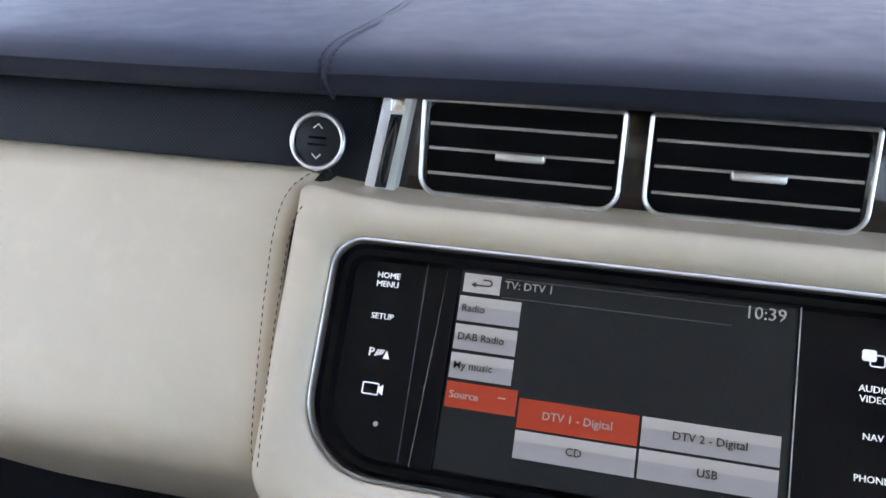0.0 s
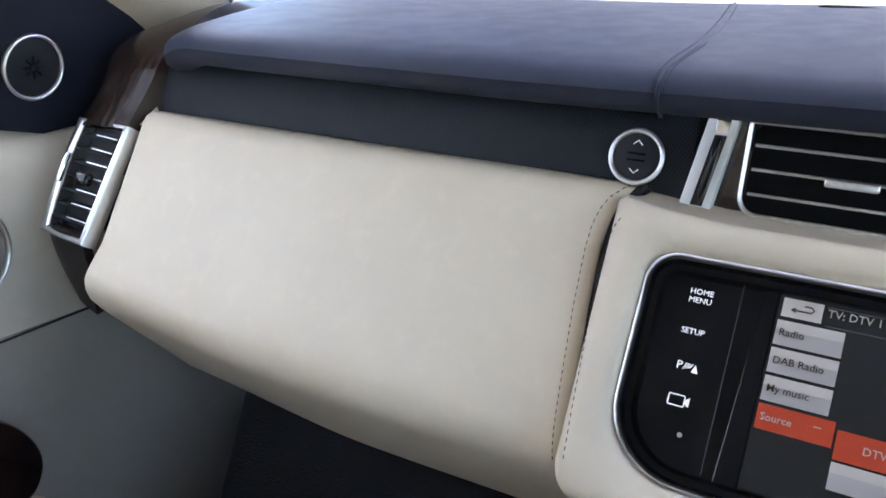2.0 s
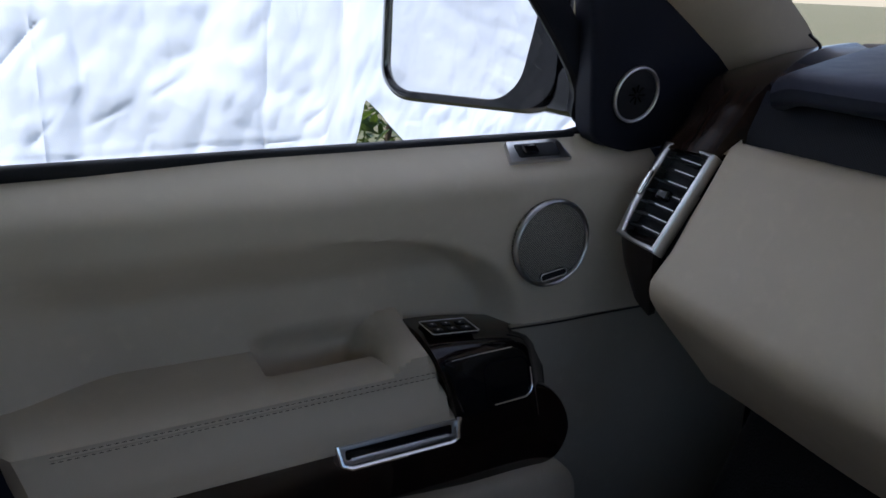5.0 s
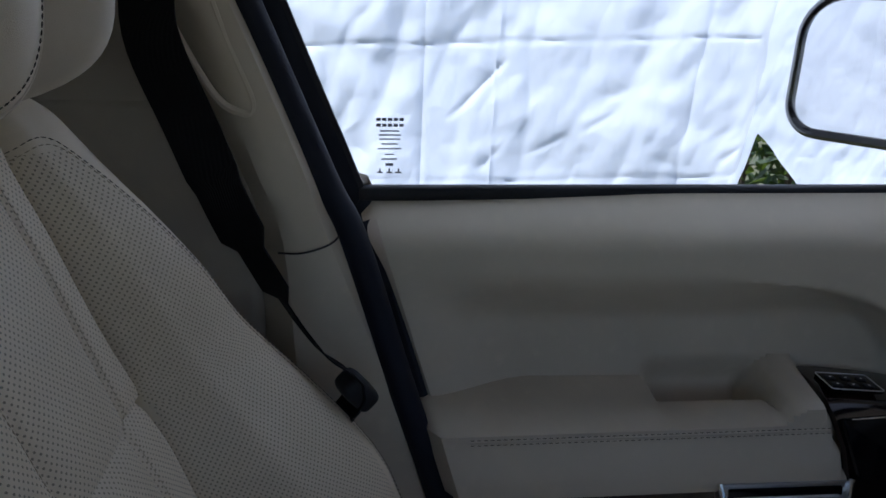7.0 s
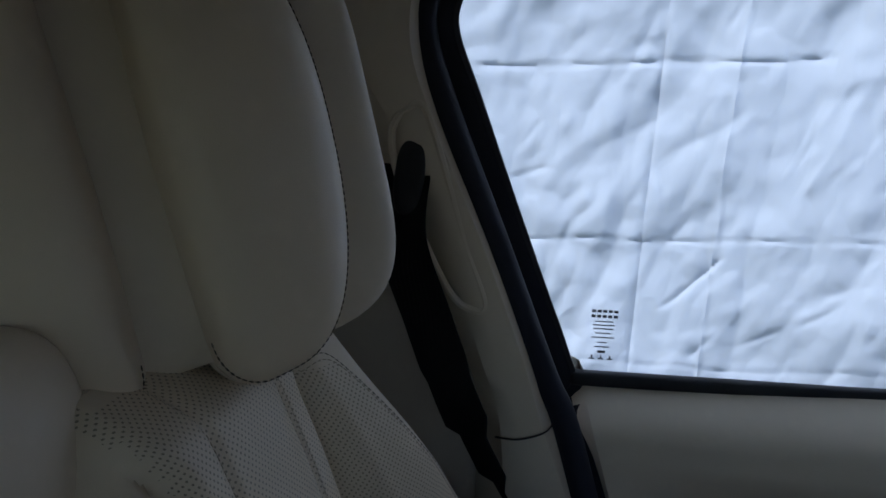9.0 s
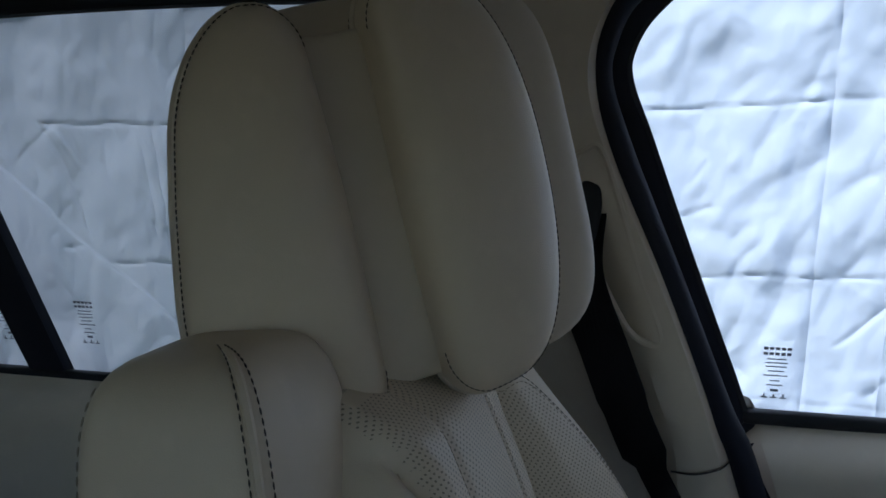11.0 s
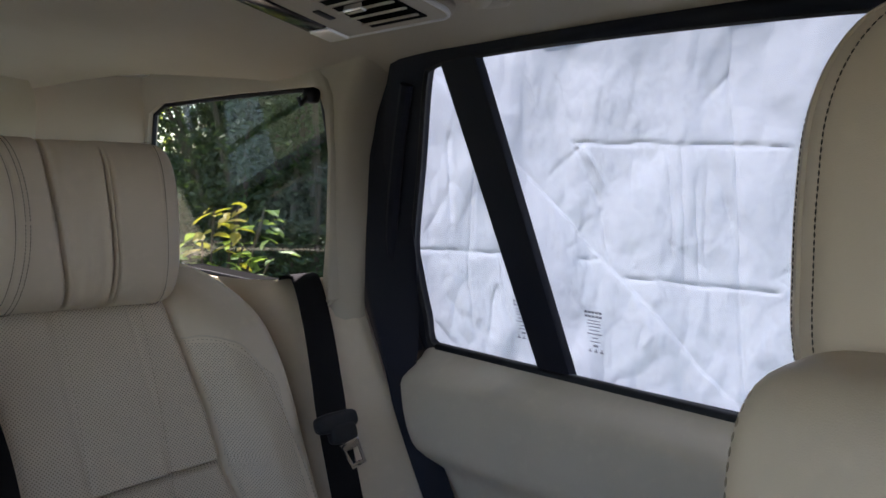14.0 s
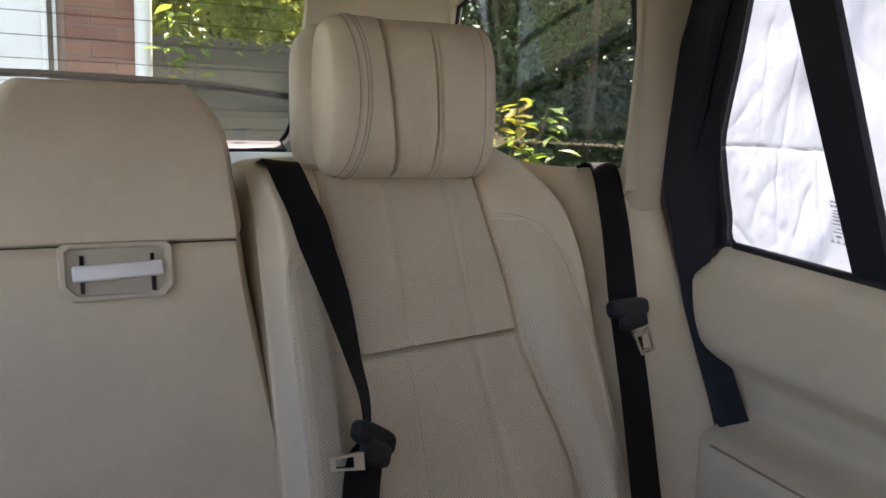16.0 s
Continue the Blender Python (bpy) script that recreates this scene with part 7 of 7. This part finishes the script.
sprigs("young_shrub", "young shrub with yellow and bright green leaves", "shrub",
       [((-0.95, -1.95, 0.895), "yellow"), ((-1.00, -1.93, 0.900), "yellow"), ((-1.03, -1.97, 0.905), "yellow"), ((-1.09, -1.95, 0.900), "green"), ((-1.07, -1.93, 0.870), "green"), ((-0.92, -1.95, 0.835), "green"), ((-0.90, -1.97, 0.790), "green"), ((-1.03, -1.95, 0.810), "green"), ((-1.11, -1.95, 0.775), "green"), ((-0.95, -1.93, 0.765), "green")], (-0.99, -1.97, 0.30), 0.027, 77)
sprigs("garden_shrub", "sunlit pale green shrub by the drainpipe of the house", "shrub",
       [((-0.56, -4.30, 1.16), "green"), ((-0.64, -4.32, 1.12), "green"), ((-0.66, -4.28, 1.20), "green"), ((-0.60, -4.34, 1.24), "green"), ((-0.72, -4.30, 1.10), "green"), ((-0.56, -4.28, 0.92), "yellow")], (-0.62, -4.36, -0.3), 0.050, 78)

shrub("garden_shrub", (-2.45, 1.25, 0.30), (0.35, 0.45, 0.55), 5000, 0.030, "dark leafy shrub beside the car", leaf_k.m, 91, 26)

shrub("garden_shrub", (-1.02, -4.30, 1.31), (0.34, 0.16, 0.15), 5200, 0.020, "sunlit yellow-green branches hanging over the fence", sunny_k.m, 95, 30, 0.055, root=(0.0, -0.95))
shrub("garden_shrub", (-1.30, -5.7, 1.75), (1.0, 0.45, 0.65), 26000, 0.042, "sunlit green garden shrub behind the car", sunny_k.m, 93, 70)

# ---- weathered fence and house behind the car ----
fence_k = Mat("weathered_fence_timber", (0.17, 0.16, 0.125), 0.85)
fi = fence_k.node("ShaderNodeObjectInfo")
fence_k.tint(fi.outputs["Random"], (0.13, 0.12, 0.095), 0.8)
fence_k.bump(fence_k.noise(45, 5), 0.5, 0.004)
fence = thing("fence", (-1.6, -5.0, -0.5), "low weathered timber fence with flat boards beside the house", "fence")
board = bpy.data.meshes.new("board")
bb = rbox((0, 0, 0), (2.30, 0.022, 0.1436), 0.004, 1)
bb.to_mesh(board)
bb.free()
board.materials.append(fence_k.m)
for k in range(11):
    b = new("board", board)
    b.parent, b.matrix_parent_inverse = fence, base_matrix(fence).inverted()
    b.matrix_basis = Matrix.Translation((-1.66, -5.0 + 0.004 * (k % 2), -0.43 + 0.144 * k))
for x in (-0.54, -1.66, -2.78):
    part("post", rbox((x, -5.06, 0.34), (0.09, 0.09, 1.68), 0.008, 2), fence_k.m, fence, "square timber post")
house = thing("house", (0.4, -6.0, -0.5), "red brick house corner with white drainpipe", "house")
brick_k = Mat("red_brick", (0.28, 0.135, 0.088), 0.9)
oi = brick_k.node("ShaderNodeObjectInfo")
brick_k.tint(oi.outputs["Random"], (0.20, 0.085, 0.06), 0.8)
brick_k.bump(brick_k.noise(60, 4), 0.5, 0.004)
mortar = Mat("mortar", (0.27, 0.185, 0.14), 0.95)
mortar.bump(mortar.noise(80, 4), 0.5, 0.003)
wall_h = part("wall", rbox((-0.28, -4.61, 1.0), (0.36, 0.20, 3.0), 0.002), mortar.m, house, "mortar bed of the brick wall")
white_wall = Mat("white_render", (0.74, 0.74, 0.73), 0.85)
white_wall.bump(white_wall.noise(90, 4), 0.3, 0.003)
white_wall.tint(white_wall.ramp(white_wall.noise(3, 4), 0.5, 0.8), (0.62, 0.62, 0.6), 0.5)
part("rendered_wall", rbox((1.42, -4.62, 1.0), (3.0, 0.2, 3.0), 0.01), white_wall.m, house, "white rendered wall")
# brown strip drawn where the corner only holds a narrow shadow
part("corner_gap", rbox((-0.072, -4.465, 1.0), (0.022, 0.012, 3.0), 0.002), bark, house, "dark strip standing in for the shadow gap beside the corner post")
part("drainpipe", tube([(-0.475, -4.46, -0.5), (-0.475, -4.46, 2.5)], 0.04, 12), white_wall.m, house, "white drainpipe")
part("corner_post", rbox((-0.07, -4.50, 1.0), (0.06, 0.06, 3.0), 0.01), white_wall.m, house, "white corner post")
bme = bpy.data.meshes.new("brick")
bb = rbox((0, 0, 0), (0.215, 0.012, 0.065), 0.003, 1)
bb.to_mesh(bme)
bb.free()
bme.materials.append(brick_k.m)
half = bme.copy()
half.transform(Matrix.Diagonal((0.465, 1, 1, 1)))
rng = random.Random(5)
for r in range(26):
    for x, mesh in (((-0.3525, bme), (-0.185, half)) if r % 2 else ((-0.410, half), (-0.2425, bme))):
        b = new("brick", mesh)
        b.parent = wall_h
        b.matrix_parent_inverse = base_matrix(wall_h).inverted()
        b.matrix_basis = Matrix.Translation((x, -4.507 + rng.uniform(-0.002, 0.002), 0.15 + r * 0.075))
